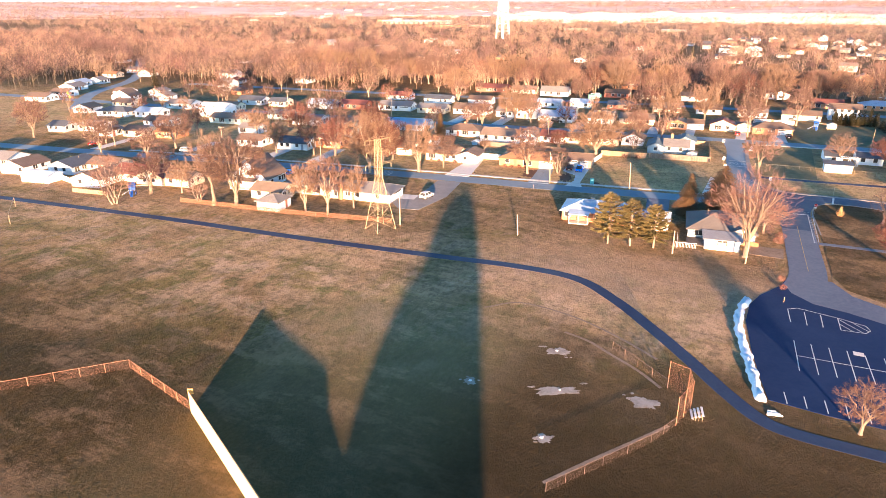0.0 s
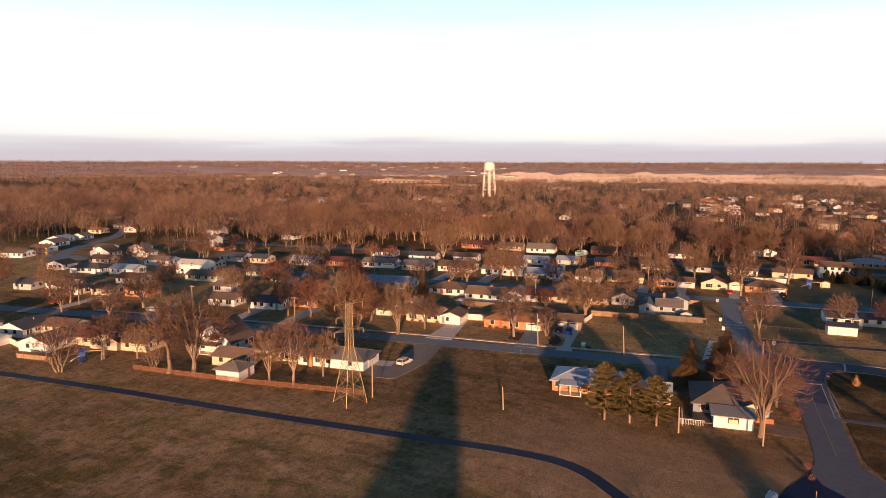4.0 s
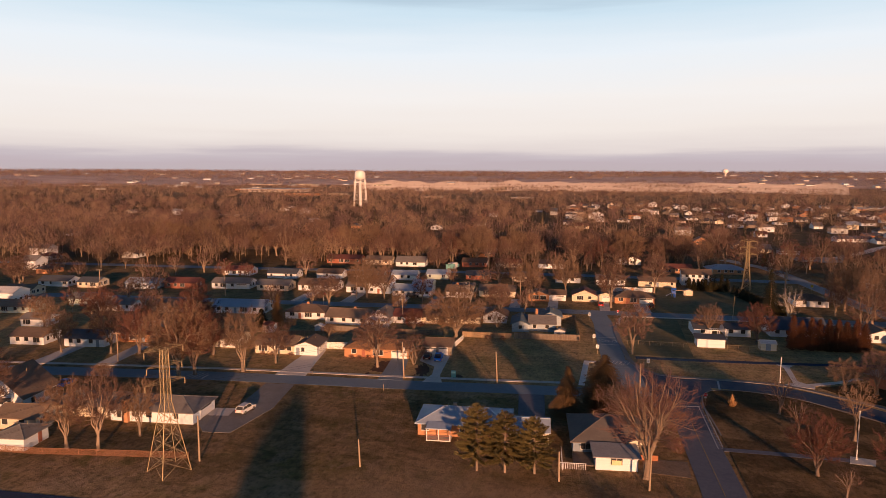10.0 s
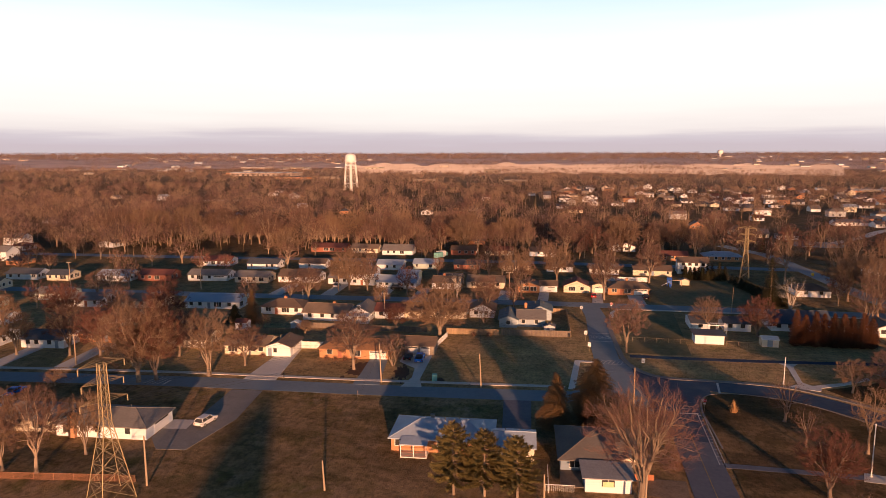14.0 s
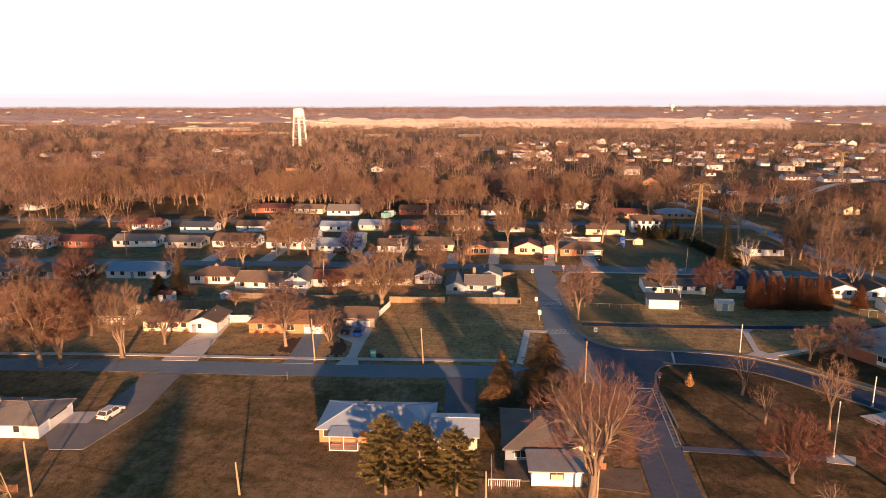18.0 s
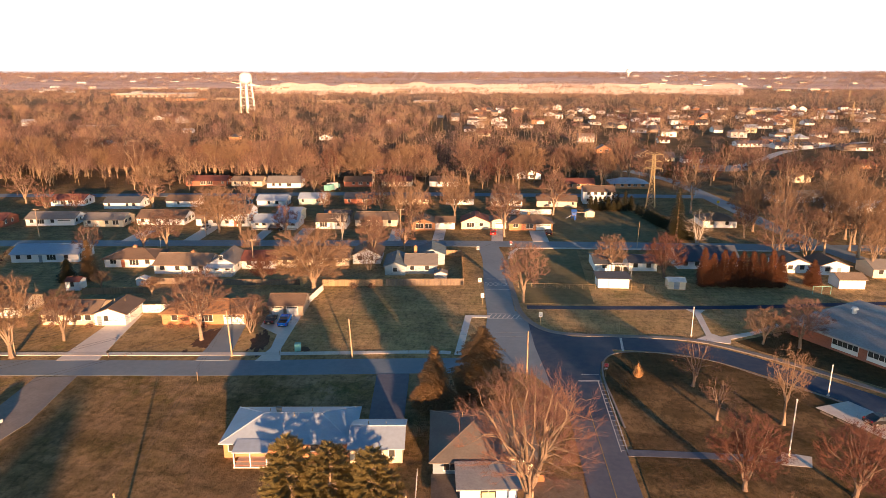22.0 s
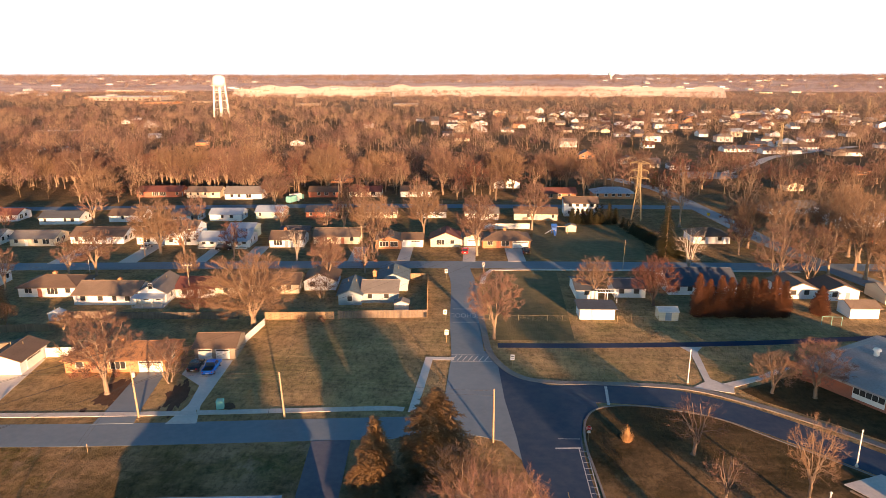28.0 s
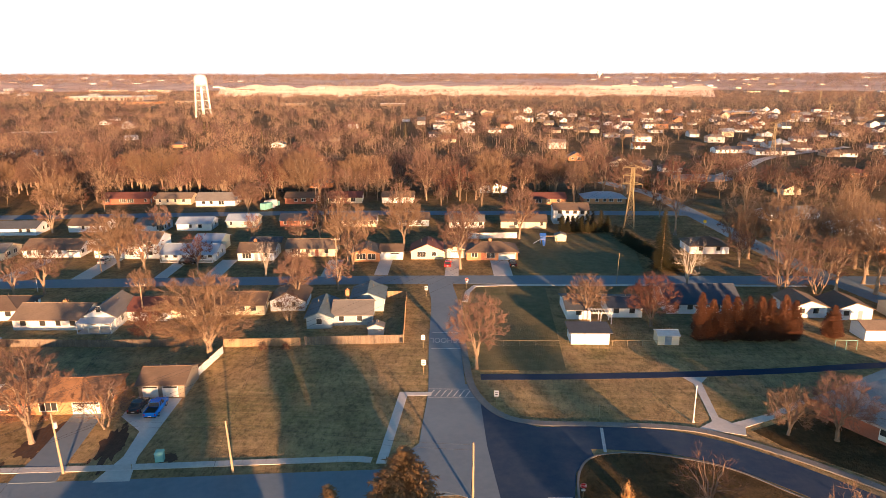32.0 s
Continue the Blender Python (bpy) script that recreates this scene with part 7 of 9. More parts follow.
def pylon(x, y, H, ang, detail=True):
    """A steel lattice tower with three pairs of arms."""
    root = base("lattice_pylon", x, y, ang, label="steel lattice power pylon with cross arms", category="pylon", group="line of pylons")
    w0, w1, zk = (2.55 if detail else 1.7), 0.62, H * 0.55
    lv = [0, 0.13, 0.26, 0.38, 0.47, 0.55, 0.62, 0.69, 0.76, 0.83, 0.9, 0.96]
    t = 0.07 if detail else 0.16

    def half(z):
        f = min(1.0, z / zk)
        return w0 + (w1 - w0) * f if z < zk else w1 * (1 - 0.25 * (z - zk) / (H - zk))

    for sx, sy in ((1, 1), (-1, 1), (-1, -1), (1, -1)):
        zs = (-0.2, zk, H * 0.96)
        part("leg", Shape().pipe([Vector((sx * half(max(0, z)), sy * half(max(0, z)), z)) for z in zs], [t, t, t], 4), STEEL, root)
    s = Shape()
    for a, b in zip(lv, lv[1:]):
        ha, hb_, za, zb = half(a * H), half(b * H), a * H, b * H
        ring = [((1, 1), (-1, 1)), ((-1, 1), (-1, -1)), ((-1, -1), (1, -1)), ((1, -1), (1, 1))]
        for (x0, y0), (x1, y1) in ring:
            s.rod((x0 * ha, y0 * ha, za), (x1 * hb_, y1 * hb_, zb), t * 0.55, t * 0.55, 4, False)
            s.rod((x1 * ha, y1 * ha, za), (x0 * hb_, y0 * hb_, zb), t * 0.55, t * 0.55, 4, False)
            s.rod((x0 * hb_, y0 * hb_, zb), (x1 * hb_, y1 * hb_, zb), t * 0.55, t * 0.55, 4, False)
    part("bracing", s, STEEL, root)
    for z, L in ((H * 0.70, 3.4), (H * 0.83, 3.0), (H * 0.955, 3.3)):
        for side in (-1, 1):
            a, w = Shape(), half(z)
            tip = (side * L, 0, z + 0.05)
            for q in (-1, 1):
                a.rod((side * w, q * w, z), tip, t * 0.6, t * 0.5, 4)
                a.rod((side * w, q * w, z + 0.75), tip, t * 0.5, t * 0.5, 4)
            arm = part("arm", a, STEEL, root)
            part("insulator", Shape().lathe([(0.05, z - 1.0), (0.12, z - 0.9), (0.06, z - 0.7), (0.12, z - 0.6), (0.06, z - 0.4), (0.12, z - 0.3), (0.04, z)], side * L, 0, 8), STEEL, arm)
    return root


PYL = [(-72.9, 122.6, 21.6, 65), (53.4, 331, 21.4, -16), (184.4, 541, 21.4, -26), (347, 812.8, 21.4, -30), (481, 1016, 21.4, -30), (560, 1290, 21.4, -30)]
for i, (px_, py_, ph_, pa_) in enumerate(PYL):
    pylon(px_, py_, ph_, pa_, i < 1)


def sag_line(s, a, b, drop, r, n=12):
    a, b = Vector(a), Vector(b)
    pts = [a + (b - a) * (i / n) - Vector((0, 0, drop * 4 * (i / n) * (1 - i / n))) for i in range(n + 1)]
    s.pipe(pts, [r] * len(pts), 3)


chain = [(-230, -136, 21.6, 50)] + PYL[:4]
for (ax, ay, ah, aa), (bx, by, bh, ba) in zip(chain, chain[1:]):
    for fz, L in ((0.70, 3.4), (0.83, 3.0), (0.955, 3.3)):
        for sd in (-1, 1):
            ca, sa, cb, sb = math.cos(radians(aa)), math.sin(radians(aa)), math.cos(radians(ba)), math.sin(radians(ba))
            wires = Shape()
            sag_line(wires, (ax + sd * L * ca, ay + sd * L * sa, ah * fz - 1.0), (bx + sd * L * cb, by + sd * L * sb, bh * fz - 1.0), 5.0, 0.018, 20)
            tagged(part("power_cable", wires, CABLE), "thin dark power cable between pylons", "cable", "power cables")


# ---- poles, lamps and signs ----
def utility_pole(x, y, h, lean=0.0, arms=1, label="wooden utility pole beside the street", transformer=False):
    root = base("utility_pole", x, y, 6.5, label=label, category="utility pole")
    tip = (lean * h, 0, h)
    part("pole", Shape().rod((0, 0, -0.2), tip, 0.17, 0.11, 9), WOOD_POLE, root)
    for k in range(arms):
        z = h - 0.35 - 0.8 * k
        arm = part("crossarm", Shape().box(lean * z - 1.1, lean * z + 1.1, -0.06, 0.06, z, z + 0.12), WOOD_POLE, root)
        s = Shape()
        for q in (-1.0, -0.4, 0.4, 1.0):
            s.rod((lean * z + q, 0, z + 0.12), (lean * z + q, 0, z + 0.34), 0.05, 0.035, 6)
        part("insulators", s, TRIM, arm)
    if transformer:
        part("transformer", Shape().rod((lean * h + 0.34, 0, h - 2.2), (lean * h + 0.34, 0, h - 1.4), 0.24, 0.24, 10), CONCRETE, root, "grey transformer can")
    return root


utility_pole(-27.9, 181.3, 7.6, -0.05, 0, "leaning wooden utility pole on the empty lot")
utility_pole(-50.2, 179.6, 8.9, -0.04, 0, "wooden utility pole with a transformer", True)
utility_pole(3.9, 177.0, 8.3, 0, 0, "wooden utility pole at the junction")
utility_pole(-43.0, 132.0, 4.8, -0.05, 0, "short bare wooden pole in the field")
utility_pole(3.7, 135.2, 6.4, 0.02, 0, "wooden pole beside the huge tree")
utility_pole(-10.2, 134.8, 5.0, -0.01, 0, "brown wooden post beside the pines")
utility_pole(-70.3, 127.1, 8.0, 0, 0, "pale pole beside the pylon")
for ux, uy, uh in ((-126.5, 174.6, 7.6), (-90.4, 175.6, 8.0), (-97, 268.2, 9.3), (-34.5, 272.4, 9.3), (-60.9, 353.8, 9.0), (-164, 170, 9), (-208, 162, 9), (-150, 262, 9), (-68, 235, 8), (-205, 258, 9)):
    utility_pole(ux, uy, uh, 0.0, 1)
for a, b in (((-27.9, 181.3, 7.4), (-50.2, 179.6, 8.6)), ((-50.2, 179.6, 8.6), (-90.4, 175.6, 7.8)), ((-90.4, 175.6, 7.8), (-126.5, 174.6, 7.4)), ((-126.5, 174.6, 7.4), (-164, 170, 8.6)), ((3.9, 177, 8.0), (-27.9, 181.3, 7.4)), ((-27.9, 181.3, 7.4), (-40, 243, 6)), ((-50.2, 179.6, 8.6), (-68, 235, 7.8)), ((-50.2, 179.6, 8.2), (-43, 132, 4.6)), ((-97, 268.2, 9), (-34.5, 272.4, 9)), ((-97, 268.2, 9), (-150, 262, 8.8)), ((-68, 235, 7.8), (-105, 231, 7.6)), ((-68, 235, 7.8), (-20, 240, 7.5)), ((-90.4, 175.6, 7.8), (-98, 150, 5)), ((3.9, 177, 8.0), (3.7, 135.2, 6.2))):
    for k in (0.0, -0.7):
        lines = Shape()
        sag_line(lines, (a[0], a[1], a[2] + k), (b[0], b[1], b[2] + k), 0.5, 0.014, 10)
        tagged(part("street_cable", lines, CABLE), "thin black cable between wooden poles", "cable", "street cables")
guy = Shape().rod((-30.6, 180.6, 0), (-28.2, 181.2, 6.6), 0.02, 0.02, 4)
tagged(part("guy_wire", guy, CABLE), "steel guy wire staking a leaning pole", "cable")


def lamp_post(x, y, h, label):
    root = base("lamp_post", x, y, 0, label=label, category="lamp post")
    part("foot", Shape().lathe([(0.22, -0.1), (0.22, 0.25), (0.12, 0.35)], n=10), CONCRETE, root)
    part("pole", Shape().rod((0, 0, 0.2), (0, 0, h), 0.10, 0.075, 10), WHITE_STEEL, root)
    part("cap", Shape().lathe([(0.075, h - 0.02), (0.13, h + 0.04), (0.11, h + 0.16), (0.02, h + 0.24)], n=10), WHITE_STEEL, root)
    return root


lamp_post(36.6, 198.6, 5.9, "white lamp post beside the concrete walk")
lamp_post(39.0, 155.6, 8.6, "tall white pole on the grass island")
lamp_post(52.3, 174.9, 5.3, "white lamp post beside the drive")


def sign(name, x, y, h, plate, material, label, turn=0.0, bars=None):
    root = base(name, x, y, turn, label=label, category="sign")
    part("post", Shape().box(-0.035, 0.035, -0.02, 0.02, -0.2, h), STEEL, root)
    part("plate", plate, material, root)
    for sh, m in bars or ():
        part("lettering", sh, m, root)
    return root


def octagon(z, r, y0, y1):
    return Shape().add([(r * math.cos(radians(22.5 + 45 * i)), yy, z + r * math.sin(radians(22.5 + 45 * i))) for yy in (y0, y1) for i in range(8)],
                       [tuple(range(8)), tuple(range(15, 7, -1))] + [(i, 8 + i, 8 + (i + 1) % 8, (i + 1) % 8) for i in range(8)])


def words(text, x, y, z, size, material, parent=None, flat=False, turn=0.0, name="lettering", sx=1.0, sy=1.0):
    """Raised letters from the built-in font, as a mesh."""
    cu = bpy.data.curves.new(name, "FONT")
    cu.body, cu.size, cu.align_x, cu.align_y, cu.extrude = text, size, "CENTER", "CENTER", 0.003
    tmp = bpy.data.objects.new(name, cu)
    me = bpy.data.meshes.new_from_object(tmp)
    me.materials.clear()
    me.materials.append(material)
    bpy.data.objects.remove(tmp)
    ob = new(name, me)
    ob.matrix_basis = pose(x, y, z, 0 if flat else 90, 0, turn) @ Matrix.Diagonal((sx, sy, 1, 1))
    ob.parent = parent
    return ob


def stop_sign(x, y, h, turn):
    rim = octagon(h - 0.4, 0.41, -0.030, -0.022)
    root = sign("stop_sign", x, y, h, rim, SIGN_WHITE, "red octagonal stop sign on a steel post", turn)
    part("face", octagon(h - 0.4, 0.375, -0.036, -0.0305), SIGN_RED, root)
    words("STOP", 0, -0.040, h - 0.4, 0.27, SIGN_WHITE, root)
    part("small_plate", Shape().box(-0.25, 0.25, -0.032, -0.022, h - 1.15, h - 0.9), SIGN_WHITE, root)


stop_sign(17.4, 178.2, 2.6, 0)
stop_sign(0.3, 261.0, 2.7, 0)
for sx, sy in ((7.0, 201.7), (-5.6, 212.5), (-6.8, 223.8), (-9.0, 253.8)):
    sign("road_sign", sx, sy, 2.8, Shape().box(-0.38, 0.38, -0.035, -0.022, 1.7, 2.75), SIGN_WHITE, "white road sign on a steel post", 0, [(Shape().box(-0.26, 0.26, -0.040, -0.0355, 2.3, 2.42).box(-0.2, 0.2, -0.040, -0.0355, 2.0, 2.12), RUBBER)])
for sx, sy in ((-318, 226), (-333, 236)):
    sign("warning_sign", sx, sy, 4.2, Shape().box(-0.7, 0.7, -0.04, -0.02, 2.8, 4.2), SIGN_YELLOW, "yellow warning sign on a post", 0)
sign("warning_sign", 78.5, 331, 3.0, Shape().box(-0.5, 0.5, -0.04, -0.02, 2.0, 3.0), SIGN_YELLOW, "yellow warning sign beside the road", 0)
for sx, sy, sh in ((22.6, 198.8, 2.4), (-41.6, 181.0, 0.9), (-51.8, 169.2, 1.6), (10.6, 118.5, 1.0)):
    sign("marker_post", sx, sy, sh, Shape().box(-0.06, 0.06, -0.03, 0.03, sh - 0.3, sh), WOOD_POLE, "slim marker post in the verge", 0)
pD = base("flag_pole", 37.4, 266.2, label="slim grey metal pole by the street", category="pole")
part("pole", Shape().rod((0, 0, -0.1), (0.25, 0, 8.2), 0.08, 0.05, 8), STEEL, pD)
fl = base("flag_pole", -103.5, 252.0, label="short pole with a small red and white flag", category="flag")
part("pole", Shape().rod((0, 0, -0.1), (0, 0, 5.4), 0.05, 0.035, 8), WHITE_STEEL, fl)
part("flag", Shape().box(0.03, 0.95, -0.015, 0.015, 4.6, 5.2), SIGN_RED, fl)


# ---- cars ----
def car(x, y, ang, colour, label, kind="suv", name="car"):
    root = base(name, x, y, ang, label=label, category="car")
    L, W = (5.6, 1.95) if kind == "pickup" else (4.7, 1.85)
    hw_ = W / 2
    if kind == "pickup":
        prof = [(-2.8, 0.45), (2.75, 0.42), (2.8, 0.95), (1.5, 1.12), (0.95, 1.16), (-0.75, 1.18), (-2.8, 1.18)]
        cab = [(1.35, 1.12), (0.55, 1.80), (-0.55, 1.82), (-0.85, 1.16)]
    elif kind == "sedan":
        prof = [(-2.35, 0.35), (2.35, 0.32), (2.38, 0.72), (1.3, 0.90), (-1.7, 0.95), (-2.35, 0.88)]
        cab = [(1.15, 0.89), (0.25, 1.42), (-0.9, 1.44), (-1.75, 0.94)]
    else:
        prof = [(-2.35, 0.38), (2.3, 0.36), (2.36, 0.85), (1.35, 1.05), (-2.2, 1.10), (-2.36, 0.9)]
        cab = [(1.25, 1.04), (0.45, 1.66), (-1.75, 1.70), (-2.22, 1.09)]

    def extrude(pts, w_low, w_high):
        n = len(pts)
        zs = [z for _, z in pts]
        lo, hi = min(zs), max(zs)
        vs = []
        for sgn in (-1, 1):
            vs += [(px, sgn * (w_low + (w_high - w_low) * (z - lo) / (hi - lo)), z) for px, z in pts]
        return Shape().add(vs, [tuple(range(n)), tuple(range(2 * n - 1, n - 1, -1))] + [(i, n + i, n + (i + 1) % n, (i + 1) % n) for i in range(n)])

    body = part("body", extrude(prof, hw_ * 0.97, hw_), colour, root)
    part("cabin", extrude(cab, hw_ * 0.96, hw_ * 0.76), GLASS, root, "dark glazed cabin")
    top = max(z for _, z in cab)
    rx = [px for px, z in cab if z > top - 0.1]
    part("roof_panel", Shape().box(min(rx) - 0.05, max(rx) + 0.05, -hw_ * 0.78, hw_ * 0.78, top - 0.05, top + 0.03), colour, root)
    pil = Shape()
    for sgn in (-1, 1):
        for (xa, za), (xb, zb) in ((cab[0], cab[1]), (cab[3], cab[2])):
            pil.rod((xa, sgn * hw_ * 0.95, za), (xb, sgn * hw_ * 0.78, zb), 0.05, 0.05, 4)
        mx = (cab[1][0] + cab[2][0]) / 2
        pil.rod((mx, sgn * hw_ * 0.96, cab[0][1]), (mx, sgn * hw_ * 0.78, top), 0.045, 0.045, 4)
    part("pillars", pil, colour, root)
    if kind == "pickup":
        part("bed", Shape().box(-2.72, -0.98, -hw_ * 0.82, hw_ * 0.82, 1.181, 1.19), RUBBER, root, "black truck bed")
    for wx in (L * 0.31, -L * 0.30):
        for sgn in (-1, 1):
            y0 = sgn * (hw_ - 0.2)
            wheel = part("wheel", Shape().rod((wx, y0, 0.36), (wx, y0 + sgn * 0.22, 0.36), 0.36, 0.36, 16), RUBBER, root)
            part("rim", Shape().rod((wx, y0 + sgn * 0.2, 0.36), (wx, y0 + sgn * 0.235, 0.36), 0.22, 0.2, 12), CHROME, wheel)
    xf, xr = prof[2][0], prof[-1][0]
    for sgn in (-1, 1):
        part("headlight", Shape().box(xf - 0.12, xf + 0.015, sgn * hw_ * 0.72 - 0.2, sgn * hw_ * 0.72 + 0.2, 0.66, 0.82), LAMP_CLEAR, root)
        part("tail_light", Shape().box(xr - 0.015, xr + 0.1, sgn * hw_ * 0.82 - 0.1, sgn * hw_ * 0.82 + 0.1, 0.72, 0.98), LAMP_RED, root)
    for bx0, bx1 in ((xf - 0.1, xf + 0.05), (xr - 0.05, xr + 0.1)):
        part("bumper", Shape().box(bx0, bx1, -hw_ * 0.9, hw_ * 0.9, 0.36, 0.52), RUBBER if kind != "sedan" else colour, root)
    part("number_plate", Shape().box(xr - 0.06, xr - 0.052, -0.26, 0.26, 0.55, 0.69), SIGN_WHITE, root)
    for sgn in (-1, 1):
        part("mirror", Shape().box(cab[0][0] - 0.35, cab[0][0] - 0.18, min(sgn * hw_ * 0.95, sgn * (hw_ + 0.16)), max(sgn * hw_ * 0.95, sgn * (hw_ + 0.16)), cab[0][1] - 0.02, cab[0][1] + 0.14), colour, root)
    return root


car(-75.0, 150.0, 86, CAR_WHITE, "white SUV parked on the asphalt driveway", "suv", "suv").location.z = 0.06
car(-46.0, 196.6, 97, CAR_BLUE, "bright blue pickup truck before the garage", "pickup", "pickup_truck").location.z = 0.055
car(-49.2, 197.2, 98, CAR_BLACK, "black car before the garage", "sedan").location.z = 0.055
for cx, cy, ca, cc, ck, cl in ((-5.6, 280.4, 92, CAR_RED, "sedan", "red car in a driveway"), (12.2, 281.6, 92, CAR_BLACK, "suv", "black SUV in a driveway"), (-101.5, 277.5, 95, CAR_SILVER, "sedan", "silver car in a driveway"), (-77.4, 277.4, 10, CAR_BLACK, "suv", "dark SUV beside the white house"), (-156, 322, 8, CAR_WHITE, "sedan", "white car on the back street"), (-176, 165, 8, CAR_SILVER, "suv", "silver SUV beside the street"), (-216, 160, 98, CAR_RED, "sedan", "red car in a driveway"), (-196, 141, 8, CAR_BLUE, "suv", "blue SUV beside a white house"), (-124, 155, 98, CAR_BLUE, "sedan", "dark blue car beside a house"), (3.0, 153.5, 96, CAR_BLUE, "sedan", "blue car behind the bare tree")):
    car(cx, cy, ca, cc, cl, ck).location.z = 0.05
tr = base("delivery_truck", -79.5, 357.6, 60, label="teal and white box truck on the back street", category="truck")
part("box", Shape().box(-3.0, 1.6, -1.15, 1.15, 0.8, 3.1), WHITE_STEEL, tr)
part("cab", Shape().box(1.6, 3.0, -1.0, 1.0, 0.5, 2.3), TEAL, tr)
for wx in (2.3, -2.0):
    for sgn in (-1, 1):
        part("wheel", Shape().rod((wx, sgn * 0.95, 0.42), (wx, sgn * 1.15, 0.42), 0.42, 0.42, 12), RUBBER, tr)


# ---- fences ----
def board_fence(pts, h, material, label, every=2.4, name="wooden_fence"):
    root = base(name, 0, 0, label=label, category="fence")
    P = [Vector(p) for p in pts]
    for a, b in zip(P, P[1:]):
        n = max(1, round((b - a).length / every))
        for i in range(n):
            p, q = a + (b - a) * (i / n), a + (b - a) * ((i + 1) / n)
            d = (q - p).normalized()
            w = Vector((-d.y, d.x))
            part("post", Shape().slab([tuple(p + w * 0.06 - d * 0.06), tuple(p - w * 0.06 - d * 0.06), tuple(p - w * 0.06 + d * 0.06), tuple(p + w * 0.06 + d * 0.06)], -0.1, h + 0.08), material, root)
            k = max(2, int((q - p).length / 0.3))
            for j in range(k):
                s = Shape()
                u, v = p + (q - p) * ((j + 0.04) / k), p + (q - p) * ((j + 0.96) / k)
                hh = h + random.uniform(-0.03, 0.03)
                s.slab([tuple(u + w * 0.012), tuple(u - w * 0.012), tuple(v - w * 0.012), tuple(v + w * 0.012)], 0.05, hh)
                part("board", s, material, root)
    return root


def mesh_fence(pts, h, label, every=3.0, material=None, rails=True, name="chain_link_fence", wire=0.0045, post=0.05):
    material = material or RUST_STEEL
    root = base(name, 0, 0, label=label, category="fence")
    P = [Vector(p) for p in pts]
    for a, b in zip(P, P[1:]):
        n = max(1, round((b - a).length / every))
        for i in range(n + 1):
            p = a + (b - a) * (i / n)
            part("post", Shape().rod((p.x, p.y, -0.1), (p.x, p.y, h + 0.1), post, post, 6), material, root)
        for i in range(n):
            p, q = a + (b - a) * (i / n), a + (b - a) * ((i + 1) / n)
            s = Shape()
            if rails:
                s.rod((p.x, p.y, h), (q.x, q.y, h), 0.03, 0.03, 5)
            k = int((q - p).length / 0.16)
            m = max(1, int(h / 0.16))
            for j in range(-m, k):
                x0, x1 = max(0, j), min(k, j + m)
                if x1 <= x0:
                    continue
                u, v = p + (q - p) * (x0 / k), p + (q - p) * (x1 / k)
                z0, z1 = h * (x0 - j) / m, h * (x1 - j) / m
                s.rod((u.x, u.y, z0), (v.x, v.y, z1), wire, wire, 3, False)
                s.rod((u.x, u.y, h - z0), (v.x, v.y, h - z1), wire, wire, 3, False)
            part("mesh", s, material, root)
    return root


board_fence([(-29.8, 223.7), (-10.9, 226.0)], 1.8, WOOD_DARK, "weathered board fence round the grey house garden")
board_fence([(-10.9, 226.0), (-13.6, 252.8), (-18.0, 252.4)], 1.8, WOOD_FENCE, "tan board fence along the garden side")
board_fence([(-45.2, 221.8), (-30.6, 223.4)], 1.7, WOOD_FENCE, "low tan board fence by the empty lot")
board_fence([(-88.6, 219.2), (-66, 220.3), (-51, 221.8)], 1.6, WOOD_DARK, "weathered grey board fence behind gardens")
board_fence([(-44.9, 206.6), (-44.2, 219.0)], 1.5, TRIM, "white panel fence beside the garage", name="white_fence")
board_fence([(-78.9, 199.4), (-73.0, 200.4)], 1.9, TRIM, "white panel fence between houses", name="white_fence")
board_fence([(-1.1, 311.4), (14.6, 313.2)], 1.9, TRIM, "long white panel fence behind gardens", name="white_fence")
board_fence([(-165.4, 113.3), (-154.5, 115.0)], 1.2, WOOD_FENCE, "tan board fence at the field edge")
board_fence([(-99.8, 209.6), (-84.6, 212.4)], 1.6, WOOD_FENCE, "tan board fence behind the garden")
board_fence([(-182, 121.4), (-172, 118.8)], 1.6, TRIM, "white fence between houses", name="white_fence")
mesh_fence([(-131.5, 119.2), (-109.1, 121.6), (-101.8, 122.2), (-72.8, 127.6)], 1.1, "low rust-red mesh fence along the field edge", 3.2, wire=0.022)
mesh_fence([(2.5, 225.6), (21.0, 226.4)], 1.2, "low wire fence behind the lawn", 3.0, STEEL, wire=0.0025)
mesh_fence([(29.6, 227.2), (38.2, 227.6)], 1.2, "low wire fence between the sheds", 3.0, STEEL, wire=0.0025)
mesh_fence([(-110, 24), (-84.4, 42.2), (-73.6, 53.9), (-57.8, 49.8)], 1.35, "rusty chain-link outfield fence", 3.2)
mesh_fence([(-12.3, 54.9), (-7.8, 61.8), (-3.6, 68.4), (-1.4, 73.2)], 1.2, "sagging grey chain-link fence along the foul line", 3.2, FENCE_BROWN, wire=0.0026, post=0.035)
mesh_fence([(-12.6, 89.2), (-8.3, 85.6), (-3.6, 81.6)], 1.3, "chain-link fence beside the infield", 3.0, FENCE_BROWN, wire=0.0026, post=0.04)
bs = mesh_fence([(-3.6, 81.7), (-1.0, 80.8), (-0.2, 77.8), (-1.4, 73.2)], 4.0, "tall rusty chain-link baseball backstop", 2.7, name="backstop", wire=0.003)
yb = base("outfield_wall", 0, 0, label="cream panelled outfield wall with dark cap", category="wall")
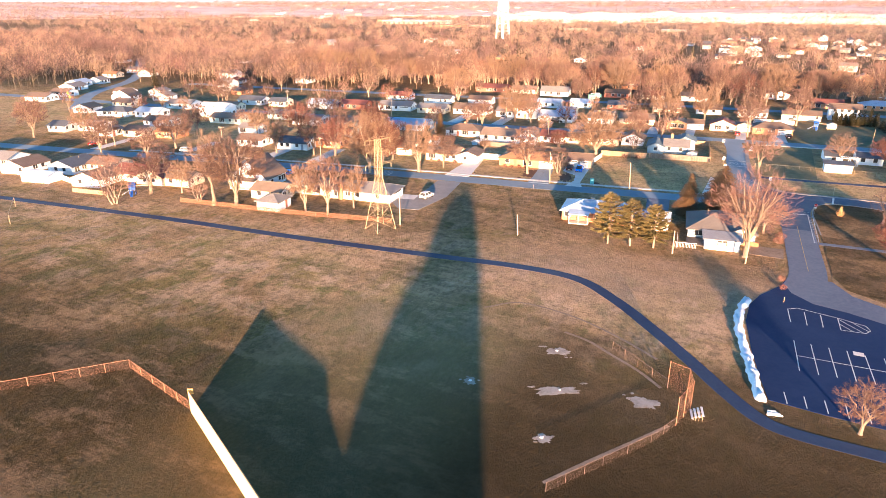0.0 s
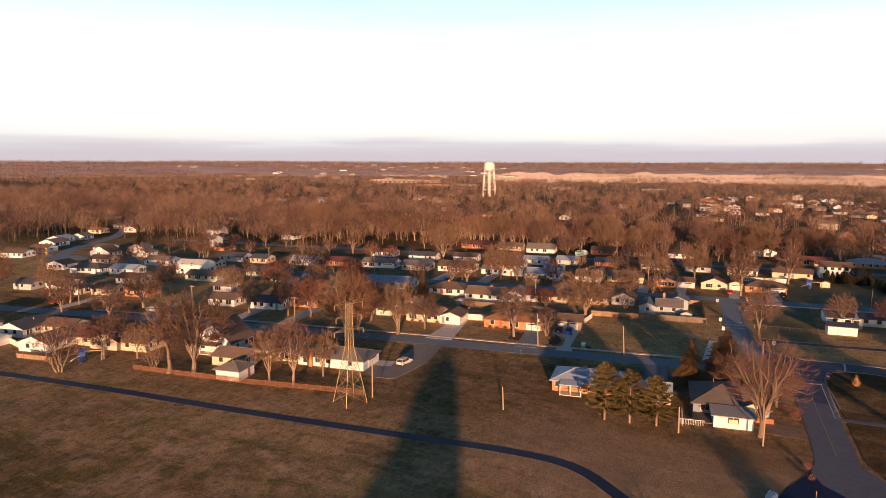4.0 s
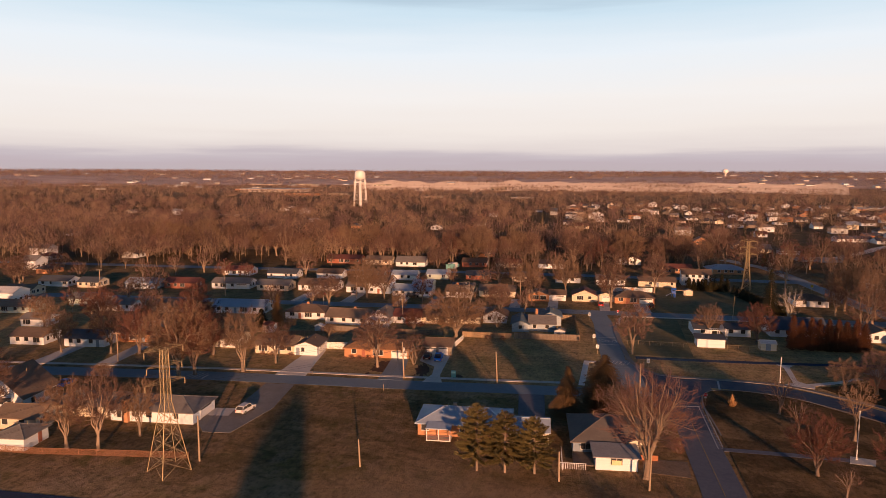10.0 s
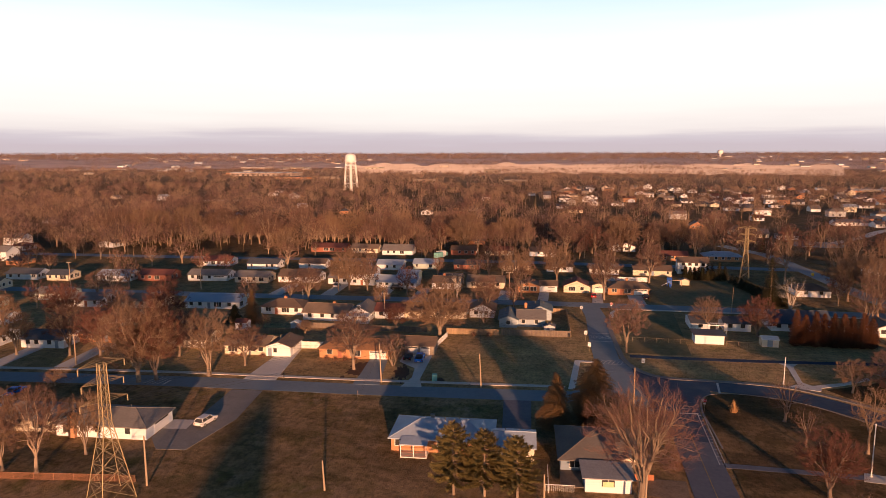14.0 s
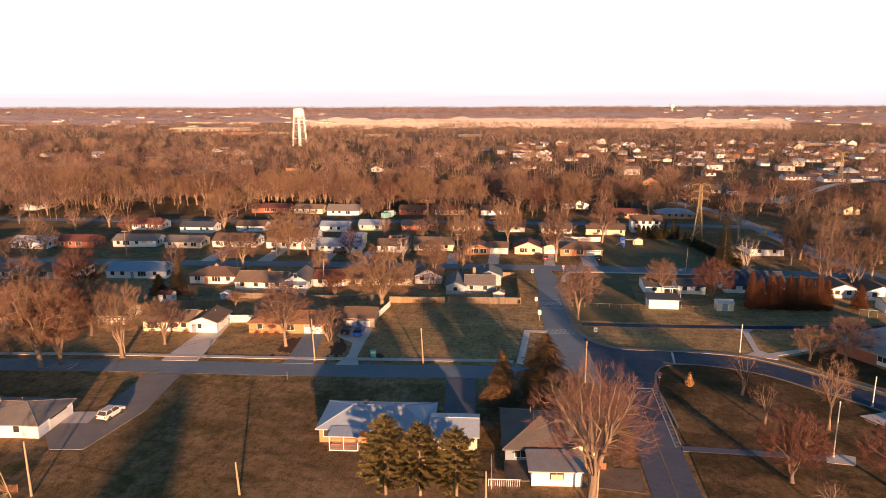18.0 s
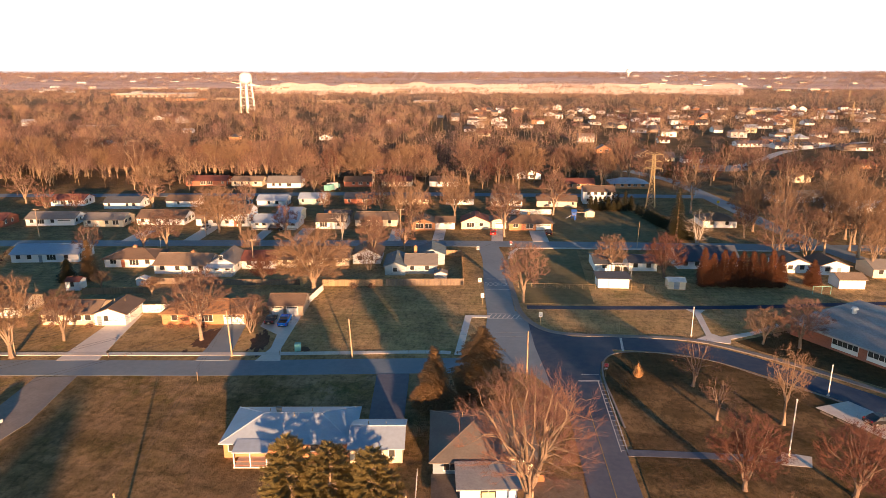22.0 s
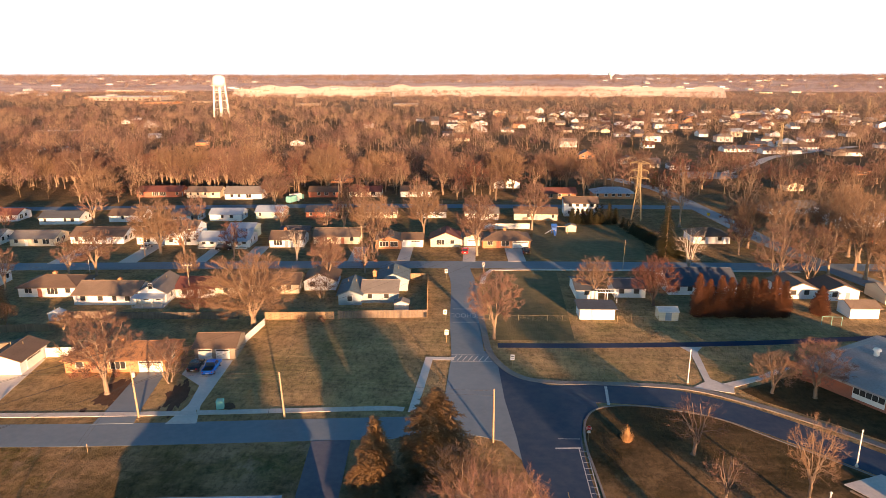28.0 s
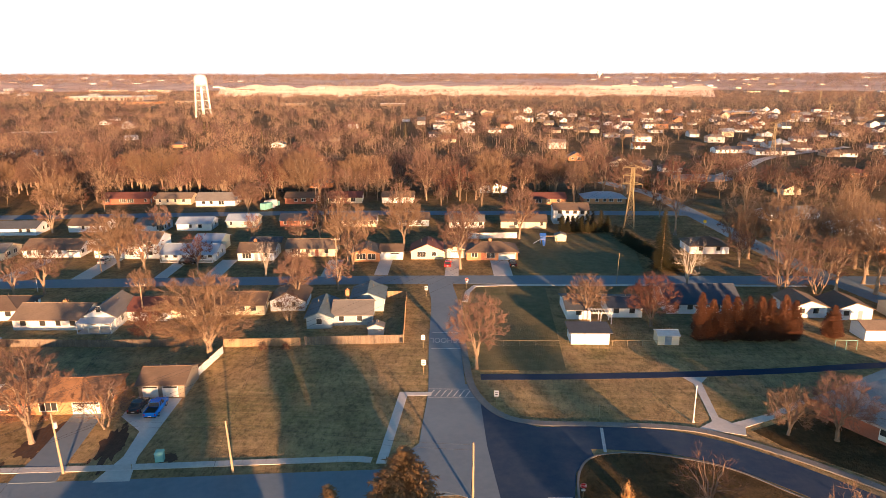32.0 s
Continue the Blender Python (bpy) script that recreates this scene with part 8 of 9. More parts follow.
for i in range(11):
    a, b = Vector((-57.6, 49.6)), Vector((-40.2, 40.2))
    p, q = a + (b - a) * (i / 9 + 0.002), a + (b - a) * ((i + 1) / 9 - 0.002)
    w = Vector((-(q - p).y, (q - p).x)).normalized() * 0.05
    part("panel", Shape().slab([tuple(p + w), tuple(p - w), tuple(q - w), tuple(q + w)], 0.0, 3.1 + 0.01 * i), CREAM_WALL, yb)
# unseen panels carry the wall on, heights set to shape its shadow edge
for (ax_, ay_, az_), (bx_, by_, bz_) in (((-36.35, 38.1, 3.2), (-33.4, 36.5, 2.6)), ((-33.4, 36.5, 2.5), (-28.5, 33.8, 2.05)), ((-28.5, 33.8, 2.0), (-20.0, 29.2, 1.7)), ((-20.0, 29.2, 1.7), (-8.0, 22.7, 1.5))):
    w = Vector((by_ - ay_, ax_ - bx_)).normalized() * 0.05
    part("panel", Shape().add([(ax_ - w.x, ay_ - w.y, 0), (bx_ - w.x, by_ - w.y, 0), (bx_ + w.x, by_ + w.y, 0), (ax_ + w.x, ay_ + w.y, 0), (ax_ - w.x, ay_ - w.y, az_), (bx_ - w.x, by_ - w.y, bz_), (bx_ + w.x, by_ + w.y, bz_), (ax_ + w.x, ay_ + w.y, az_)], [(3, 2, 1, 0), (4, 5, 6, 7), (0, 1, 5, 4), (1, 2, 6, 5), (2, 3, 7, 6), (3, 0, 4, 7)]), CREAM_WALL, yb)
part("cap_rail", Shape().rod((-57.6, 49.6, 3.12), (-36.4, 38.1, 3.22), 0.05, 0.05, 5), RUST_STEEL, yb)
dp = base("distance_sign", -57.5, 49.9, 28, label="small orange sign on two posts", category="sign")
part("post", Shape().rod((0, 0, -0.1), (0, 0, 3.3), 0.05, 0.05, 6), STEEL, dp)
part("plate", Shape().box(-0.35, 0.35, -0.06, -0.03, 2.5, 3.3), mat("orange_plate", (0.72, 0.42, 0.12), (0.62, 0.36, 0.1), rough=0.5, bump=0), dp)
for pts_, wd_ in (([(-20.6, 91.4), (-16.4, 90.0), (-12.2, 87.2), (-8.1, 84.5), (-4.4, 81.2)], 0.5), ([(-13.0, 56.2), (-9.4, 61.9), (-5.6, 67.6), (-2.2, 72.8)], 0.45)):
    tagged(part("worn_strip", ribbon(curve_through(pts_, 8), wd_, -0.03, 0.011), DIRT_WORN), "worn bare strip along the edge of the infield", "dirt", kind="structure")
tagged(part("worn_arc", ribbon(curve_through([(-35.5, 94.3), (-30.5, 98.7), (-21.1, 97.4), (-12.8, 93.4), (-6.1, 88.9)], 8), 0.42, -0.03, 0.014), DIRT_WORN), "thin worn dirt arc round the infield", "dirt", kind="structure")
bl = base("bleachers", 0.38, 75.0, 12, label="small white aluminium bleachers in four rows", category="bleachers")
for i in range(4):
    part("bench", Shape().box(-0.2 + 0.40 * i, 0.06 + 0.40 * i, 0, 2.1, 0.34 + 0.2 * i, 0.39 + 0.2 * i), WHITE_STEEL, bl)
fr = Shape()
for yy in (0.25, 1.05, 1.85):
    fr.rod((-0.2, yy, 0.29), (1.25, yy, 0.95), 0.035, 0.035, 5)
    for i in range(4):
        fr.rod((0.40 * i - 0.07, yy, 0), (0.40 * i - 0.07, yy, 0.34 + 0.2 * i), 0.03, 0.03, 5)
part("frame", fr, STEEL, bl)
pl = base("plank_pile", 9.5, 81.2, 15, label="small pile of pale planks beside the path", category="planks")
for i in range(4):
    ob = part("plank", Shape().box(-1.0 + 0.1 * i, 0.9 - 0.2 * i, -0.5 + 0.28 * i, -0.3 + 0.28 * i, 0.0, 0.12 + 0.05 * (i % 2)), WHITE_STEEL, pl)
gl = base("goal_frame", -160, 93, -37, label="grey metal goal frame lying on the grass", category="goal")
part("frame", Shape().rod((-8, 0, -0.1), (-8, 0, 2.4), 0.06, 0.06, 6).rod((8, 0, -0.1), (8, 0, 2.4), 0.06, 0.06, 6).rod((-8, 0, 2.4), (8, 0, 2.4), 0.06, 0.06, 6), STEEL, gl)


def patch(name, x, y, rx, ry, ang, material, label, z, seed, category="bare patch"):
    rng = random.Random(seed)
    sh = Shape()
    blots = [(0.0, 0.0, 1.0)] + [(rng.uniform(-1.5, 1.5), rng.uniform(-1.5, 1.5), rng.uniform(0.10, 0.24)) for _ in range(7)]
    for bu, bv, bk in blots:
        pts = []
        for i in range(56):
            a = 2 * math.pi * i / 56
            k = bk * (1 + 0.55 * noise.noise(Vector((math.cos(a) * 1.6 + bu, math.sin(a) * 1.6 + bv, seed * 3.7))) + 0.35 * noise.noise(Vector((math.cos(a) * 5 + bu, math.sin(a) * 5, seed * 1.3))) + rng.uniform(-0.07, 0.07))
            u, v = rx * (bu + k * math.cos(a)), ry * (bv + k * math.sin(a))
            pts.append((x + u * math.cos(ang) - v * math.sin(ang), y + u * math.sin(ang) + v * math.cos(ang)))
        sh.slab(pts, -0.03, z + 0.004 * (bk < 1))
    tagged(part(name, sh, material), label, category, kind="structure")


patch("dirt_patch", -20.0, 84.9, 1.7, 1.1, 0.3, DIRT, "worn pale patch at second base", 0.012, 1)
patch("dirt_patch", -16.8, 74.6, 2.6, 1.1, 0.5, DIRT, "worn pale patch at the pitcher's mound", 0.012, 2)
patch("dirt_patch", -5.9, 76.6, 1.7, 1.3, 0.2, DIRT, "worn pale patch at home plate", 0.012, 3)
patch("dirt_patch", -15.4, 63.7, 0.9, 0.7, 0.2, DIRT, "worn pale patch at first base", 0.012, 4)
patch("dirt_patch", -28.5, 71.7, 0.9, 0.7, 0.1, DIRT, "worn pale patch at third base", 0.012, 5)
for mx, my, r in ((-15.6, 63.8, 0.2), (-28.4, 71.8, 0.2), (-20.0, 85.0, 0.2), (-16.6, 74.8, 0.15)):
    tagged(part("base_plate", Shape().box(mx - r, mx + r, my - r, my + r, 0.0, 0.08), SIGN_WHITE), "white rubber base on bare dirt", "base plate")
patch("mulch_bed", -58.8, 187.2, 2.6, 4.2, 0.1, MULCH, "dark mulch bed round a lawn tree", 0.014, 6, "flower bed")
patch("mulch_bed", -38.0, 184.0, 1.4, 1.1, 0.1, MULCH, "dark bare soil by the utility box", 0.014, 7, "flower bed")
patch("mulch_bed", 22.9, 179.0, 1.6, 1.4, 0.1, MULCH, "dark soil round the grass clump", 0.014, 8, "flower bed")
patch("mulch_bed", -47.6, 186.4, 1.6, 4.6, 0.2, MULCH, "dark leaf litter under the low tree", 0.014, 9, "flower bed")
ub = base("utility_box", -38.9, 183.4, 12, label="teal metal utility box on the lawn", category="utility box")
part("cabinet", Shape().box(-0.55, 0.55, -0.45, 0.45, 0.0, 1.25), TEAL, ub)
part("lid", Shape().add([(-0.62, -0.52, 1.25), (0.62, -0.52, 1.25), (0.62, 0.52, 1.25), (-0.62, 0.52, 1.25), (-0.5, -0.3, 1.42), (0.5, -0.3, 1.42), (0.5, 0.45, 1.48), (-0.5, 0.45, 1.48)], [(3, 2, 1, 0), (4, 5, 6, 7), (0, 1, 5, 4), (1, 2, 6, 5), (2, 3, 7, 6), (3, 0, 4, 7)]), TEAL, ub)
mb = base("mailbox", -72.6, 176.6, 6, label="black mailbox on a post", category="mailbox")
part("post", Shape().box(-0.06, 0.06, -0.06, 0.06, -0.1, 1.0), WOOD_DARK, mb)
part("box", Shape().box(-0.16, 0.16, -0.28, 0.28, 1.0, 1.3), RUBBER, mb)
pg = base("swing_set", 23.4, 307.0, 4, label="blue climbing tower with slide and timber swing beam", category="swing set")
for qx in (-1.9, -0.5):
    for qy in (-0.7, 0.7):
        part("post", Shape().box(qx - 0.07, qx + 0.07, qy - 0.07, qy + 0.07, -0.05, 2.6), PLAY_BLUE, pg)
part("deck", Shape().box(-1.97, -0.43, -0.77, 0.77, 1.25, 1.37), WOOD_POLE, pg)
for qy in (-0.75, 0.71):
    part("side_panel", Shape().box(-1.9, -0.5, qy, qy + 0.04, 1.37, 2.05), PLAY_BLUE, pg)
part("roof", Shape().add([(-2.15, -0.95, 2.55), (-0.25, -0.95, 2.55), (-0.25, 0.95, 2.55), (-2.15, 0.95, 2.55), (-2.15, 0, 3.35), (-0.25, 0, 3.35)], [(0, 1, 5, 4), (2, 3, 4, 5), (0, 4, 3), (1, 2, 5), (3, 2, 1, 0)]), PLAY_BLUE, pg, "blue gabled canopy")
part("slide", Shape().add([(-1.9, -0.3, 1.35), (-1.9, 0.3, 1.35), (-4.0, 0.3, 0.12), (-4.0, -0.3, 0.12), (-1.9, -0.3, 1.25), (-1.9, 0.3, 1.25), (-4.0, 0.3, 0.02), (-4.0, -0.3, 0.02)], [(0, 1, 2, 3), (7, 6, 5, 4), (0, 4, 5, 1), (1, 5, 6, 2), (2, 6, 7, 3), (3, 7, 4, 0)]), TRIM, pg, "white slide")
part("front_slide", Shape().add([(-1.5, -0.75, 1.35), (-0.9, -0.75, 1.35), (-0.9, -2.8, 0.12), (-1.5, -2.8, 0.12), (-1.5, -0.75, 1.25), (-0.9, -0.75, 1.25), (-0.9, -2.8, 0.02), (-1.5, -2.8, 0.02)], [(0, 3, 2, 1), (7, 4, 5, 6), (0, 1, 5, 4), (1, 2, 6, 5), (2, 3, 7, 6), (3, 0, 4, 7)]), PLAY_BLUE, pg, "blue slide")
part("beam", Shape().box(-0.5, 3.3, -0.09, 0.09, 2.25, 2.45), WOOD_POLE, pg)
for qy in (-0.95, 0.95):
    part("leg", Shape().rod((3.2, qy, -0.05), (3.2, 0, 2.35), 0.09, 0.08, 6), WOOD_POLE, pg)
for qx in (0.7, 2.0):
    hung = part("seat", Shape().box(qx - 0.25, qx + 0.25, -0.1, 0.1, 0.5, 0.55), RUBBER, pg)
    part("rope", Shape().rod((qx - 0.22, 0, 0.55), (qx - 0.22, 0, 2.26), 0.015, 0.015, 4).rod((qx + 0.22, 0, 0.55), (qx + 0.22, 0, 2.26), 0.015, 0.015, 4), CABLE, hung)
patch("mulch_bed", 23.0, 305.6, 4.6, 2.2, 0.05, MULCH, "dark bark bed under the swing set", 0.014, 12, "flower bed")
ps = copy_thing(pg, pose(-147.6, 119.6, 0, 0, 0, 40))
tagged(ps, "blue climbing tower and swings beside a hedge")
ph = base("playhouse", 73.6, 228.4, 0, label="small green metal play frame", category="play frame")
part("frame", Shape().rod((-2, 0, 0), (-2, 0, 1.9), 0.05, 0.05, 6).rod((0, 0, 0), (0, 0, 1.9), 0.05, 0.05, 6).rod((2, 0, 0), (2, 0, 1.9), 0.05, 0.05, 6).rod((-2, 0, 1.9), (2, 0, 1.9), 0.05, 0.05, 6), TEAL, ph)
pg2 = base("pergola", 26.9, 238.6, 3, label="white garden pergola beside the low house", category="pergola")
for a_ in (0, 2.2, 4.4):
    part("post", Shape().box(a_, a_ + 0.16, 0, 0.16, 0, 2.4), TRIM, pg2)
    part("post", Shape().box(a_, a_ + 0.16, 2.4, 2.56, 0, 2.4), TRIM, pg2)
for a_ in (0.0, 2.4):
    part("beam", Shape().box(-0.2, 4.8, a_ + 0.02, a_ + 0.14, 2.4, 2.58), TRIM, pg2)
for i in range(8):
    part("rafter", Shape().box(0.05 + 0.62 * i, 0.13 + 0.62 * i, -0.2, 2.8, 2.58, 2.7), TRIM, pg2)
tagged(part("parking_pad", Shape().slab([(48.6, 170.5), (54.6, 173.2), (61.4, 163.6), (55.6, 160.4)], -0.05, 0.13), CONCRETE), "pale concrete parking pad beside the drive", "pavement", kind="structure")
for i in range(3):
    ws = base("wheel_stop", 49.7 + 1.5 * i, 168.6 - 2.1 * i, -54.5, 0.06, "low dark timber edging along the concrete pad", "edging", "edging along the pad")
    part("beam", Shape().box(-0.95, 0.95, -0.62, -0.44, -0.08, 0.22), WOOD_DARK, ws)
    part("stake", Shape().rod((-0.7, -0.53, -0.2), (-0.7, -0.53, 0.34), 0.05, 0.05, 6), WOOD_DARK, ws)
car(56.0, 166.4, 18, CAR_BLACK, "dark car parked on the concrete pad", "sedan").location.z = 0.13
tk = base("box_truck", -79.6, 352.6, 70, label="teal box truck parked on a driveway", category="truck")
part("box", Shape().box(-3.2, 1.4, -1.15, 1.15, 0.75, 3.1), TEAL, tk)
part("cab", Shape().slab([(1.45, -1.05), (3.2, -1.0), (3.2, 1.0), (1.45, 1.05)], 0.55, 1.5).add([(1.45, -1.0, 1.5), (3.1, -0.95, 1.5), (3.1, 0.95, 1.5), (1.45, 1.0, 1.5), (1.45, -0.9, 2.35), (2.4, -0.85, 2.35), (2.4, 0.85, 2.35), (1.45, 0.9, 2.35)], [(4, 5, 6, 7), (0, 1, 5, 4), (1, 2, 6, 5), (2, 3, 7, 6), (3, 0, 4, 7)]), CAR_WHITE, tk)
part("chassis", Shape().box(-3.1, 3.0, -0.5, 0.5, 0.45, 0.75), RUBBER, tk)
for wx_ in (-2.0, 2.3):
    for wy_ in (-1.0, 0.72):
        wheel = part("wheel", Shape().rod((wx_, wy_, 0.42), (wx_, wy_ + 0.28, 0.42), 0.42, 0.42, 14), RUBBER, tk)
        part("rim", Shape().rod((wx_, wy_ - 0.01, 0.42), (wx_, wy_ + 0.29, 0.42), 0.2, 0.2, 10), CHROME, wheel)
dr = base("deck_rail", -10.4, 139.6, 7, label="white-painted deck railing beside the garage", category="railing")
for i in range(15):
    part("baluster", Shape().box(0.3 * i, 0.3 * i + 0.06, -0.03, 0.03, 0, 1.0), TRIM, dr)
part("rail", Shape().box(-0.05, 4.4, -0.05, 0.05, 1.0, 1.08), TRIM, dr)
ds = base("deck_rail", -9.9, 139.0, 96, label="thin pale metal railing along the deck side", category="railing")
for i in range(8):
    part("baluster", Shape().rod((1.0 * i, 0, 0), (1.0 * i, 0, 1.15), 0.035, 0.035, 6), TRIM, ds)
for rz_ in (0.45, 0.8, 1.12):
    part("rail", Shape().rod((-0.05, 0, rz_), (7.05, 0, rz_), 0.028, 0.028, 6), TRIM, ds)
sn = Shape()
SN = curve_through([(4.9, 117.4), (4.0, 112), (4.0, 106), (5.0, 99.5), (6.1, 93.6), (7.0, 88.6), (7.9, 83.4)], 10)
nx = 9
for i, (ax, ay) in enumerate(SN):
    bx, by = SN[min(i + 1, len(SN) - 1)]
    cx, cy = SN[max(i - 1, 0)]
    d = Vector((bx - cx, by - cy)).normalized()
    for j in range(nx):
        u = -1 + 2 * j / (nx - 1)
        wob = noise.noise(Vector((ax * 0.8, ay * 0.8, j * 0.5)))
        half = 0.75 + 0.35 * noise.noise(Vector((ay * 0.6, 3.1, 0)))
        z = max(-0.05, (1 - u * u) * (0.62 + 0.5 * wob) + 0.15 * wob - 0.03)
        sn.v.append((ax - d.y * u * half, ay + d.x * u * half, z if 0 < i < len(SN) - 1 else -0.05))
for i in range(len(SN) - 1):
    for j in range(nx - 1):
        sn.f.append((i * nx + j, i * nx + j + 1, (i + 1) * nx + j + 1, (i + 1) * nx + j))
tagged(part("snow_bank", sn, SNOW, None, smooth=True), "long bank of old ploughed snow at the lot edge", "snow")

# ---- road markings ----
MARKS = base("road_markings", 0, 0, label="white painted lines on the asphalt", category="road marking")
tagged(MARKS, kind="structure")


def stripe(x0, y0, x1, y1, w, z=0.056, material=None, name="stripe"):
    part(name, ribbon([(x0, y0), (x1, y1)], w, z - 0.004, z), material or PAINT, MARKS)


for x0, y0, x1, y1 in ((11.2, 115.7, 11.6, 110.6), (13.7, 115.6, 14.0, 110.4), (16.1, 115.6, 16.3, 110.7), (18.6, 115.3, 18.8, 110.8), (12.0, 103.8, 12.6, 94.2), (14.3, 103.6, 15.0, 94.1), (16.7, 103.4, 17.3, 94.4), (19.1, 103.5, 19.6, 94.4), (21.4, 103.1, 21.9, 94.6), (23.8, 103.3, 24.3, 94.6), (26.2, 103.3, 26.7, 94.6), (12.4, 98.8, 27, 99.1), (10.6, 87.2, 11.0, 84.3), (13.0, 87.1, 13.3, 84.2), (15.4, 87.2, 15.7, 84.1), (17.8, 87.4, 18.0, 84.0), (20.2, 87.4, 20.4, 84.0), (22.6, 87.4, 22.8, 84.0)):
    stripe(x0, y0, x1, y1, 0.13, 0.062)
for x0, y0, x1, y1 in ((11.2, 115.7, 12.7, 116.8), (12.7, 116.8, 18.6, 115.4), (18.6, 115.4, 22.5, 114.0), (22.5, 114.0, 23.0, 112.4), (23.0, 112.4, 22.2, 111.1), (22.2, 111.1, 18.8, 110.8), (18.8, 113.0, 20.6, 110.9), (18.7, 114.9, 22.0, 111.1), (20.3, 114.8, 22.8, 112.0)):
    stripe(x0, y0, x1, y1, 0.12, 0.066)
tagged(part("drain", Shape().box(19.9, 21.3, 102.6, 103.8, 0.0, 0.075), CONCRETE), "square concrete drain cover in the lot", "drain cover")
for i in range(7):
    stripe(-4.0 + i * 1.0, 204.2 + 0.05 * i, -4.0 + i * 1.0 + 0.75, 206.5 + 0.05 * i, 0.22, 0.054)
stripe(-4.2, 206.9, 2.9, 207.2, 0.16, 0.058)
stripe(-4.1, 203.9, 3.4, 204.4, 0.16, 0.058)
stripe(22.5, 196.0, 22.0, 189.4, 0.45, 0.060)
stripe(-5.7, 231.8, 0.2, 232.2, 0.35, 0.050)
stripe(-5.2, 223.6, 0.7, 224.1, 0.35, 0.050)
sc = words("SCHOOL", -2.7, 228.0, 0.052, 1.6, PAINT, MARKS, True, 184, "school_lettering", 0.95, 2.3)
stripe(12.6, 176.0, 16.2, 176.4, 0.35, 0.060)
stripe(13.2, 178.6, 16.3, 178.8, 0.12, 0.060)
stripe(15.9, 176.2, 16.6, 154.5, 0.12, 0.062)
stripe(16.9, 176.4, 17.5, 154.5, 0.12, 0.062)
for i in range(16):
    y = 175.6 - i * 1.38
    stripe(16.0 + 0.033 * (176 - y), y, 17.0 + 0.033 * (176 - y), y - 0.1, 0.1, 0.066)
stripe(13.4, 166, 14.9, 136, 0.1, 0.058, YELLOW, "centre_line")
stripe(-96.8, 167.0, -96.9, 170.0, 0.5, 0.040)
for i in range(4):
    stripe(-101.6 + i * 1.1, 166.6 + i * 0.12, -100.9 + i * 1.1, 171.0 + i * 0.1, 0.2, 0.040)

# ---- commerce toward the horizon ----
rngc = random.Random(12)
TAN_WALL = mat("tan_block_wall", (0.58, 0.49, 0.41), (0.50, 0.42, 0.35), (0.38, 0.32, 0.27), s1=0.05, s2=0.3, rough=0.8, bump=0.1)
for bx, by, bw_, bd_, bh_, wm in ((-830, 1405, 150, 60, 15, TAN_WALL), (-640, 1255, 60, 40, 8, BRICK_O), (-560, 1290, 40, 40, 8, SIDING_T), (-1180, 2050, 120, 60, 9, TAN_WALL), (-1010, 2070, 70, 60, 8, SIDING_T), (-760, 2100, 90, 60, 9, TAN_WALL), (-1500, 2300, 90, 60, 9, SIDING_T), (-1350, 2320, 70, 60, 8, TAN_WALL), (-407, 656, 34, 12, 4, SIDING_T), (-300, 1720, 36, 30, 16, SIDING_T), (-340, 1205, 40, 20, 7, SIDING_T), (-174, 1210, 40, 16, 6, SIDING_T), (-1240, 2950, 120, 80, 9, SIDING_T), (-1640, 3050, 130, 80, 9, SIDING_T), (-560, 3030, 70, 60, 9, SIDING_T), (-470, 3180, 60, 60, 9, SIDING_T), (-60, 3220, 120, 60, 9, TAN_WALL), (150, 3200, 90, 60, 9, SIDING_T), (420, 3230, 110, 60, 9, SIDING_T), (640, 3100, 60, 60, 9, TAN_WALL), (980, 3080, 110, 60, 9, SIDING_T), (1260, 2900, 90, 60, 9, SIDING_T), (-900, 1500, 80, 50, 8, BRICK_O), (-1480, 1750, 90, 50, 8, SIDING_T), (320, 1000, 30, 14, 5, SIDING_T), (700, 2000, 70, 40, 7, SIDING_T), (1100, 1750, 70, 40, 7, SIDING_T)):
    root = base("warehouse", bx, by, rngc.uniform(-4, 8), label="low pale commercial building toward the horizon", category="building")
    if by > 1900:
        bw_, wm = bw_ * rngc.uniform(0.35, 0.8), rngc.choice((SIDING_C, SIDING_C, wm))
    bh_ *= 0.5
    part("wall", Shape().box(0, bw_, 0, bd_, 0, bh_), wm, root)
    part("roof", Shape().box(-0.4, bw_ + 0.4, -0.4, bd_ + 0.4, bh_, bh_ + 0.4), rngc.choice((ROOF_GREY, ROOF_WHITE, ROOF_PALE, ROOF_TAN)), root)
    n = max(3, int(bw_ / 12))
    for i in range(n):
        part("bay_door", Shape().box(bw_ * (i + 0.3) / n, bw_ * (i + 0.7) / n, -0.15, -0.02, 0.3, bh_ * 0.55), GLASS, root)
WAREHOUSE_WALLS = (SIDING_C, SIDING_G, SIDING_W, TAN_WALL, TAN_WALL)
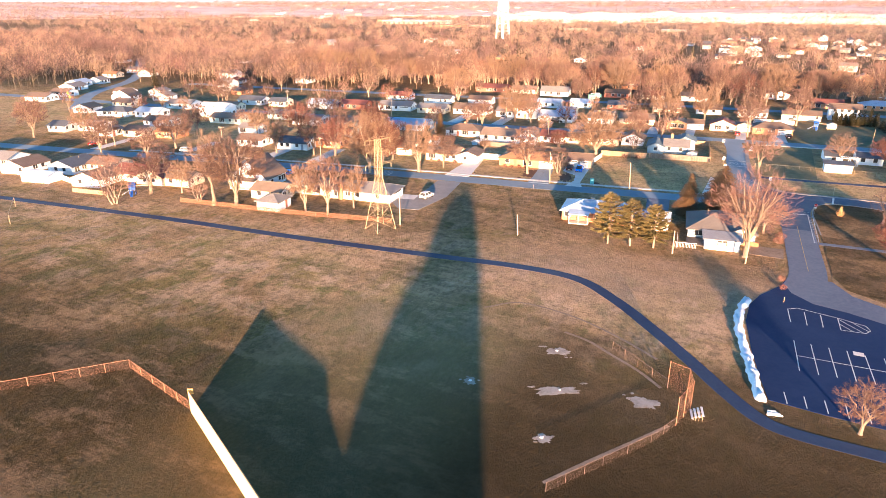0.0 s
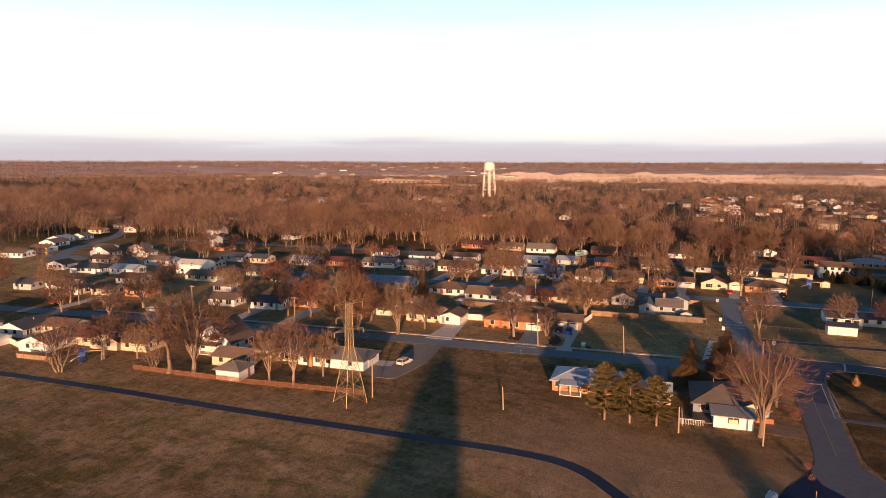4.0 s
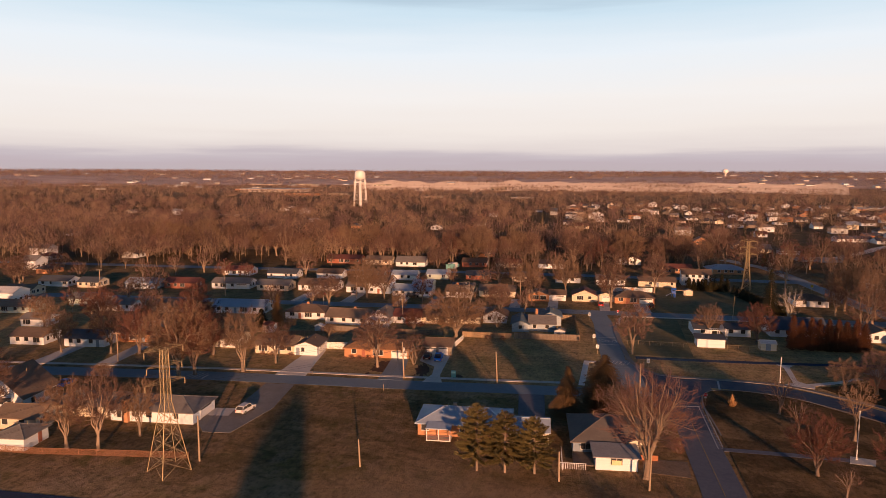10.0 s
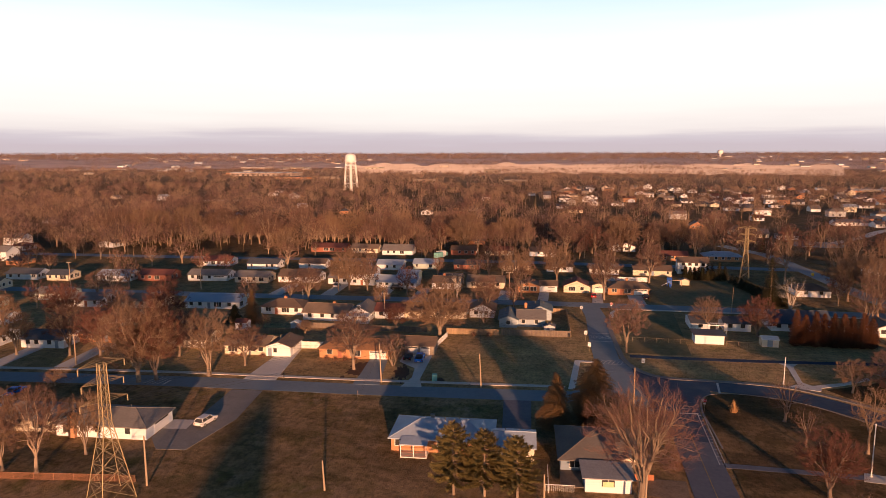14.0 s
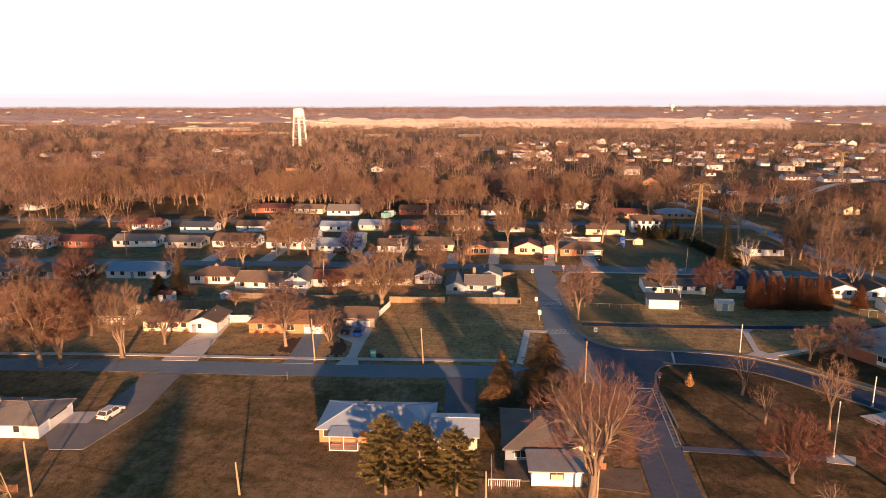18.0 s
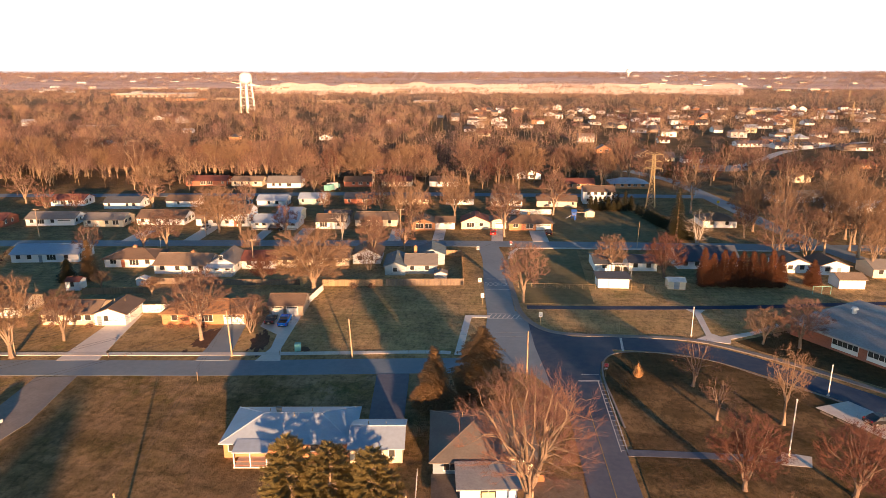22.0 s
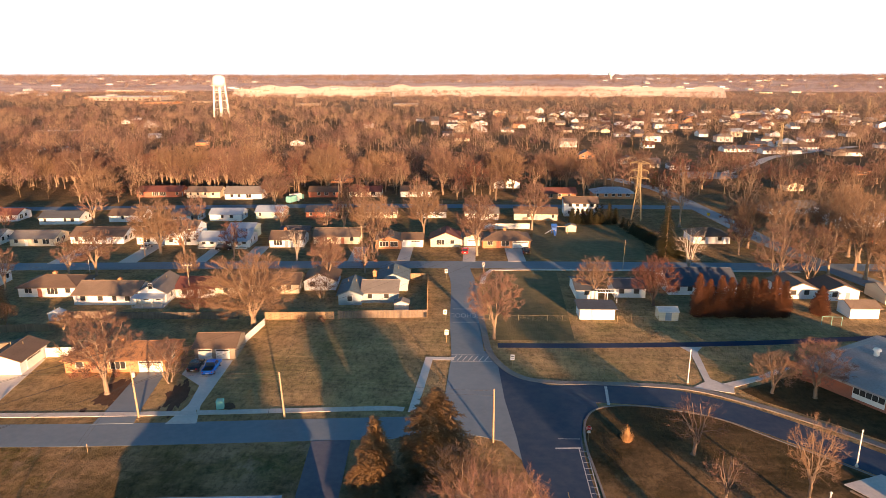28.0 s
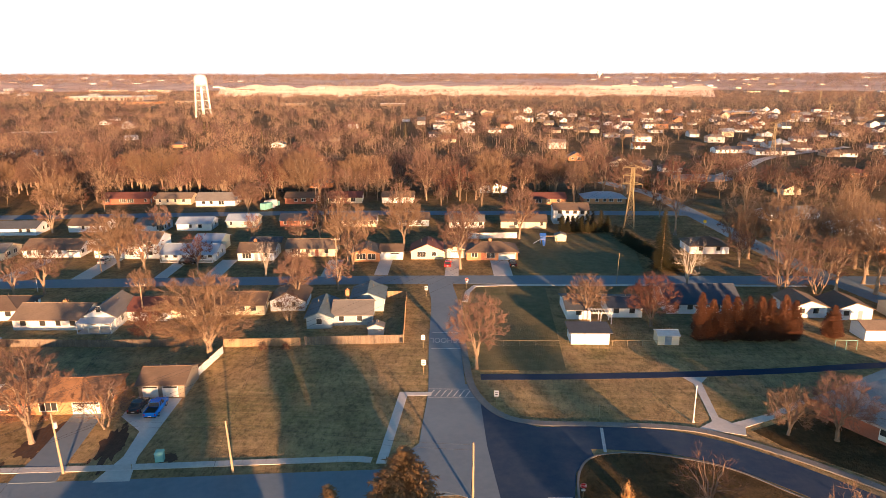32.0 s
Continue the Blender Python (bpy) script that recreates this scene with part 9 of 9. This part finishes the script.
for i in range(90):
    a = radians(rngc.choice((rngc.uniform(-47, -20), rngc.uniform(-47, 28), rngc.uniform(8, 29))))
    r = rngc.uniform(1900, 3700)
    hz = float(np.interp(r, [h[0] for h in HILL], [max(0.0, h[1]) for h in HILL]))
    w_, d_, h_ = rngc.uniform(8, 30), rngc.uniform(10, 22), rngc.uniform(2.6, 4.4)
    root = base("warehouse", r * math.sin(a), r * math.cos(a), rngc.uniform(-12, 12), hz, label="small pale building far off among fields", category="building")
    part("wall", Shape().box(0, w_, 0, d_, -6, h_), rngc.choice(WAREHOUSE_WALLS), root)
    part("roof", Shape().add([(-0.4, -0.4, h_), (w_ + 0.4, -0.4, h_), (w_ + 0.4, d_ + 0.4, h_), (-0.4, d_ + 0.4, h_), (-0.4, d_ / 2, h_ + 2), (w_ + 0.4, d_ / 2, h_ + 2)], [(3, 2, 1, 0), (0, 1, 5, 4), (2, 3, 4, 5), (0, 4, 3), (1, 2, 5)]), rngc.choice((ROOF_GREY, ROOF_WHITE, ROOF_PALE)), root)
straw = mat("straw_field", (0.68, 0.58, 0.51), (0.56, 0.47, 0.41), (0.40, 0.33, 0.29), s1=0.004, s2=0.02, rough=0.95, bump=0)
fl, fn = Shape(), 190


def hill_height(r):
    for (ra, za), (rb, zb) in zip(HILL, HILL[1:]):
        if ra <= r < rb:
            return max(0.0, za + (zb - za) * (r - ra) / (rb - ra))
    return 0.0


# rows standing in for stubble, leaning up north to catch the low sun
for k in range(92):
    r0 = 1560 + 14 * k
    for i in range(fn):
        if not 1720 + 170 * noise.noise(Vector((i * 0.136, 1.0, 3.0))) < r0 < 2580 + 240 * noise.noise(Vector((i * 0.117, 5.0, 8.0))):
            continue
        a0, a1 = radians(-21 + 38 * i / fn), radians(-21 + 38 * (i + 1) / fn)
        z0, z1 = 0.05 + hill_height(r0), 0.75 + hill_height(r0 + 1.2)
        fl.add([(r0 * math.sin(a0), r0 * math.cos(a0), z0), (r0 * math.sin(a1), r0 * math.cos(a1), z0), ((r0 + 1.2) * math.sin(a1), (r0 + 1.2) * math.cos(a1), z1), ((r0 + 1.2) * math.sin(a0), (r0 + 1.2) * math.cos(a0), z1)], [(0, 1, 2, 3)])
tagged(part("field", fl, straw), "wide pale straw field toward the horizon", "field", kind="structure")
# sidewalks and kerb, in pieces
flags("sidewalk", WALK1, 1.3, 0.09, "pale concrete sidewalk along the street")
flags("kerb_walk", KERBLINE, 1.25, 0.13, "raised concrete kerb walk round the curve", material=KERB_GREY)
